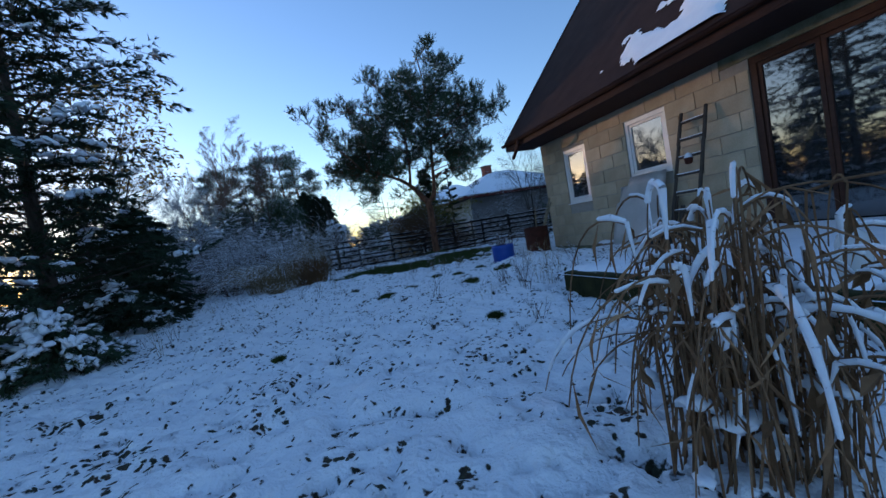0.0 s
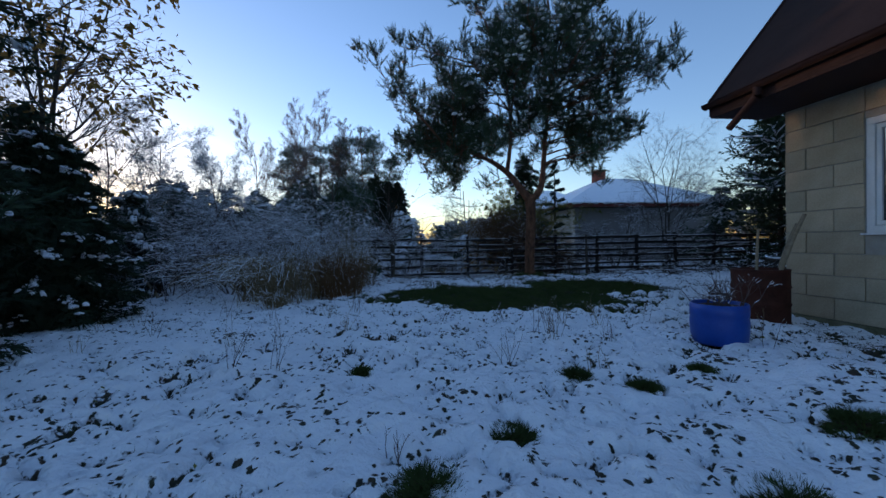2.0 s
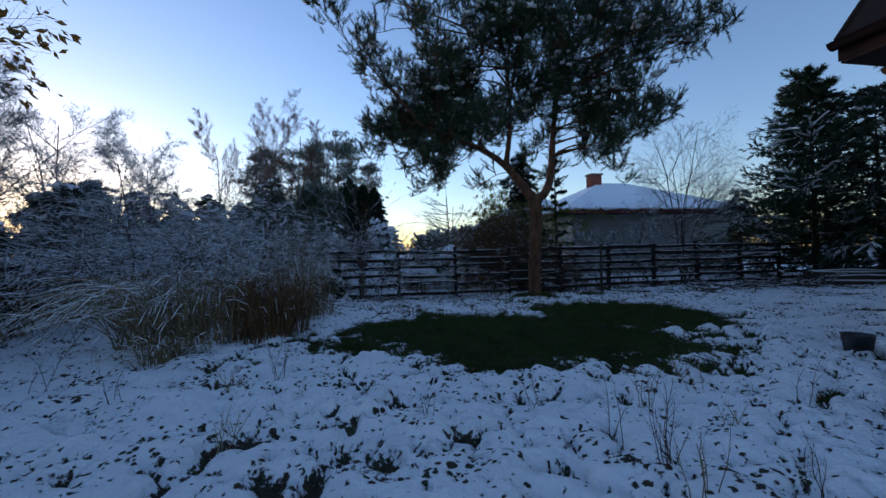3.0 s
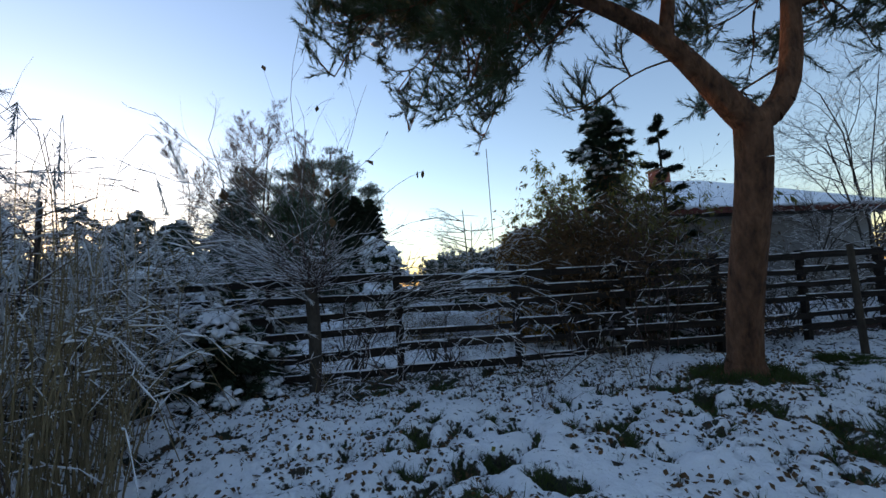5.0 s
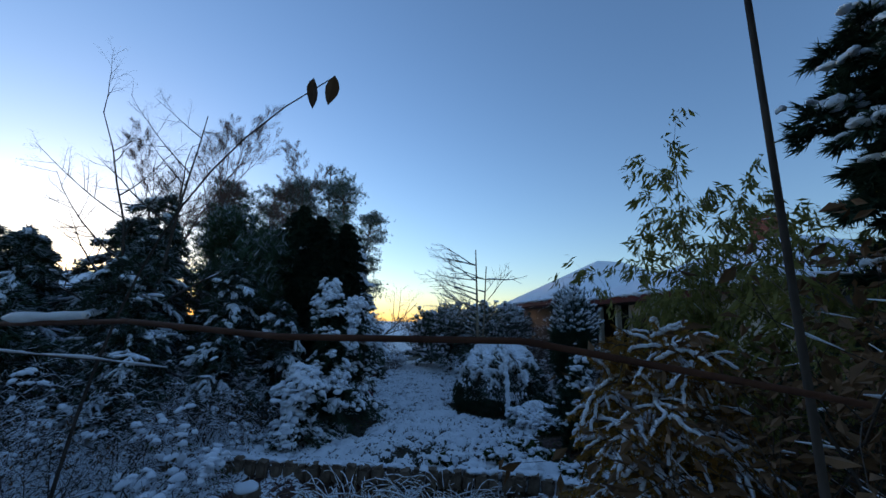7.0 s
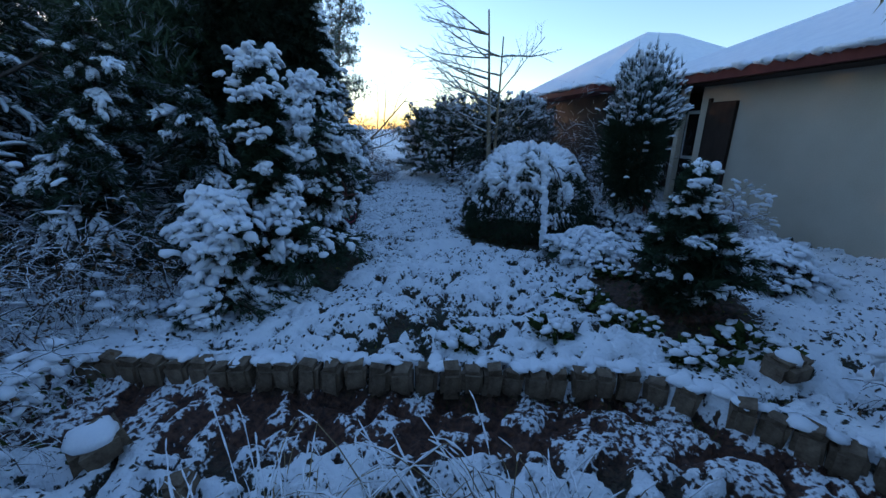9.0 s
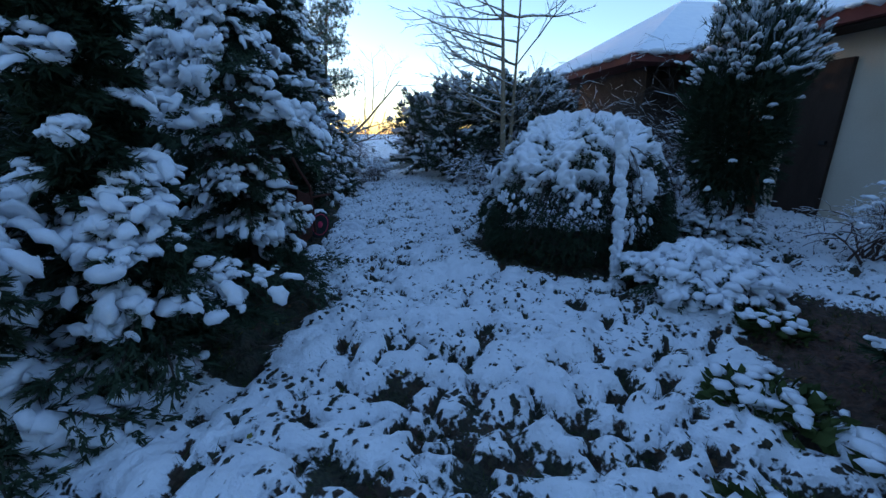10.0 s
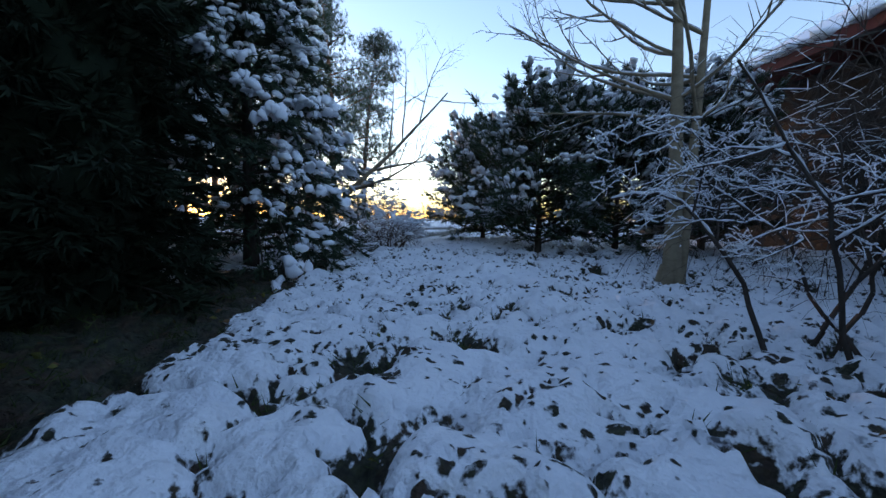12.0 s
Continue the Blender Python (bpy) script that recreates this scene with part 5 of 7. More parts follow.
def bent_grass():
    """The tall dead grass by the start: upright stalks folded over under ropes of snow."""
    rng = np.random.default_rng(34)
    th = thing("withered_grass", (1.34, 0.34, float(terrain(1.34, 0.34))), 0, "withered tall brown grass bent over under thick snow", "ornamental grass")
    stalks, ropes_, dead, dirs = [], [], [], []
    for k in range(150):
        an, rr = rng.uniform(0, 6.283), 0.26 * rng.random() ** 0.6
        p = np.array([math.cos(an) * rr, math.sin(an) * rr * 0.8, -0.02])
        hh = rng.uniform(0.42, 0.82) * (1.0 if k % 3 else 0.7)
        o = np.array([math.cos(an + rng.normal(0, 1.0)), math.sin(an + rng.normal(0, 1.0)), 0.0])
        out = rng.uniform(0.06, 0.3)
        top = p + [*rng.normal(0, 0.03, 2), hh]
        b = np.concatenate([bezier([p, (p + top) / 2 + rng.normal(0, 0.03, 3), top], 6), bezier([top, top + o * out * 0.55 + [0, 0, 0.07], top + o * out + [0, 0, -0.04], top + o * out * 1.15 + [0, 0, -rng.uniform(0.1, 0.4)]], 8)[1:]])
        stalks += path_segs(b, 0.0048 * rng.uniform(0.7, 1.3), 0.002)
        if rng.random() < 0.62:
            a0 = 5 + int(rng.integers(0, 3))
            ropes_.append((b[a0:a0 + int(rng.integers(4, 8))] + [0, 0, 0.008], rng.uniform(0.005, 0.012)))
        elif rng.random() < 0.4:
            ropes_.append((b[2:6] + [0.008, 0.0, 0.0], rng.uniform(0.004, 0.008)))
        for q in b[3:]:
            if rng.random() < 0.2:
                dead.append(q)
                dirs.append((*rng.normal(0, 0.5, 2), -1.0))
    v, f = tubes(stalks, 4)
    stuff("stalk", mesh_from("stalk", v, f, WITHERED), th)
    stuff("blade", mesh_from("blade", *leaves(rng, np.array(dead), 0.16, np.array(dirs), 0.4, 0.07), WITHERED), th, "torn brown leaf blades")
    stuff("leaf", mesh_from("leaf", *leaves(rng, np.array(dead)[::4], 0.07, np.array(dirs)[::4], 0.4, 0.4), DEADLEAF), th)
    V, F, n0 = [], [], 0
    for b, r in ropes_:
        v, f = ropes(rng, [b], r, r * 0.7, 7)
        V.append(v)
        F.append(f + n0)
        n0 += len(v)
    stuff("snow", mesh_from("snow", np.concatenate(V), np.concatenate(F), SNOW, True), th, "ropes of snow bending the stalks")
    q = np.stack([rng.normal(0, 0.16, 30), rng.normal(0, 0.14, 30), rng.uniform(0.05, 0.3, 30)], 1)
    stuff("snow_clump", mesh_from("snow_clump", *pads(rng, q, rng.normal(0, 1, (30, 3)) * [1, 1, 0.3], 0.06, 0.035), SNOW, True), th)
    return th


bent_grass()
reed_clump((-4.5, 11.3), 0.75, 1.45, 110, "tall withered reeds with frosted plumes", 35, 1.3, snow=0.45, plume=60, blade=0.0035)
reed_clump((-4.15, 11.15), 0.45, 2.0, 30, "tall withered reeds with nodding plumes", 37, 0.9, snow=0.1, plume=30, blade=0.003)
reed_clump((-3.75, 10.75), 0.5, 1.0, 150, "frosted reeds and yellowing grass at the bed's edge", 38, 1.0, snow=0.5, blade=0.004)
reed_clump((-5.2, 10.6), 0.8, 1.3, 110, "tall withered reeds with frosted plumes", 36, 1.3, snow=0.35, plume=60, blade=0.0035)


def stake(at, height, r, label, tilt=(0, 0), name="stake", bark=None):
    th = thing(name, (*at, float(terrain(*at))), 0, label, "stake")
    v, f = tubes([(0, 0, -0.1, r, tilt[0] * height * 0.5, tilt[1] * height * 0.5, height * 0.5, r * 0.95), (tilt[0] * height * 0.5, tilt[1] * height * 0.5, height * 0.5, r * 0.95, tilt[0] * height, tilt[1] * height, height, r * 0.85), (tilt[0] * height, tilt[1] * height, height, r * 0.85, tilt[0] * height, tilt[1] * height, height + 0.002, 0.001)], 8)
    put("rod", mesh_from("rod", v, f, bark or DARKBARK, True), th)
    return th


stake((-5.1, 11.7), 1.6, 0.02, "weathered wooden stake among the reeds")
stake((-4.7, 12.2), 1.1, 0.018, "weathered wooden stake among the reeds")
stake((-2.2, 14.25), 2.5, 0.0048, "thin dark upright rod beside the fence", (-0.01, 0.02))
stake((1.1, 14.0), 1.0, 0.03, "thin dark sapling stem on a grassy hump")


def build_willow():
    """A pollard with rods that fan out over the fence."""
    rng = np.random.default_rng(41)
    th = thing("pollard_willow", (-3.8, 12.95, 0), 0, "pollarded willow with long snowy rods", "tree")
    segs = path_segs(bezier([(0, 0, -0.1), (0.05, 0, 0.5), (-0.02, 0, 0.95)], 6), 0.05, 0.062)
    trunk_n = len(segs)
    tips = []
    for k in range(110):
        an = rng.uniform(0, 2 * math.pi)
        tall = k >= 98
        el = rng.uniform(0.0, 0.95) if not tall else rng.uniform(1.05, 1.5)
        d = np.array([math.cos(an) * math.cos(el), math.sin(an) * math.cos(el), math.sin(el)])
        ln = (rng.uniform(0.6, 1.6) if not tall else rng.uniform(1.4, 2.2)) * (0.5 if d[0] > 0.2 else 1.0)
        s, t = grow(rng, (rng.normal(0, 0.06), rng.normal(0, 0.06), 0.95 + rng.normal(0, 0.06)), d, ln, 0.0048, 1, kids=4, spread=0.4, wander=0.13, lift=0.2, shrink=0.42, steps=8)
        segs += s
        tips.append(t)
    tips = np.concatenate(tips[98:])
    v, f = tubes(segs[:trunk_n], 10)
    put("trunk", mesh_from("trunk", v, f, DARKBARK, True), th)
    v, f = tubes(segs[trunk_n:], 4)
    stuff("rod", mesh_from("rod", v, f, TWIGBARK, True), th)
    v, f = tubes(snow_on(segs[trunk_n:], rng, 0.9, 1.2, 0.003, 0.008), 4)
    stuff("snow", mesh_from("snow", v, f, SNOW, True), th, "snow lying along the rods")
    v, f = leaves(rng, tips[rng.integers(0, len(tips), 14), :3], 0.09, None, 1.5, 0.7)
    stuff("leaf", mesh_from("leaf", v, f, DEADLEAF), th, "last brown leaves")
    return th


build_willow()


def long_twig():
    """The arching twig with two last leaves, and the snowy rod that reaches over the fence."""
    rng = np.random.default_rng(44)
    th = thing("hazel_twig", (-4.6, 15.2, 0), 0, "hazel stem arching over with two last leaves", "shrub")
    a = bezier([(0, 0, -0.1), (-0.1, 0.1, 1.2), (0.3, 0.0, 2.3), (1.44, -0.34, 2.47)], 14)
    c = bezier([(-0.1, 0.1, -0.1), (-0.6, 0.0, 1.0), (-0.3, -0.3, 2.4)], 10)
    e = bezier([(0.1, -0.1, -0.1), (0.3, -0.5, 1.3), (1.0, -1.0, 1.75), (1.62, -1.28, 1.66), (2.25, -1.2, 1.62)], 16)
    e[4:-1] += rng.normal(0, 0.006, (len(e) - 5, 3))
    for q, r0, bark in ((a, 0.012, DARKBARK), (c, 0.015, DARKBARK), (e, 0.0055, REDTWIG)):
        v, f = tubes(path_segs(q, r0, 0.002), 6)
        put("stem", mesh_from("stem", v, f, bark, True), th)
    fine = np.stack([np.interp(np.linspace(5, len(e) - 1, 60), np.arange(len(e)), e[:, k]) for k in range(3)], 1)
    lines = [fine[i:i + int(rng.integers(3, 7))] + [0, 0, 0.006] for i in range(0, 44, 6) if rng.random() < 0.75]
    v, f = ropes(rng, lines, 0.0055, 0.004, 6)
    stuff("snow", mesh_from("snow", v, f, SNOW, True), th, "clots of snow along the bowed stem")
    for x, tilt_, turn in ((1.44, 8, 20), (1.36, -6, 70)):
        bm = bmesh.new()
        rim = [(0, 0), (0.016, 0.018), (0.024, 0.042), (0.022, 0.066), (0.012, 0.09), (0, 0.112), (-0.013, 0.09), (-0.021, 0.066), (-0.024, 0.042), (-0.015, 0.018)]
        q = [bm.verts.new((u, 0.25 * abs(u) + 0.06 * w, -w)) for u, w in rim]
        mid = bm.verts.new((0, 0.004, -0.055))
        for k in range(10):
            bm.faces.new((q[k], q[(k + 1) % 10], mid))
        leaf = part("leaf", bm, DEADLEAF, th, "withered hanging leaf")
        leaf.matrix_basis = pose(x, -0.34, 2.475, 0, tilt_, turn)
    return th


long_twig()


def sprawling_rods():
    """Bent rods that sprawl along the fence under their snow."""
    rng = np.random.default_rng(45)
    th = thing("sprawling_hazel", (-3.7, 13.5, 0), 0, "sprawling hazel rods bent over the fence by snow", "shrub")
    for k in range(16):
        end = np.array([rng.uniform(0.7, 2.5), rng.uniform(-0.35, 0.35), rng.uniform(0.55, 1.2)])
        mid = end * [0.45, 0.5, 0] + [0, rng.normal(0, 0.15), rng.uniform(0.95, 1.3)]
        b = bezier([(rng.normal(0, 0.08), rng.normal(0, 0.08), -0.05), (0.1, 0, 0.6), mid, end], 14)
        b[1:] += rng.normal(0, 0.024, b[1:].shape)
        segs = path_segs(b, 0.008, 0.002)
        for j in range(5, 14):
            if rng.random() < 0.6:
                s2, t2 = grow(rng, b[j], unit(b[j] - b[j - 1]) + rng.normal(0, 0.6, 3), rng.uniform(0.15, 0.45), 0.003, 0, wander=0.28, steps=7)
                segs += [q for q in s2 if q[6] < 1.25]
        v, f = tubes(segs, 5)
        put("rod", mesh_from("rod", v, f, DARKBARK, True), th)
        v, f = tubes(snow_on(segs, rng, 0.7, 1.2, 0.003, 0.008), 5)
        stuff("snow", mesh_from("snow", v, f, SNOW, True), th)
    return th


sprawling_rods()

for i, (x, y, hh, r) in enumerate(((-5.0, 13.2, 1.0, 0.7), (-6.2, 13.4, 1.2, 0.8), (-4.5, 12.6, 0.7, 0.45))):
    conifer("low_hedge", (x, y), hh, r, "dark low hedge under a snow blanket", "dome", SPRUCE, 0.6, 170 + i, 60, droop=0.15, clump=0.12, near=1)

for i, (x, y, hh) in enumerate(((-8.4, 9.2, 3.4), (-9.6, 11.6, 3.8), (-10.6, 9.4, 4.2), (-9.2, 13.2, 3.2), (-11.6, 12.6, 4.4), (-7.9, 11.6, 2.8), (-12.6, 10.4, 4.6), (-10.4, 14.6, 3.4))):
    bare_tree("frosted_tree", (x, y), hh, "small bare tree furred with hoar frost", 700 + i, TWIGBARK, 0.6, 3, 0.04, 8, first=0.15, spread=0.5, shrink=0.45, frost=4, fur=FROSTED, group="frosted trees by the reed bed")
# dark growth that closes the view beside the reed bed
for i, (x, y, hh, r) in enumerate(((-7.3, 9.0, 1.9, 0.7), (-8.6, 11.0, 2.4, 1.0), (-9.9, 12.4, 2.7, 1.2), (-8.2, 13.1, 2.0, 1.0), (-11.4, 14.8, 2.9, 1.4), (-10.0, 16.1, 2.4, 1.1), (-12.8, 17.4, 3.3, 1.5), (-6.6, 12.2, 1.3, 0.8), (-14.5, 16.0, 3.6, 1.7))):
    conifer("frosted_conifer", (x, y), hh, r, "dark bushy conifer dusted with frost", "ragged", SPRUCE, 0.35, 250 + i, 64, clump=0.12, near=1, needle=(0.11, 0.012), dens=5, frost=True, group="conifers beside the reed bed")
for i, (x, y, hh) in enumerate(((-6.6, 17.4, 0.9), (-7.4, 16.6, 1.2), (-7.0, 18.4, 1.0), (-8.6, 17.2, 1.3), (-6.4, 16.3, 0.8), (-8.0, 19.4, 1.3), (-6.3, 18.9, 0.7), (-9.6, 18.6, 1.5))):
    shrub("dark_brush", (x, y), hh, 1.2, 16, "dense dark brushwood with snow and a few withered leaves", 270 + i, DARKBARK, 0.4, 2, 6, 0.008, 0.4, 0.1, DEADLEAF, 300, 0.04, thick=1.2, tilt=0.9, group="brushwood behind the fence")
for i, (x, y) in enumerate(((-3.0, 13.15), (-1.7, 13.5), (-3.6, 13.35))):
    shrub("snowy_shrub", (x, y), 1.0, 0.7, 9, "sprawling bare twigs with snow against the fence", 290 + i, snow=0.55, levels=2, kids=4, radius=0.006, droop=0.12, lift=0.0, tilt=1.6, thick=1.0, wander=0.25, most=0.006, group="twigs along the fence")

# ---- beyond the fence ----
conifer("spruce", (-0.5, 16.2), 3.7, 1.15, "dense dark spruce behind the fence", "shaggy", SPRUCE, 0.24, 51, 140, droop=0.1, dens=9, near=1, clump=0.1, sub=0.35)
conifer("young_spruce", (0.45, 16.6), 3.55, 0.75, "sparse young spruce behind the fence", "cone", SPRUCE, 0.5, 52, 30, droop=-0.1, dens=14, sub=0.22)
shrub("bamboo", (-0.9, 17.2), 2.9, 0.8, 34, "leafy olive-green bamboo dusted with snow", 53, PALEBARK, 0.12, 1, 12, 0.008, 0.12, 0.1, LEAFY, 15000, 0.095, tilt=0.2, hang=1.5, slim=0.22, shrink=0.16)
shrub("bamboo", (-0.15, 16.1), 2.5, 0.9, 36, "leafy olive-green bamboo dusted with snow", 58, PALEBARK, 0.12, 1, 12, 0.008, 0.12, 0.1, LEAFY, 8000, 0.09, tilt=0.2, hang=1.5, slim=0.22, shrink=0.16)


def golden_conifer(at, height, reach, n, seed, bare=0.0):
    """Long arching boughs of rusty needles under ropes of snow."""
    rng = np.random.default_rng(seed)
    th = thing("golden_conifer", (*at, float(terrain(*at))), 0, "rusty golden conifer with long snow-laden drooping boughs", "conifer")
    segs = path_segs(bezier([(0, 0, -0.1), (0.02, 0, height * 0.5), (0, 0, height)], 8), 0.035, 0.008)
    tips, lines = [], []
    for k in range(n):
        u = (k + rng.random()) / n
        z = height * (0.1 + 0.88 * u)
        an = k * 2.399963 + rng.normal(0, 0.3)
        r = reach * (1.05 - u) ** 0.6 * rng.uniform(0.7, 1.15)
        dr = np.array([math.cos(an), math.sin(an), 0])
        p0 = np.array([0, 0, z])
        b = bezier([p0, p0 + dr * r * 0.45 + [0, 0, 0.16 * r], p0 + dr * r * 0.8 + [0, 0, 0.06], p0 + dr * r + [0, 0, -0.28 * r * rng.uniform(0.3, 1.3)]], 9)
        b[1:] += rng.normal(0, 0.016, (9, 3))
        segs += path_segs(b, 0.007, 0.003)
        laden = rng.random() > bare and u > 0.12
        if laden:
            lines.append((b[int(rng.integers(1, 4)):] + [0, 0, 0.013], 0.0115))
        for j in range(2, 10):
            d = unit(b[j] - b[j - 1])
            for sg in (-1, 1):
                ln = rng.uniform(0.08, 0.24) * (1.15 - 0.06 * j)
                e = unit(d * 0.7 + np.cross(d, [0, 0, 1]) * sg * 0.75 + rng.normal(0, 0.15, 3))
                q = bezier([b[j], b[j] + e * ln * 0.6 + [0, 0, 0.01], b[j] + e * ln - [0, 0, 0.25 * ln]], 4)
                segs += path_segs(q, 0.004, 0.002)
                if laden and rng.random() < 0.75:
                    lines.append((q + [0, 0, 0.01] + rng.normal(0, 0.004, q.shape), 0.0085))
                for w in np.linspace(0.1, 1.0, 6):
                    tips.append((*(b[j] + (q[-1] - b[j]) * w), *(e * 0.5 + [0, 0, -0.75])))
            tips.append((*b[j], *(d * 0.4 + [0, 0, -0.8])))
    v, f = tubes(segs, 4)
    put("trunk", mesh_from("trunk", v, f, DARKBARK, True), th)
    crown_mesh("crown", th, tufts(rng, np.array(tips), 17, 0.036, 0.003, 0.8, 0.022), RUSTNEEDLE)
    V, F, n0 = [], [], 0
    for b, r in lines:
        r = r * rng.uniform(0.65, 1.2)
        k = np.linspace(0, len(b) - 1, len(b) * 3)
        b = np.stack([np.interp(k, np.arange(len(b)), b[:, c]) for c in range(3)], 1) + rng.normal(0, 0.25 * r, (len(k), 3))
        v, f = ropes(rng, [b], r, r * 0.85, 7)
        V.append(v)
        F.append(f + n0)
        n0 += len(v)
    crown_mesh("snow", th, (np.concatenate(V), np.concatenate(F)), SNOW, "ropes of snow along the boughs", True)
    return th


golden_conifer((-1.97, 15.75), 1.75, 0.72, 54, 54, 0.1)
conifer("golden_conifer", (-1.45, 16.3), 1.3, 0.55, "rusty golden conifer with snow-laden drooping boughs", "cone", RUSTNEEDLE, 0.3, 59, 70, droop=0.1, clump=0.06, needle=(0.05, 0.005), dens=9)
for i, (x, y, hh) in enumerate(((-0.5, 14.75, 1.7), (0.4, 15.2, 0.8))):
    shrub("beech_bush", (x, y), hh, 0.8, 26, "brown-leaved bush beside the fence", 280 + i, TWIGBARK, 0.1, 2, 6, 0.008, 0.1, 0.2, DEADLEAF, 1300, 0.04, most=0.008, tilt=0.35, group="brown bushes behind the fence")
shrub("beech_bush", (-1.15, 15.1), 1.6, 0.8, 40, "brown-leaved bush beside the fence", 66, DARKBARK, 0.04, 2, 7, 0.011, 0.05, 0.2, DEADLEAF, 11000, 0.05, tilt=0.2)
conifer("spruce", (6.9, 17.0), 5.4, 1.8, "broad dark conifer with dusted boughs", "ragged", SPRUCE, 0.16, 55, 110, droop=-0.35, sub=0.55, clump=0.08, needle=(0.14, 0.016), dens=5)
conifer("spruce", (8.8, 15.4), 6.5, 2.2, "broad dark conifer with dusted boughs", "ragged", SPRUCE, 0.16, 56, 130, droop=-0.35, sub=0.55, clump=0.08, needle=(0.14, 0.016), dens=5)
conifer("spruce", (8.6, 19.6), 5.8, 1.8, "broad dark conifer with dusted boughs", "ragged", SPRUCE, 0.16, 50, 90, droop=-0.35, sub=0.55, clump=0.08, needle=(0.14, 0.016), dens=5)
shrub("apple_tree", (4.1, 17.8), 4.4, 0.3, 5, "bare fruit tree with fine snowy twigs", 57, DARKBARK, 0.5, 3, 8, 0.028, 0.0, 0.25, category="tree", tilt=0.5, wander=0.1, most=0.012, shrink=0.5)
shrub("apple_tree", (2.4, 17.2), 2.2, 0.3, 4, "bare fruit tree with fine snowy twigs", 49, DARKBARK, 0.5, 3, 7, 0.024, 0.05, 0.2, category="tree", tilt=0.6, wander=0.1, most=0.012, shrink=0.5)
for i, (x, y, hh) in enumerate(((-2.9, 14.6, 0.7), (0.6, 15.6, 1.0), (1.6, 15.9, 1.0), (2.8, 16.6, 1.2), (3.9, 16.9, 1.3), (1.1, 17.3, 1.3))):
    shrub("snowy_shrub", (x, y), hh, 0.8, 18, "bare dark twiggy shrub behind the fence", 60 + i * 3, DARKBARK, snow=0.3, levels=2, kids=5, droop=0.35, thick=1.0, tilt=0.7, group="shrubs behind the fence")

# ---- the garden with the path ----
conifer("thuja", (-5.55, 19.45), 2.05, 0.3, "slim dark thuja column with snow", "column", SPRUCE, 0.45, 73, 110, droop=0.1, clump=0.12, near=1, needle=(0.06, 0.008), dens=9)
conifer("juniper", (-5.6, 18.85), 0.95, 0.55, "shaggy juniper heavily laden with snow", "shaggy", JUNIPER, 0.7, 71, 60, droop=0.3, clump=0.15, near=1, needle=(0.045, 0.006), dens=9)
conifer("juniper", (-5.35, 19.4), 0.95, 0.6, "shaggy juniper heavily laden with snow", "shaggy", JUNIPER, 0.55, 74, 60, droop=0.3, clump=0.14, near=2, needle=(0.045, 0.005), dens=10)
conifer("juniper", (-5.6, 20.45), 2.0, 0.82, "shaggy juniper heavily laden with snow", "shaggy", JUNIPER, 0.54, 72, 100, droop=0.3, clump=0.15, near=2, needle=(0.045, 0.005), dens=10)
conifer("juniper", (-6.6, 21.62), 1.9, 0.42, "shaggy juniper heavily laden with snow", "shaggy", JUNIPER, 0.5, 67, 70, droop=0.3, clump=0.14, near=1)
conifer("juniper", (-6.5, 20.95), 2.4, 0.65, "shaggy juniper heavily laden with snow", "shaggy", JUNIPER, 0.5, 70, 100, droop=0.3, clump=0.15, near=1)
conifer("thuja", (-7.35, 21.9), 4.0, 0.75, "dense thuja wall beside the path, its shade put into a black-green", "column", SHADED_THUJA, 0.01, 75, 170, droop=0.05, clump=0.07, dens=8, core=0.5, needle=(0.085, 0.01))
conifer("thuja", (-7.3, 23.15), 4.2, 0.72, "dense thuja wall beside the path, its shade put into a black-green", "column", SHADED_THUJA, 0.01, 76, 170, droop=0.05, clump=0.07, dens=8, core=0.5, needle=(0.085, 0.01))
conifer("thuja", (-8.3, 22.6), 4.5, 0.9, "dense thuja wall beside the path, its shade put into a black-green", "column", SHADED_THUJA, 0.02, 88, 120, droop=0.05, clump=0.07, dens=6, core=0.55, needle=(0.085, 0.01))
conifer("spruce", (-7.75, 24.9), 3.8, 1.15, "snow-laden spruce beside the path", "cone", JUNIPER, 0.8, 77, 120, clump=0.15, near=1, sub=0.3, droop=0.5)
conifer("spruce", (-9.0, 27.2), 4.6, 1.3, "snow-laden spruce beside the path", "cone", JUNIPER, 0.9, 69, 100, clump=0.16, near=1, sub=0.3)
bare_tree("leaning_tree", (-8.6, 26.8), 3.2, "bare crooked tree leaning over the path", 68, PALEBARK, 0.5, 3, 0.05, 6, lean=(0.7, 0.1), spread=0.6, shrink=0.5)
for i, (x, y, hh, r) in enumerate(((-5.2, 27.1, 1.9, 0.95), (-6.2, 28.4, 1.7, 0.9), (-4.2, 27.7, 2.1, 0.9), (-3.2, 27.6, 2.0, 0.8))):
    conifer("mugo_pine", (x, y), hh, r, "mugo pine hedge dusted with snow", "dome", NEEDLE, 0.8, 78 + 7 * i, 110, droop=-0.6, clump=0.125, dens=7, frost=True, near=1, pad=0.0, needle=(0.085, 0.008), group="mugo pines along the path", sub=0.3)
conifer("dwarf_pine", (-1.9, 19.65), 1.15, 0.45, "dwarf pine with snow between its needles", "shaggy", SPRUCE, 0.35, 81, 80, droop=-0.15, clump=0.1, near=1, sub=0.35)
shrub("snowy_shrub", (-3.95, 23.65), 1.2, 0.5, 5, "layered bare shrub with thick snow on every branch", 87, DARKBARK, 0.95, 3, 5, 0.011, 0.1, 0.15, thick=1.5, tilt=0.5, most=0.013, wander=0.2, steps=10, shrink=0.5)
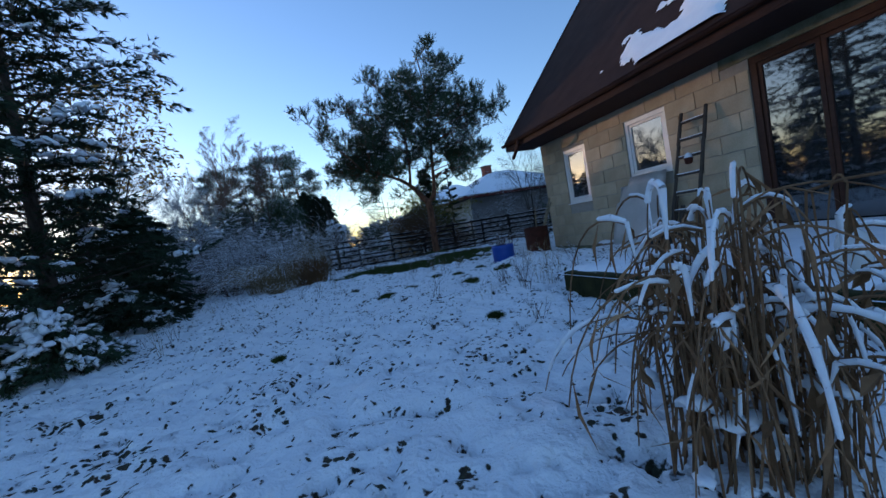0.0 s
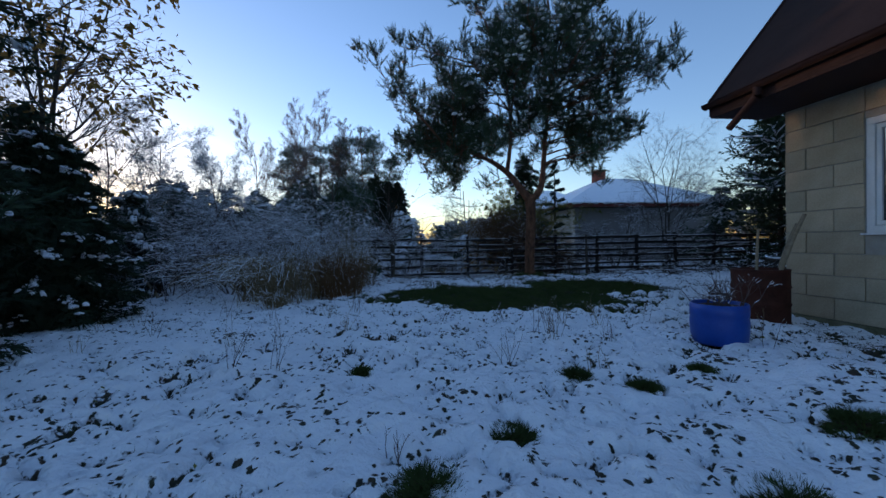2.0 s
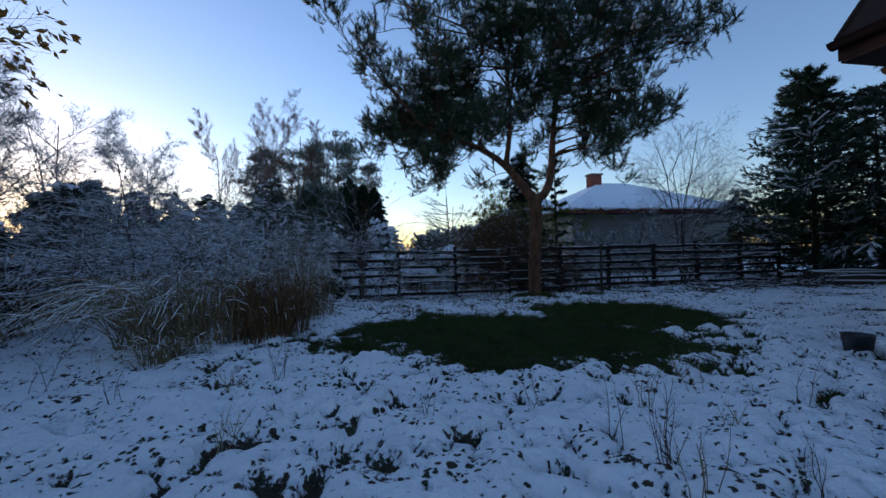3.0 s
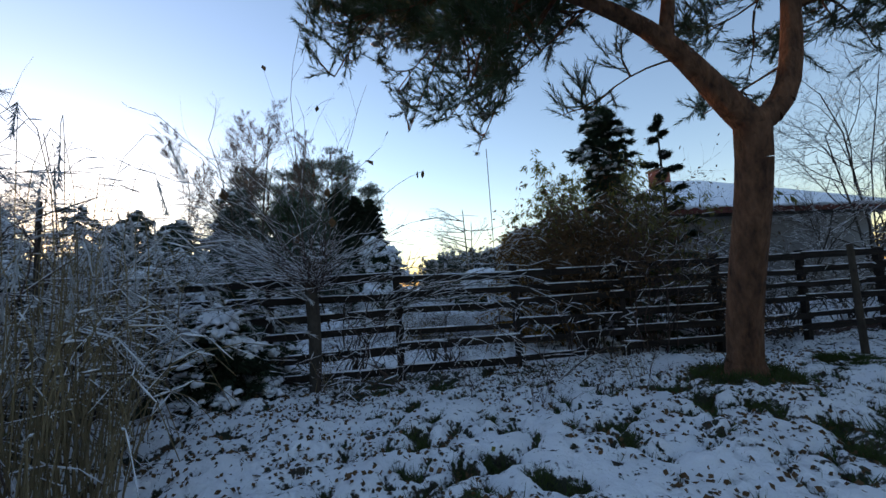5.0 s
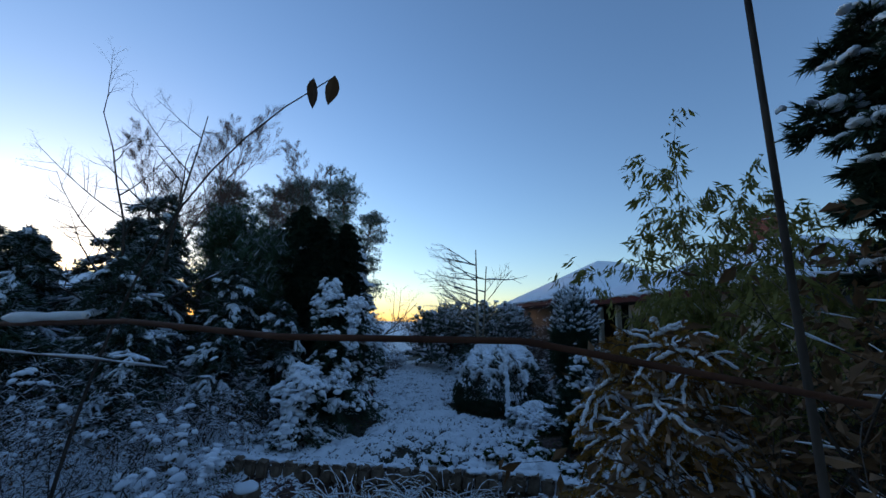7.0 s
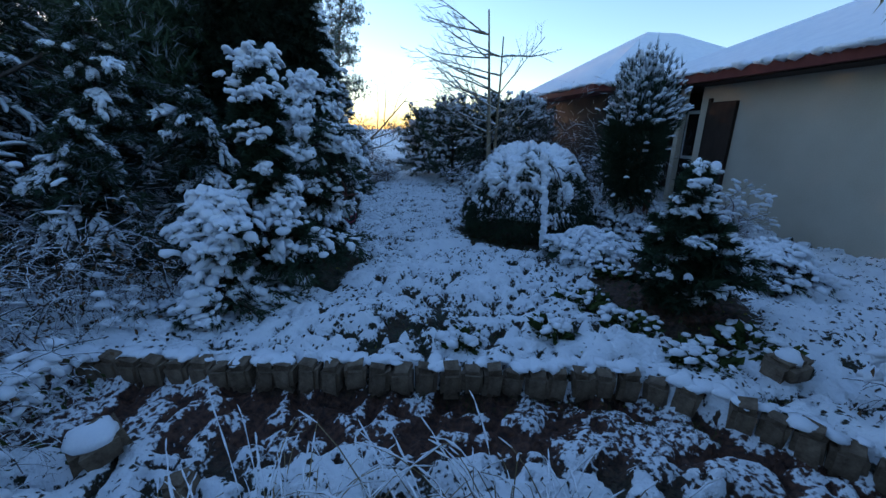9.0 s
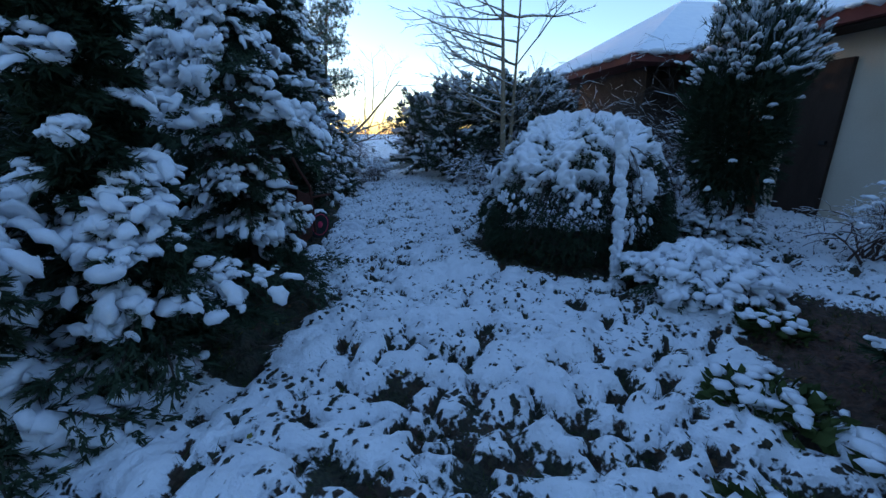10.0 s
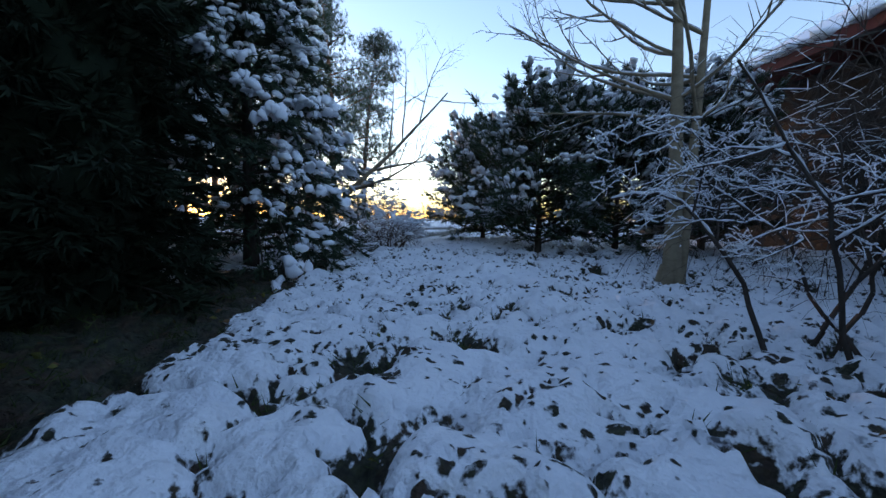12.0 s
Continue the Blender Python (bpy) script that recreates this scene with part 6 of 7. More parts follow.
shrub("weeping_bush", (-2.35, 25.6), 2.5, 1.3, 60, "large brown weeping bush with snowy drooping twigs", 89, DARKBARK, 0.16, 2, 8, 0.012, 0.75, 0.1, thick=1.1, tilt=0.6)
for i, (x, y, hh) in enumerate(((-1.9, 24.6, 0.9), (-1.2, 25.2, 1.2), (-0.6, 22.0, 0.7), (-1.6, 22.7, 0.55), (-8.2, 28.5, 1.0), (-9.4, 30.5, 1.1), (-7.0, 26.6, 0.5))):
    shrub("snowy_shrub", (x, y), hh, 0.6, 20, "low tangled shrub thick with snow", 140 + i, snow=0.9, levels=2, kids=5, droop=0.4, thick=1.2, tilt=0.8, caps=70, cap=0.05, group="shrubs in the garden")
for i, (x, y, hh, r) in enumerate(((-2.45, 20.95, 0.28, 0.42), (-1.75, 22.6, 0.4, 0.5), (-0.75, 20.6, 0.35, 0.45))):
    conifer("cushion_juniper", (x, y), hh, r, "low juniper cushion buried in snow", "dome", JUNIPER, 1.0, 150 + i, 60, droop=0.1, clump=0.13, dens=7, needle=(0.04, 0.005), near=1)


def weeping_shrub():
    rng = np.random.default_rng(83)
    th = thing("weeping_larch", (-2.93, 21.25, 0), 0, "grafted weeping shrub capped with snow on a snow-plastered stem", "shrub")
    top = np.array([0.0, 0.55, 1.0])
    foot = np.array([0.0, -0.04, -0.05])
    stem = bezier([foot, foot + [0.0, 0.0, 0.4], foot + [-0.03, 0.02, 0.9], foot + [-0.08, 0.03, 1.24]], 60)
    pts = path_segs(stem, 0.032, 0.03)
    v, f = tubes(pts, 10)
    put("trunk", mesh_from("trunk", v, f, DARKBARK, True), th)
    q = np.concatenate([stem + rng.normal(0, 0.012, stem.shape) + [-0.008, -0.02, 0] for _ in range(5)])
    stuff("stem_snow", mesh_from("stem_snow", *lumps(rng, q, 0.024, 1.3, 0.15), SNOW, True), th, "snow plastered on the stem")
    c, rx, ry = np.array([-0.26, 0.9, 0.0]), 0.97, 0.88

    def dome(r, a):
        wob = 1 + 0.07 * np.sin(3 * a + 1) + 0.05 * np.sin(7 * a)
        z = 1.2 * (1 - 0.2 * r ** 2 - 0.6 * r ** 5) * (1 + 0.06 * np.sin(5 * a + 4 * r))
        return np.stack([c[0] + rx * r * wob * np.cos(a), c[1] + ry * r * wob * np.sin(a), z], 1)

    segs = []
    for k in range(120):
        a, r = rng.uniform(0, 2 * math.pi), rng.uniform(0.5, 1.0)
        end = dome(np.array([r]), np.array([a]))[0]
        b = bezier([top, (top + end) / 2 * [1, 1, 0] + [0, 0, 1.08], end * [0.9, 0.9, 0] + [0, 0, 0.85], end * [1, 1, 0.5]], 7)
        segs += path_segs(b, 0.007, 0.003)
    v, f = tubes(segs, 3)
    stuff("twig", mesh_from("twig", v, f, DARKBARK, True), th)
    n = 9000
    r, a = rng.random(n) ** 0.4, rng.uniform(0, 2 * math.pi, n)
    q = dome(r, a)
    q[:, 2] = np.where(r > 0.8, 0.04 + (q[:, 2] - 0.04) * rng.random(n) ** 0.7, q[:, 2] - 0.25 * rng.random(n) ** 2)
    q[:, 2] = np.maximum(q[:, 2], 0.03)
    d = np.stack([np.cos(a) * r, np.sin(a) * r, 0.25 - 0.9 * r], 1)
    crown_mesh("crown", th, tufts(rng, np.concatenate([q, d], 1), 9, 0.06, 0.0045, 0.8, 0.04), SPRUCE)
    R, A = np.meshgrid(np.linspace(0.0, 1.04, 150) ** 0.8, np.linspace(0, 2 * math.pi, 420), indexing="ij")
    P = dome(R.ravel(), A.ravel()).reshape(150, 420, 3)
    X, Y = P[..., 0] * 1.0 + 50, P[..., 1] + P[..., 2] * 0.9 + 50
    m = 0.4 * vnoise(X * 7, Y * 7, 6) + 0.36 * vnoise(X * 16, Y * 16, 7) + 0.3 * vnoise(X * 36, Y * 36, 8) - 0.37 - 0.5 * np.clip((R - 0.62) / 0.38, 0, 1) ** 1.3
    H = 0.07 * np.clip(m / 0.26, 0, 1) ** 0.45 * (0.5 + 0.8 * billow(X * 13, Y * 13, 2)) + 0.012 * vnoise(X * 45, Y * 45, 4) - 0.11 * np.clip(-m / 0.09, 0, 1) ** 0.7
    out = unit(np.stack([np.cos(A) * R, np.sin(A) * R, 0.25 + 1.1 * (1 - R)], 2))
    P = P + out * (H - 0.012)[..., None]
    i = np.arange(150 * 420).reshape(150, 420)
    f = np.stack([i[:-1, :-1], i[1:, :-1], i[1:, 1:], i[:-1, 1:]], 2)[(m[:-1, :-1] + m[1:, 1:]) > -0.17]
    crown_mesh("snow", th, (P, f), SNOW, "thick snow cap broken by dark needles", True)
    n = 26
    a = rng.uniform(0, 2 * math.pi, n)
    q, e = dome(np.full(n, 0.96), a), dome(np.full(n, 1.06), a)
    z = rng.uniform(0.22, 0.8, n)
    q = np.concatenate([q * [1, 1, 0] + np.stack([0 * z, 0 * z, z], 1) + rng.normal(0, 0.04, (n, 3)) for _ in range(9)])
    d = np.tile(unit(e - q[:n]) * [1, 1, 0] + [0, 0, -0.6], (9, 1))
    crown_mesh("snow_pad", th, pads(rng, q, d, 0.026, 0.019, 0.7, 0.8), SNOW, "", True)
    return th


weeping_shrub()


def young_tree():
    """Two pale stems with long boughs that sweep out over the path."""
    rng = np.random.default_rng(82)
    th = thing("young_tree", (-4.05, 25.35, float(terrain(-4.05, 25.35))), 0, "young bare tree with pale stems and long snowy boughs", "tree")
    stems = [bezier([(0, 0, -0.1), (0.02, 0, 1.0), (-0.12, 0.05, 3.9)], 12), bezier([(0.05, 0.03, -0.1), (0.14, 0.05, 1.0), (0.2, 0.1, 3.4)], 12)]
    segs = path_segs(stems[0], 0.08, 0.016) + path_segs(stems[1], 0.055, 0.014)
    segs += [(0.1 * math.cos(q), 0.1 * math.sin(q), -0.1, 0.05, 0.03 * math.cos(q), 0.03 * math.sin(q), 0.16, 0.05) for q in (0.4, 1.7, 3.0, 4.2, 5.3)]
    n0 = len(segs)
    for k in range(30):
        z = 1.75 + 1.9 * (k + rng.random()) / 30
        st = stems[k % 2]
        i = min(11, int(z / 3.6 * 12))
        an = math.pi + rng.normal(0, 0.8) if k % 3 else rng.uniform(0, 6.28)
        ln = rng.uniform(0.9, 1.7) * (1.25 - 0.25 * z / 3.6)
        s2, t2 = grow(rng, st[i], (math.cos(an), math.sin(an) * 0.7, rng.uniform(0.05, 0.45)), ln, 0.016, 2, kids=5, spread=0.42, wander=0.08, lift=0.3, shrink=0.38, steps=7, first=0.35)
        segs += s2
    v, f = tubes(segs[:n0], 10)
    put("trunk", mesh_from("trunk", v, f, PALEBARK, True), th)
    v, f = tubes(segs[n0:], 4)
    put("bough", mesh_from("bough", v, f, PALEBARK, True), th)
    v, f = tubes(snow_on(segs[n0:], rng, 0.75, 1.0, 0.004, 0.014), 4)
    stuff("snow", mesh_from("snow", v, f, SNOW, True), th, "snow lying along the boughs")
    return th


young_tree()


def umbrella_topiary():
    rng = np.random.default_rng(84)
    th = thing("topiary_conifer", (-1.72, 22.4, 0), 0, "tall clipped dark conifer with a snowy top on short reddish trunks", "conifer")
    for p, r0 in (([(0.1, 0, -0.05), (0.02, 0, 0.5), (0.08, 0, 1.3)], 0.06), ([(0.22, 0.04, -0.05), (0.34, 0.02, 0.5), (0.2, 0, 1.3)], 0.045), ([(0.3, -0.04, -0.05), (0.22, 0, 0.5), (0.3, 0, 1.2)], 0.035)):
        v, f = tubes(path_segs(bezier(p, 7), r0, r0 * 0.8), 10)
        put("trunk", mesh_from("trunk", v, f, PINEBARK, True), th)
    n = 6200
    u = unit(rng.normal(0, 1, (n, 3)))
    wob = 1 + 0.14 * np.sin(3 * np.arctan2(u[:, 1], u[:, 0]) + 4 * u[:, 2]) + 0.1 * rng.normal(0, 1, n)
    q = u * rng.uniform(0.55, 1.0, (n, 1)) * wob[:, None] * [0.5, 0.48, 1.02] + [0.0, 0, 1.34]
    q[:, 0] *= np.where(q[:, 2] < 1.5, 0.86, 1.0)
    d = unit(q - [0.0, 0, 1.0])
    crown_mesh("crown", th, tufts(rng, np.concatenate([q, d], 1), 10, 0.085, 0.0045, 0.6, 0.04), SPRUCE)
    top = q[(u[:, 2] > 0.35) & (rng.random(n) < 0.25)]
    crown_mesh("candle", th, tufts(rng, np.concatenate([top, np.tile([0, 0, 1.0], (len(top), 1)) + rng.normal(0, 0.2, (len(top), 3))], 1), 5, 0.16, 0.006, 0.12, 0.02), FROSTED)
    s_ = (np.linalg.norm((q - [0, 0, 1.34]) / [0.5, 0.48, 1.02], axis=1) > 0.85) & (((u[:, 2] > 0.2) & (rng.random(n) < 0.45)) | ((u[:, 0] > 0.6) & (rng.random(n) < 0.12)) | (rng.random(n) < 0.02))
    crown_mesh("snow", th, pads(rng, q[s_] + [0, 0, 0.03], d[s_] * [1, 1, 0.3], 0.045, 0.032), SNOW, "snow on the clipped top", True)
    return th


umbrella_topiary()

# rough snowy weeds between the fence and the cobbles
for i, (x, y, hh) in enumerate(((-4.9, 15.6, 0.6), (-5.6, 16.6, 0.7), (-6.6, 15.4, 0.9), (-4.5, 16.8, 0.35), (-7.4, 17.2, 1.0), (-6.5, 18.0, 0.8), (-8.3, 16.0, 1.2), (-7.6, 19.0, 1.2), (-1.5, 17.4, 0.5), (-0.8, 18.4, 0.7), (-8.6, 18.4, 1.4), (-6.0, 17.4, 0.55))):
    shrub("snowy_weeds", (x, y), hh, 1.2, 13, "tangled withered weeds bowed under snow", 100 + i, DARKBARK if x < -6 else TWIGBARK, 0.85, levels=2, kids=5, radius=0.006, droop=0.65, thick=1.8, tilt=0.9, leaf=GRASS if i % 3 else DEADLEAF, nleaf=260, leafsize=0.045, caps=46, cap=0.06, steps=8, group="weeds behind the fence")
for i, (x, y) in enumerate(((-3.4, 16.2), (-2.8, 16.5), (-3.1, 16.9), (-2.3, 16.3), (-3.8, 16.7))):
    reed_clump((x, y), 0.55, 0.5, 260, "frosted dead weeds bowed down by snow", 160 + i, 1.3, "frosted_weeds", 0.75, FROSTSTRAW if i % 2 else STRAW, 0.004)

# tall trees left of the path
bare_tree("alder", (-9.0, 19.2), 6.2, "slim bare alder with fine twigs", 120, None, 0.3, 3, 0.06, 9, first=0.25, spread=0.6, shrink=0.36)
bare_tree("alder", (-9.9, 19.5), 5.6, "slim bare alder with fine twigs", 121, None, 0.2, 3, 0.05, 9, first=0.25, spread=0.6, shrink=0.36)
for i, (x, y, hh, r) in enumerate(((-8.6, 21.0, 2.5, 1.0), (-9.8, 22.6, 2.8, 1.2), (-7.9, 20.0, 2.7, 0.8), (-11.4, 21.5, 4.6, 1.4), (-8.8, 23.6, 2.8, 1.1), (-10.6, 25.2, 3.0, 1.4), (-12.0, 13.0, 2.6, 1.2), (-11.0, 6.0, 5.5, 1.8), (-9.6, 3.0, 6.0, 1.9), (-8.0, 0.0, 6.5, 2.0), (-7.0, -3.0, 6.0, 2.0), (-8.1, 18.3, 1.5, 0.8), (-9.3, 17.6, 2.0, 1.0), (-7.3, 19.2, 1.5, 0.7), (-11.0, 18.6, 3.0, 1.3), (-13.0, 20.0, 3.2, 1.5), (-12.6, 22.6, 4.0, 1.5), (-14.4, 24.4, 4.6, 1.7), (-7.0, 20.3, 1.9, 0.8), (-9.7, 19.7, 3.1, 1.2), (-8.9, 18.7, 2.5, 1.1), (-10.9, 20.3, 3.6, 1.4), (-12.4, 18.6, 3.4, 1.4), (7.7, 16.2, 4.6, 1.9), (5.9, 18.4, 2.6, 1.3), (10.5, 16.5, 7.0, 2.4))):
    conifer("spruce", (x, y), hh, r, "dark spruce in the thicket at the garden's side", "ragged", SPRUCE, 0.35, 130 + i, 70, clump=0.1, needle=(0.08, 0.006) if x > -9 and y > 17 else (0.14, 0.014), dens=9 if x > -9 and y > 17 else 5, frost=True)


def tall_pine(at, height, seed, label="tall pine in the wood beyond the garden", rime=0.6):
    """A forest pine: bare lower trunk and a broken crown of clumps."""
    rng = np.random.default_rng(seed)
    th = thing("forest_pine", at, 0, label, "tree", "pines beyond the garden")
    trunk = bezier([(0, 0, -0.2), (rng.normal(0, 0.2), 0, height * 0.5), (rng.normal(0, 0.3), rng.normal(0, 0.3), height)], 8)
    segs = path_segs(trunk, 0.03 + 0.013 * height, 0.03)
    tips = []
    for k in range(60):
        u = rng.uniform(0.25, 1.0)
        k0 = min(7, int(u * 8))
        p0 = trunk[k0] + (trunk[k0 + 1] - trunk[k0]) * (u * 8 - k0)
        an = rng.uniform(0, 2 * math.pi)
        r = height * 0.22 * (1.2 - u) ** 0.6 * rng.uniform(0.25, 1.15)
        g = p0 + [math.cos(an) * r, math.sin(an) * r, r * rng.uniform(0.0, 0.5)]
        b = bezier([p0, (p0 + g) / 2 + [0, 0, 0.1], g], 4)
        segs += path_segs(b, 0.03, 0.012)
        for q, c in ((b[2], 10), (b[3], 18), (b[4], 22)):
            pts = q + rng.normal(0, 0.26, (c, 3)) * [1, 1, 0.5]
            tips.append(np.concatenate([pts, rng.normal(0, 0.5, (c, 3)) + [0, 0, 0.7]], 1))
    tips = np.concatenate(tips)
    v, f = tubes(segs, 6)
    put("trunk", mesh_from("trunk", v, f, PINEBARK, True), th)
    crown_mesh("crown", th, tufts(rng, tips, 9, 0.19, 0.009, 0.8, 0.1), NEEDLE)
    fr = tips[rng.random(len(tips)) < rime]
    crown_mesh("frost", th, tufts(rng, fr + [0, 0, 0.05, 0, 0, 0], 5, 0.2, 0.012, 0.8, 0.1), FROSTED)
    return th


for i, (x, y, hh) in enumerate(((-15.2, 36.0, 10.6), (-13.6, 35.2, 9.6), (-17.4, 37.0, 10.2), (-16.2, 33.4, 9.2), (-19.2, 35.0, 9.4), (-14.5, 39.5, 9.0), (-21.0, 33.0, 8.8), (-18.0, 31.0, 8.2))):
    tall_pine((x, y, 0.4), hh, 200 + i)
for i, (x, y, hh) in enumerate(((-8.9, 21.4, 3.3), (-10.0, 22.4, 4.0), (-9.0, 24.2, 3.8), (-11.2, 24.0, 4.4), (-10.4, 26.4, 4.7))):
    tall_pine((x, y, float(terrain(x, y))), hh, 320 + i, "dark young pine in the thicket beside the garden", 0.25)
for i, (x, y, hh) in enumerate(((-16.0, 25.6, 8.6), (-17.2, 28.6, 10.6), (-18.8, 27.0, 9.0), (-14.0, 31.0, 8.5))):
    bare_tree("birch", (x, y), hh, "tall bare birch with a haze of fine twigs", 220 + i, TWIGBARK, 0.0, 3, 0.08, 10, first=0.25, spread=0.4, shrink=0.36, frost=6, category="tree")


def far_woods():
    """The low belt of frosted trees at the skyline, all round."""
    rng = np.random.default_rng(300)
    V, F, n0 = [], [], 0
    for k in range(1000):
        an = rng.uniform(0, 2 * math.pi)
        d = rng.uniform(38, 95)
        x, y = -3 + d * math.sin(an), 16 + d * math.cos(an)
        rel = math.degrees(math.atan2(x + 4, y - 21))
        low = -34 < rel < 8
        h = rng.uniform(1.6, 3.0) if low else rng.uniform(3.0, 7.0)
        c = 34
        q = rng.normal(0, 1, (c, 3)) * [h * 0.2, h * 0.2, h * 0.2] + [x, y, h * 0.45 + float(terrain(x, y)) * 0.7]
        t = np.concatenate([q, rng.normal(0, 0.6, (c, 3)) + [0, 0, 0.6]], 1)
        v, f = tufts(rng, t, 4, h * 0.13, h * 0.015, 0.9, 0.1)
        V.append(v)
        F.append(f + n0)
        n0 += len(v)
    me = mesh_from("distant_woods", np.concatenate(V), np.concatenate(F), mat("distant_frosted_twigs", (0.06, 0.06, 0.06), (0.24, 0.22, 0.22), 0.9, 0.4, 4, 0, rand=0.4))
    return tagged(new("distant_woods", me), "frosted trees along the skyline", "woods", kind="stuff")


far_woods()


# ---- things by the house ----
def barrel_planter():
    th = thing("blue_barrel", (1.42, 7.28, float(terrain(1.42, 7.28)) - 0.03), 0, "cut-down blue plastic barrel used as a planter", "planter")
    rng = np.random.default_rng(61)
    prof = [(0.2, 0.0), (0.212, 0.02), (0.22, 0.12), (0.223, 0.2), (0.217, 0.23), (0.223, 0.26), (0.22, 0.345), (0.212, 0.35), (0.208, 0.34), (0.2, 0.28)]
    part("body", lathe(prof, 40), BLUEPLASTIC, th)
    part("soil", lathe([(0.01, 0.29), (0.206, 0.3), (0.16, 0.325), (0.01, 0.33)], 24), SOIL, th)
    segs = []
    for k in range(26):
        an = rng.uniform(0, 6.28)
        s, t = grow(rng, (rng.normal(0, 0.08), rng.normal(0, 0.08), 0.3), (math.cos(an) * 0.6, math.sin(an) * 0.6, 1), rng.uniform(0.18, 0.36), 0.006, 1, kids=3, spread=0.5, wander=0.2)
        segs += s
    v, f = tubes(segs, 4)
    stuff("stem", mesh_from("stem", v, f, TWIGBARK, True), th, "bare stems of a withered plant")
    v, f = tubes(snow_on(segs, rng, 0.35), 4)
    stuff("snow", mesh_from("snow", v, f, SNOW, True), th)


def rusty_barrel():
    th = thing("rusty_drum", (2.42, 8.72, float(terrain(2.42, 8.72)) - 0.05), 0, "open rusty red steel drum beside the house corner", "barrel")
    prof = [(0.28, 0.0), (0.285, 0.02), (0.28, 0.03), (0.28, 0.2), (0.292, 0.22), (0.28, 0.24), (0.28, 0.4), (0.292, 0.42), (0.28, 0.44), (0.28, 0.6), (0.288, 0.62), (0.27, 0.625), (0.268, 0.58), (0.265, 0.35)]
    part("drum", lathe(prof, 40), RUST, th)
    for i, (x, y, a, r, L) in enumerate(((0.1, -0.05, 18, 0.028, 1.05), (0.16, 0.06, 26, 0.022, 0.95), (0.02, 0.1, 12, 0.02, 0.9))):
        st = thing("branch_pole", (2.42 + x, 8.72 + y, float(terrain(2.42, 8.72)) + 0.15), 30 * i, "cut branch standing in the rusty drum", "pole")
        v, f = tubes(path_segs(bezier([(0, 0, 0), (0.1, 0.02, L * 0.5), (L * math.sin(radians(a)), 0, L)], 6), r, r * 0.7), 8)
        put("wood", mesh_from("wood", v, f, PALEBARK, True), st)


def ladder():
    th = thing("wooden_ladder", house_local(3.92, -0.62, 0.2), H_RZ, "old wooden ladder leaning on the block wall", "ladder")
    tilt = pose(0, 0, 0, -16, 0, 0)
    for x in (0.0, 0.42):
        v, f = tubes([(*(tilt @ Vector((x + 0.03, 0, z))), 0.026, *(tilt @ Vector((x + (0.02 if x else 0.04), 0, z + 0.5))), 0.025) for z in (0, 0.5, 1.0, 1.5)], 8)
        put("rail", mesh_from("rail", v, f, DARKBARK, True), th)
    for k in range(7):
        z = 0.22 + 0.27 * k
        m = tilt @ Matrix.Translation((0.03, 0, z))
        rung = part("rung", box(0.0, -0.014, -0.016, 0.42, 0.014, 0.016, 0.005, m=m), DARKBARK, th)
        v, f = tubes([(*(m @ Vector((0.03 + 0.12 * i, 0, 0.018))), 0.012, *(m @ Vector((0.15 + 0.12 * i, 0, 0.02))), 0.013) for i in range(3)], 6)
        stuff("snow", mesh_from("snow", v, f, SNOW, True), rung)
    pot = thing("snowy_pot", tilt_point(), 0, "small snow-topped pot hanging on the ladder", "pot")
    part("pot", lathe([(0.035, 0), (0.05, 0.02), (0.06, 0.09), (0.052, 0.09)], 20), RUST, pot)
    part("snow", lathe([(0.055, 0.088), (0.056, 0.1), (0.035, 0.15), (0.01, 0.165)], 16), SNOW, pot)


def tilt_point():
    return house_local(3.92 + 0.24, -0.62 + 1.18 * math.sin(radians(16)), 0.2 + 1.18 * math.cos(radians(16)))


def leaning_sheet():
    th = thing("plastic_sheet", house_local(2.5, -0.42, 0.16), H_RZ, "milky plastic panel leaning on the wall under the window", "panel")
    bm = bmesh.new()
    n, m_ = 12, 8
    vs = [[bm.verts.new((i / n * 1.02 + (0.05 if j > 5 else 0), j / m_ * 0.34 - 0.012 * math.sin(i), j / m_ * 1.2 * (1 - 0.12 * (i < 3) * (j > 5)))) for j in range(m_ + 1)] for i in range(n + 1)]
    for i in range(n):
        for j in range(m_):
            bm.faces.new((vs[i][j], vs[i + 1][j], vs[i + 1][j + 1], vs[i][j + 1])).smooth = True
    bmesh.ops.solidify(bm, geom=bm.faces[:], thickness=0.006)
    part("panel", bm, CLEARSHEET, th)
    for i, (x, w, hh, a) in enumerate(((3.62, 0.1, 0.75, 14), (3.74, 0.07, 0.6, 18))):
        st = thing("plank", house_local(x, -0.26, 0.16), H_RZ, "short weathered board leaning on the wall", "plank")
        part("board", box(0, -0.012, 0, w, 0.012, hh, 0.004, m=pose(0, 0, 0, -a, 0, 0)), DARKBARK, st)


def bottle():
    th = thing("plastic_bottle", (2.72, 1.45, 0.13), 0, "snow-capped clear plastic canister on the terrace", "bottle")
    part("body", lathe([(0.06, 0), (0.075, 0.015), (0.075, 0.2), (0.06, 0.25), (0.028, 0.28), (0.026, 0.31)], 24), CLEARSHEET, th)
    part("cap", lathe([(0.03, 0.305), (0.03, 0.335), (0.01, 0.34)], 20), SNOW, th, "snow on the cap")


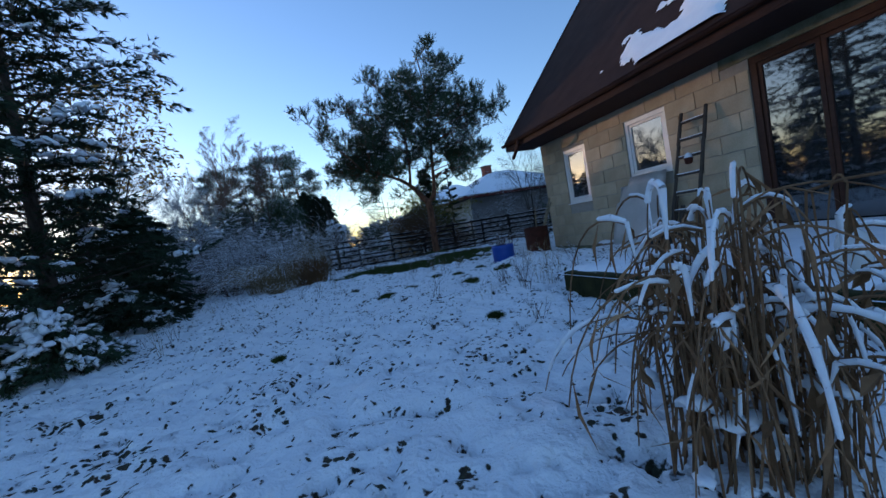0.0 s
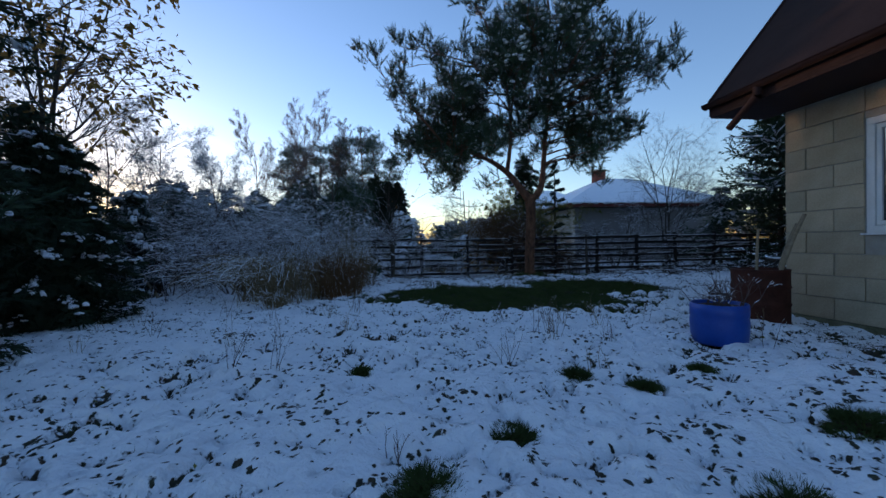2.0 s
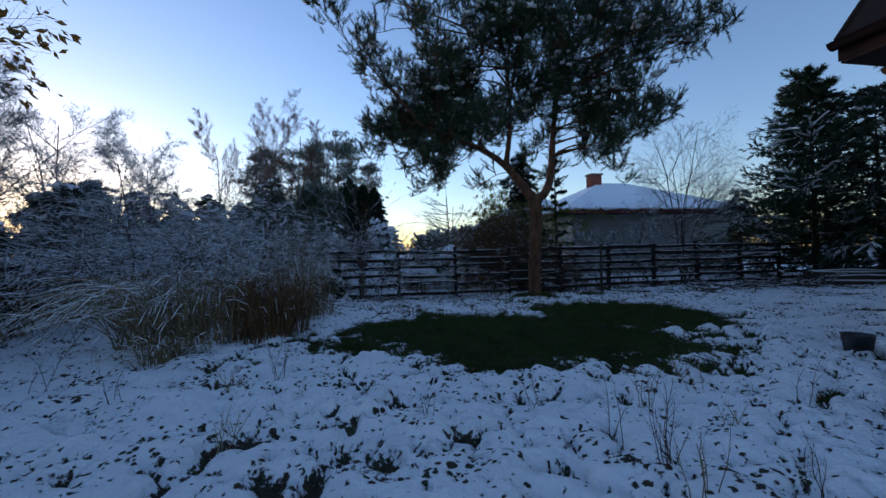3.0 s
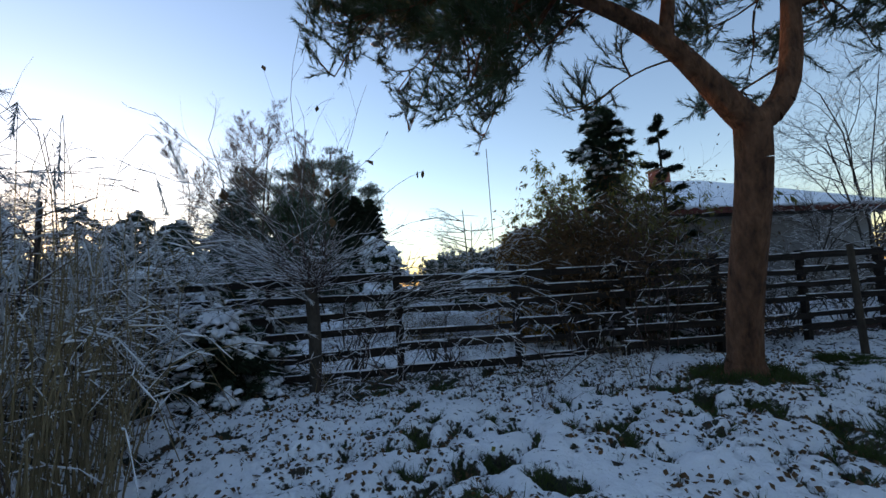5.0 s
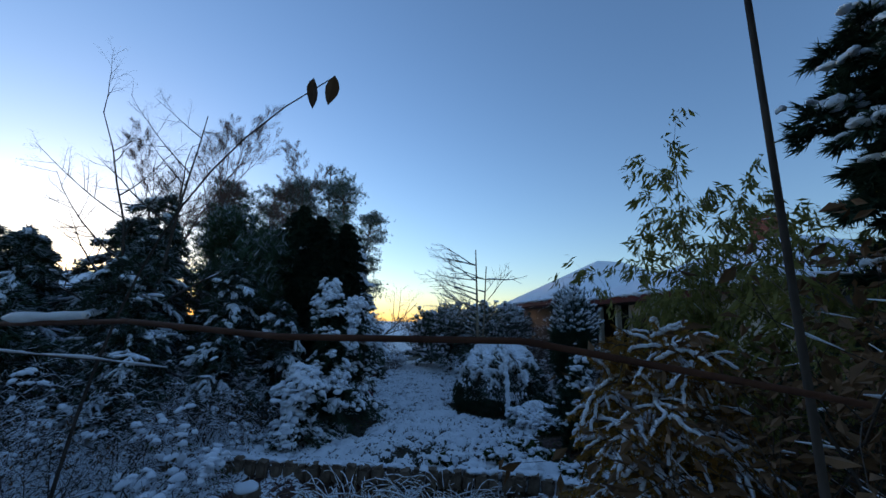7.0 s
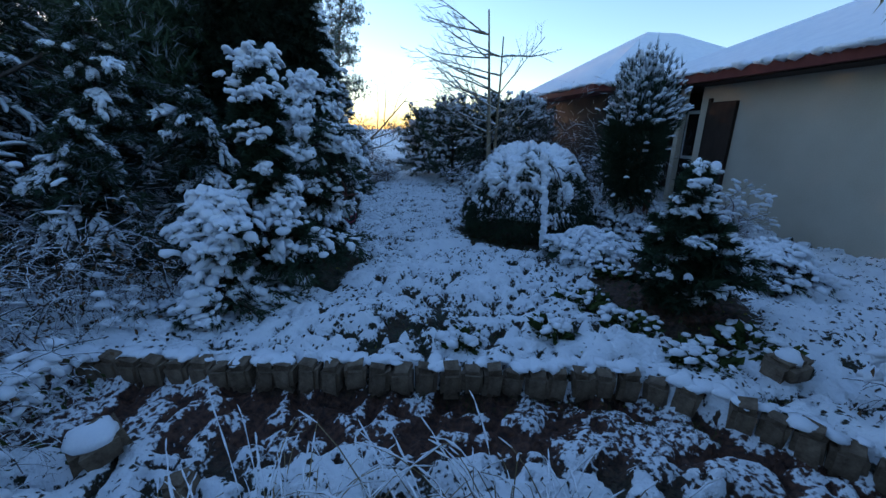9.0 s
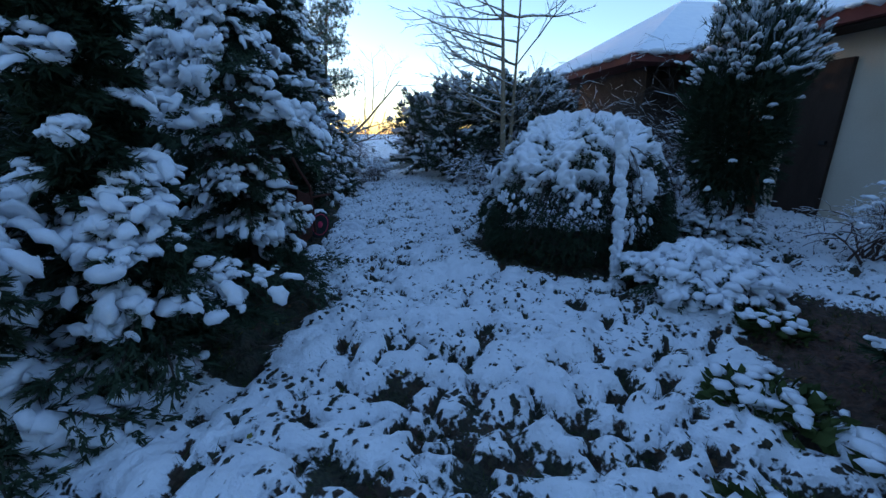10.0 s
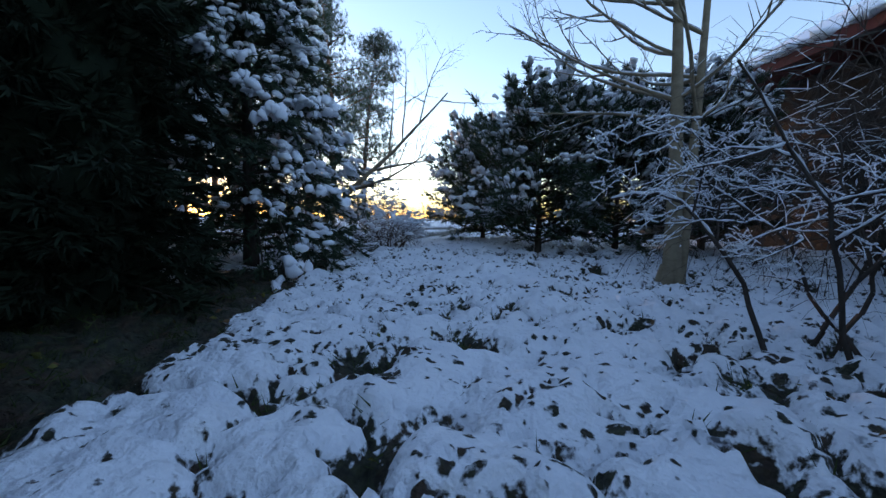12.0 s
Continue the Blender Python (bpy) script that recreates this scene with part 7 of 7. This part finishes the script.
def wall_clutter():
    """The red crate, the dark pot and a stone slab that stand by the ladder's foot."""
    cr = thing("red_crate", house_local(3.42, -0.72, 0.16), H_RZ - 8, "small red-brown clay trough half under snow", "trough")
    bm = box(0, 0, 0, 0.36, 0.18, 0.17, 0.012)
    part("body", bm, BRICKRED, cr)
    part("rim", box(-0.012, -0.012, 0.14, 0.372, 0.192, 0.172, 0.006), BRICKRED, cr)
    pot = thing("dark_bucket", house_local(3.98, -0.85, 0.14), H_RZ, "dark grey rubber bucket by the ladder", "bucket")
    part("body", lathe([(0.11, 0), (0.12, 0.01), (0.15, 0.24), (0.156, 0.25), (0.145, 0.25), (0.11, 0.04), (0.01, 0.03)], 28), BLACKRUBBER, pot)
    rng = np.random.default_rng(19)
    st = thing("snowed_slab", house_local(1.9, -0.3, 0.14), H_RZ, "broken block lying against the plinth under snow", "stone")
    part("block", box(0, 0, -0.06, 0.42, 0.22, 0.06, 0.02), STONE, st)
    stuff("snow", mesh_from("snow", *pads(rng, np.array([[0.12, 0.1, 0.06], [0.28, 0.12, 0.06], [0.2, 0.06, 0.06]]), np.array([[1.0, 0, 0]] * 3), 0.14, 0.09), SNOW, True), st)


wall_clutter()
barrel_planter()
rusty_barrel()
ladder()
leaning_sheet()
bottle()


# ---- cobbles, rocks and the wheelbarrow ----
def rock_mesh(rng, sx, sy, sz, seed_rough=0.2):
    bm = bmesh.new()
    bmesh.ops.create_cube(bm, size=1.0)
    bmesh.ops.bevel(bm, geom=bm.edges[:], offset=0.17, segments=2, affect="EDGES")
    for v in bm.verts:
        v.co = Vector((v.co.x * sx, v.co.y * sy, v.co.z * sz)) * (1 + rng.uniform(-seed_rough, seed_rough))
    me = bpy.data.meshes.new("stone")
    bm.to_mesh(me)
    bm.free()
    me.materials.append(STONE)
    return me


def cobble_edging():
    rng = random.Random(90)
    kerb = thing("cobble_edging", (-4.0, 18.3, 0), 0, "row of rough granite cobbles edging the snowy bed", "edging", kind="structure")
    alike = [rock_mesh(rng, rng.uniform(0.12, 0.15), rng.uniform(0.11, 0.14), rng.uniform(0.17, 0.21)) for _ in range(14)]
    x = -6.6
    while x < 0.0:
        w = rng.uniform(0.12, 0.16)
        y = float(kerb_y(x))
        slope = math.degrees(math.atan2(float(kerb_y(x + 0.1)) - y, 0.1))
        if rng.random() > 0.05:
            ob = put("stone", rng.choice(alike), kerb)
            ob.location = (x + 4.0, y - 18.3 - 0.02 + rng.uniform(-0.015, 0.015), -0.05 + rng.uniform(-0.012, 0.015))
            ob.rotation_euler = (rng.uniform(-0.12, 0.12), rng.uniform(-0.08, 0.08), radians(slope) + rng.uniform(-0.15, 0.15))
        x += w * math.cos(radians(slope))
    nr = np.random.default_rng(91)
    xs = nr.uniform(-6.6, -0.4, 170)
    pts = np.stack([xs, kerb_y(xs) + nr.uniform(-0.01, 0.1, 170), np.full(170, 0.045)], 1) - [-4.0, 18.3, 0]
    stuff("snow", mesh_from("snow", *lumps(nr, pts, 0.05, 0.35, 0.2), SNOW, True), kerb, "snow spilling over the stones")


def rocks():
    rng = random.Random(95)
    for x, y, s in ((-5.25, 17.45, 0.22), (-4.72, 17.4, 0.13), (-1.55, 18.75, 0.2), (-2.6, 17.5, 0.1), (-3.4, 17.3, 0.09), (-1.2, 18.2, 0.16)):
        th = tagged(new("field_stone", rock_mesh(rng, s, s * 0.9, s * 0.8, 0.18)), "mossy field stone with a snow cap", "stone", "field stones")
        z = float(terrain(x, y))
        th.matrix_basis = pose(x, y, z + s * 0.28, 8, -10, rng.uniform(0, 180))
        nr = np.random.default_rng(int(s * 1000))
        stuff("snow", mesh_from("snow", *lumps(nr, np.array([[0, 0, s * 0.34], [s * 0.2, 0.02, s * 0.3]]), s * 0.34, 0.4, 0.15), SNOW, True), th, "snow cap")


def wheelbarrow():
    th = thing("wheelbarrow", (-6.1, 21.72, float(terrain(-6.1, 21.72))), -15, "rusty wheelbarrow tipped up on its nose, red wheel", "wheelbarrow")
    # the tray stands upright with its open side to the hedge
    bm = bmesh.new()
    prof = [(-0.2, -0.02, 0.0), (0.2, -0.02, 0.0), (0.25, 0.0, 0.62), (-0.25, 0.0, 0.62)]
    back = [(-0.15, 0.2, 0.07), (0.15, 0.2, 0.07), (0.18, 0.24, 0.5), (-0.18, 0.24, 0.5)]
    a = [bm.verts.new(p) for p in prof]
    b = [bm.verts.new(p) for p in back]
    for i in range(4):
        bm.faces.new((a[i], a[(i + 1) % 4], b[(i + 1) % 4], b[i]))
    bm.faces.new(b)
    bmesh.ops.recalc_face_normals(bm, faces=bm.faces)
    bmesh.ops.solidify(bm, geom=bm.faces[:], thickness=0.01)
    bmesh.ops.bevel(bm, geom=bm.edges[:], offset=0.006, segments=1, affect="EDGES")
    part("tray", bm, RUST, th, "rusty pressed-steel tray")
    v, f = tubes([(-0.25, 0.0, 0.635, 0.016, 0.0, 0.0, 0.65, 0.02), (0.0, 0.0, 0.65, 0.02, 0.25, 0.0, 0.635, 0.016)], 6)
    stuff("snow", mesh_from("snow", v, f, SNOW, True), th, "snow along the tray's edge")
    for s in (-1, 1):
        v, f = tubes([(0.13 * s, 0.26, 0.1, 0.017, 0.2 * s, 0.2, 0.62, 0.017), (0.2 * s, 0.2, 0.62, 0.017, 0.23 * s, 0.04, 0.84, 0.013), (0.23 * s, 0.04, 0.84, 0.016, 0.23 * s, -0.01, 0.94, 0.016)], 10)
        put("handle", mesh_from("handle", v, f, RUST, True), th)
        v, f = tubes([(0.18 * s, 0.24, 0.5, 0.014, 0.2 * s, 0.48, 0.5, 0.014)], 8)
        put("leg", mesh_from("leg", v, f, RUST, True), th)
    wh = put("wheel", None, th)
    wh.location = (0.0, 0.4, 0.15)
    wh.rotation_euler = (0, radians(90), 0)
    tyre = [(0.122, -0.03), (0.14, -0.035), (0.155, -0.02), (0.158, 0.0), (0.155, 0.02), (0.14, 0.035), (0.122, 0.03)]
    part("tyre", lathe(tyre, 32), BLACKRUBBER, wh)
    part("rim", lathe([(0.005, -0.045), (0.03, -0.045), (0.04, -0.025), (0.09, -0.022), (0.124, -0.033), (0.124, 0.033), (0.09, 0.022), (0.04, 0.025), (0.03, 0.045), (0.005, 0.045)], 32), CERISE, wh, "red plastic rim")
    nr = np.random.default_rng(7)
    pts = np.array([[0.0, 0.4 + 0.16 * math.sin(q), 0.15 + 0.16 * math.cos(q)] for q in np.linspace(-0.8, 0.8, 12)])
    stuff("tyre_snow", mesh_from("tyre_snow", *lumps(nr, pts, 0.03, 0.5, 0.15), SNOW, True), th)
    th.scale = (0.62, 1.05, 1.0)


def log_pile():
    """Poles stacked beside the fence."""
    rng = random.Random(33)
    th = thing("log_pile", (7.2, 16.0, 0.0), -6, "low stack of dark poles topped with snow", "log pile")
    for k in range(16):
        row = k // 6
        y, z = (k % 6) * 0.11 - 0.3 + row * 0.05, 0.06 + row * 0.1
        L, r = rng.uniform(1.5, 2.3), rng.uniform(0.035, 0.055)
        x = rng.uniform(-1.2, -0.9)
        dz = rng.uniform(-0.03, 0.04)
        v, f = tubes([(x, y, z, r, x + L * 0.5, y + rng.uniform(-0.04, 0.04), z + dz, r), (x + L * 0.5, y, z + dz, r, x + L, y, z, r * 0.8)], 8)
        log = put("log", mesh_from("log", v, f, DARKBARK, True), th)
        if row == 2 or k % 6 == 0:
            v, f = tubes([(x + 0.1, y, z + r, 0.02, x + L * 0.5, y, z + dz + r, 0.026), (x + L * 0.5, y, z + dz + r, 0.026, x + L - 0.1, y, z + r, 0.015)], 6)
            stuff("snow", mesh_from("snow", v, f, SNOW, True), log)


def bucket():
    th = thing("zinc_bucket", (2.38, 9.5, float(terrain(2.38, 9.5)) - 0.02), 0, "grey metal bucket standing in the snow", "bucket")
    part("body", lathe([(0.075, 0.0), (0.085, 0.01), (0.115, 0.2), (0.121, 0.207), (0.112, 0.202), (0.08, 0.02), (0.01, 0.015)], 28), ZINC, th)
    v, f = tubes([(0.118 * math.cos(a), 0.03 * math.sin(a) - 0.02, 0.195 - 0.1 * math.sin(a), 0.005, 0.118 * math.cos(a + 0.35), 0.03 * math.sin(a + 0.35) - 0.02, 0.195 - 0.1 * math.sin(a + 0.35), 0.005) for a in np.linspace(0, 2.79, 9)], 6)
    put("handle", mesh_from("handle", v, f, ZINC, True), th)


def brush_line():
    """Cut twigs and dead stalks left along the fence's foot."""
    rng = np.random.default_rng(35)
    for i, (x, y) in enumerate(((3.1, 14.2), (4.0, 14.7), (4.9, 14.6), (5.6, 15.1), (2.4, 13.6))):
        th = thing("brush_heap", (x, y, float(terrain(x, y))), 40 * i, "low heap of cut twigs half under snow", "brushwood", "heaps by the fence")
        segs = []
        for k in range(26):
            p = np.array([*rng.normal(0, 0.28, 2), rng.uniform(0.0, 0.12)])
            s2, t2 = grow(rng, p, (rng.normal(0, 1), rng.normal(0, 0.5), rng.normal(0, 0.12)), rng.uniform(0.3, 0.8), 0.012, 1, kids=3, spread=0.4, wander=0.1, steps=4)
            segs += s2
        v, f = tubes(segs, 4)
        stuff("twig", mesh_from("twig", v, f, DARKBARK, True), th)
        v, f = tubes(snow_on(segs, rng, 0.35, 0.9, 0.005, 0.014), 4)
        stuff("snow", mesh_from("snow", v, f, SNOW, True), th)


def leafy_plant(at, r, n, seed):
    rng = np.random.default_rng(seed)
    th = thing("leafy_plant", (*at, float(terrain(*at)) - 0.02), 0, "low evergreen plant with dark green leaves in the snow", "plant", "leafy plants by the cobbles")
    a, q = rng.uniform(0, 6.283, n), r * rng.random(n) ** 0.6
    p = np.stack([q * np.cos(a), q * np.sin(a), 0.01 + 0.06 * rng.random(n) * (1 - q / r)], 1)
    d = np.stack([np.cos(a), np.sin(a), rng.uniform(0.1, 0.9, n)], 1)
    stuff("leaf", mesh_from("leaf", *leaves(rng, p, 0.075, d, 0.0, 0.6), GRASS), th)
    k = rng.random(n) < 0.12
    stuff("snow", mesh_from("snow", *lumps(rng, p[k] * [1.1, 1.1, 1] + [0, 0, 0.05], 0.035, 0.5, 0.2, True), SNOW, True), th, "snow caught on the leaves")


for i, (x, y, r) in enumerate(((-2.65, 19.65, 0.22), (-2.35, 19.25, 0.2), (-2.0, 18.85, 0.2), (-2.95, 19.0, 0.14), (-2.25, 20.35, 0.16), (-1.55, 19.1, 0.22), (-3.6, 18.7, 0.12))):
    leafy_plant((x, y), r, int(900 * r), 600 + i)

cobble_edging()
rocks()
wheelbarrow()
log_pile()
bucket()
brush_line()


# ---- small growth in the snow ----
def scatter(rng, n, x0, x1, y0, y1, least=0.44, most=9.0):
    p = np.stack([rng.uniform(x0, x1, n), rng.uniform(y0, y1, n)], 1)
    b = bare_and_shaded(p[:, 0], p[:, 1])
    return p[(b > least) & (b < most)]


def on_ground(p, lift=0.0):
    b = bare_and_shaded(p[:, 0], p[:, 1])
    z = terrain(p[:, 0], p[:, 1]) - 0.03 * np.clip((b - 0.4) / 0.15, 0, 1)
    return np.concatenate([p, (z + lift)[:, None]], 1)


def grass_tufts():
    rng = np.random.default_rng(310)
    p = np.concatenate([scatter(rng, 26000, -6.0, 3.0, 0.2, 14.2, 0.47), scatter(rng, 14000, -7.2, -1.0, 18.2, 27.0, 0.47), scatter(rng, 9000, -3.2, 1.9, 8.2, 12.8, 0.6)])
    q = on_ground(p)
    t = np.concatenate([q, rng.normal(0, 0.45, (len(q), 3)) + [0, 0, 0.7]], 1)
    v, f = tufts(rng, t, 5, 0.055, 0.0022, 0.7, 0.01, 0.012)
    tagged(new("grass_tufts", mesh_from("grass_tufts", v, f, GRASS)), "short winter grass poking through the snow", "grass", kind="stuff")


def lush_grass():
    """The long green grass that the pine's crown keeps clear of snow."""
    rng = np.random.default_rng(312)
    p = scatter(rng, 60000, -3.2, 2.0, 8.2, 13.3, 0.57)
    q = on_ground(p)
    t = np.concatenate([q, rng.normal(0, 0.4, (len(q), 3)) + [0, 0, 0.9]], 1)
    v, f = tufts(rng, t, 4, 0.075, 0.0028, 0.6, 0.01, 0.012)
    tagged(new("long_grass", mesh_from("long_grass", v, f, GRASS)), "long dark green grass free of snow under the pine", "grass", kind="stuff")


def fallen_leaves():
    rng = np.random.default_rng(311)
    for nm, mt, n, lab in (("fallen_leaves", DEADLEAF, 2200, "brown fallen leaves on the snow"), ("ground_leaves", LEAFY, 1300, "green weed leaves poking through the snow")):
        p = np.concatenate([scatter(rng, n, -6.0, 2.8, 0.2, 14.2, 0.41), scatter(rng, int(n * 0.8), -7.0, -1.0, 18.3, 27.0, 0.41)])
        if mt is DEADLEAF:
            w = np.stack([rng.uniform(-4.6, 2.0, 9000), rng.uniform(10.8, 14.4, 9000)], 1)
            p = np.concatenate([p, w[vnoise(w[:, 0] * 2, w[:, 1] * 2, 50) > 0.35]])
        q = on_ground(p, 0.008)
        d = rng.normal(0, 1, (len(q), 3)) * [1, 1, 0.25] + [0, 0, 0.15]
        v, f = leaves(rng, q, 0.03, d, 0.0, 0.75)
        tagged(new(nm, mesh_from(nm, v, f, mt)), lab, "leaves", kind="stuff")


def dry_weed(at, height, seed, n=5):
    rng = np.random.default_rng(seed)
    at = (*at, float(terrain(*at)))
    th = thing("dry_weed", at, rng.uniform(0, 360), "thin dry weed stalks standing in the snow", "weed", "dry weeds on the lawn")
    segs = []
    for k in range(n):
        s, t = grow(rng, (rng.normal(0, 0.03), rng.normal(0, 0.03), -0.02), (rng.normal(0, 0.22), rng.normal(0, 0.22), 1), height * rng.uniform(0.6, 1.1), 0.0028, 1, kids=5, spread=0.35, wander=0.1, shrink=0.3, first=0.35)
        segs += s
    v, f = tubes(segs, 3)
    stuff("stalk", mesh_from("stalk", v, f, STRAW if seed % 2 else TWIGBARK), th)
    v, f = tubes(snow_on(segs, rng, 0.5, 1.2, 0.003, 0.008), 4)
    stuff("snow", mesh_from("snow", v, f, SNOW, True), th)


def dark_tussock(at, r, seed):
    rng = np.random.default_rng(seed)
    at = (*at, float(terrain(*at)) - 0.02)
    th = thing("grass_tussock", at, 0, "dark grass tussock standing clear of the snow", "grass", "tussocks on the lawn")
    n = int(300 + 2000 * r)
    a, q = rng.uniform(0, 6.283, n), r * rng.random(n) ** 0.5
    q = q * (1 + 0.3 * np.sin(3 * a + seed))
    t = np.stack([q * np.cos(a), q * np.sin(a), 0.035 * np.clip(1 - (q / r) ** 2, 0, 1), np.cos(a) * 0.9, np.sin(a) * 0.9, np.full(n, 0.55)], 1)
    stuff("blade", mesh_from("blade", *tufts(rng, t, 4, 0.05, 0.003, 0.8, 0.01), GRASS), th)
    part("sod", lathe([(r * 0.9, -0.03), (r * 0.75, 0.005), (r * 0.5, 0.02), (0.01, 0.025)], 18), SOIL, th)
    s = rng.uniform(0, 6.283, 14)
    stuff("snow", mesh_from("snow", *lumps(rng, np.stack([np.cos(s) * r * 0.9, np.sin(s) * r * 0.9, rng.uniform(-0.01, 0.01, 14)], 1), 0.03, 0.5, 0.15), SNOW, True), th)


grass_tufts()
lush_grass()
fallen_leaves()
wr = random.Random(77)
for i in range(46):
    dry_weed((wr.uniform(-4.6, 2.2), wr.uniform(2.4, 8.5)), wr.uniform(0.12, 0.38), 400 + i, wr.randint(2, 6))
for i in range(16):
    dry_weed((wr.uniform(1.0, 2.4), wr.uniform(2.2, 5.2)), wr.uniform(0.25, 0.5), 460 + i, 7)
for i in range(14):
    dry_weed((wr.uniform(-4.4, -0.6), wr.uniform(12.2, 13.6)), wr.uniform(0.2, 0.5), 480 + i, 5)
for i, (x, y, r) in enumerate(((0.9, 13.85, 0.35), (-0.26, 5.1, 0.13), (0.09, 5.95, 0.1), (0.46, 5.82, 0.08), (0.86, 6.14, 0.07), (-1.31, 5.8, 0.07), (1.25, 5.4, 0.17), (-0.53, 4.69, 0.14), (0.66, 4.85, 0.13), (-1.0, 2.28, 0.06), (0.79, 2.5, 0.06))):
    dark_tussock((x, y), r, 500 + i)
lay_blocks()
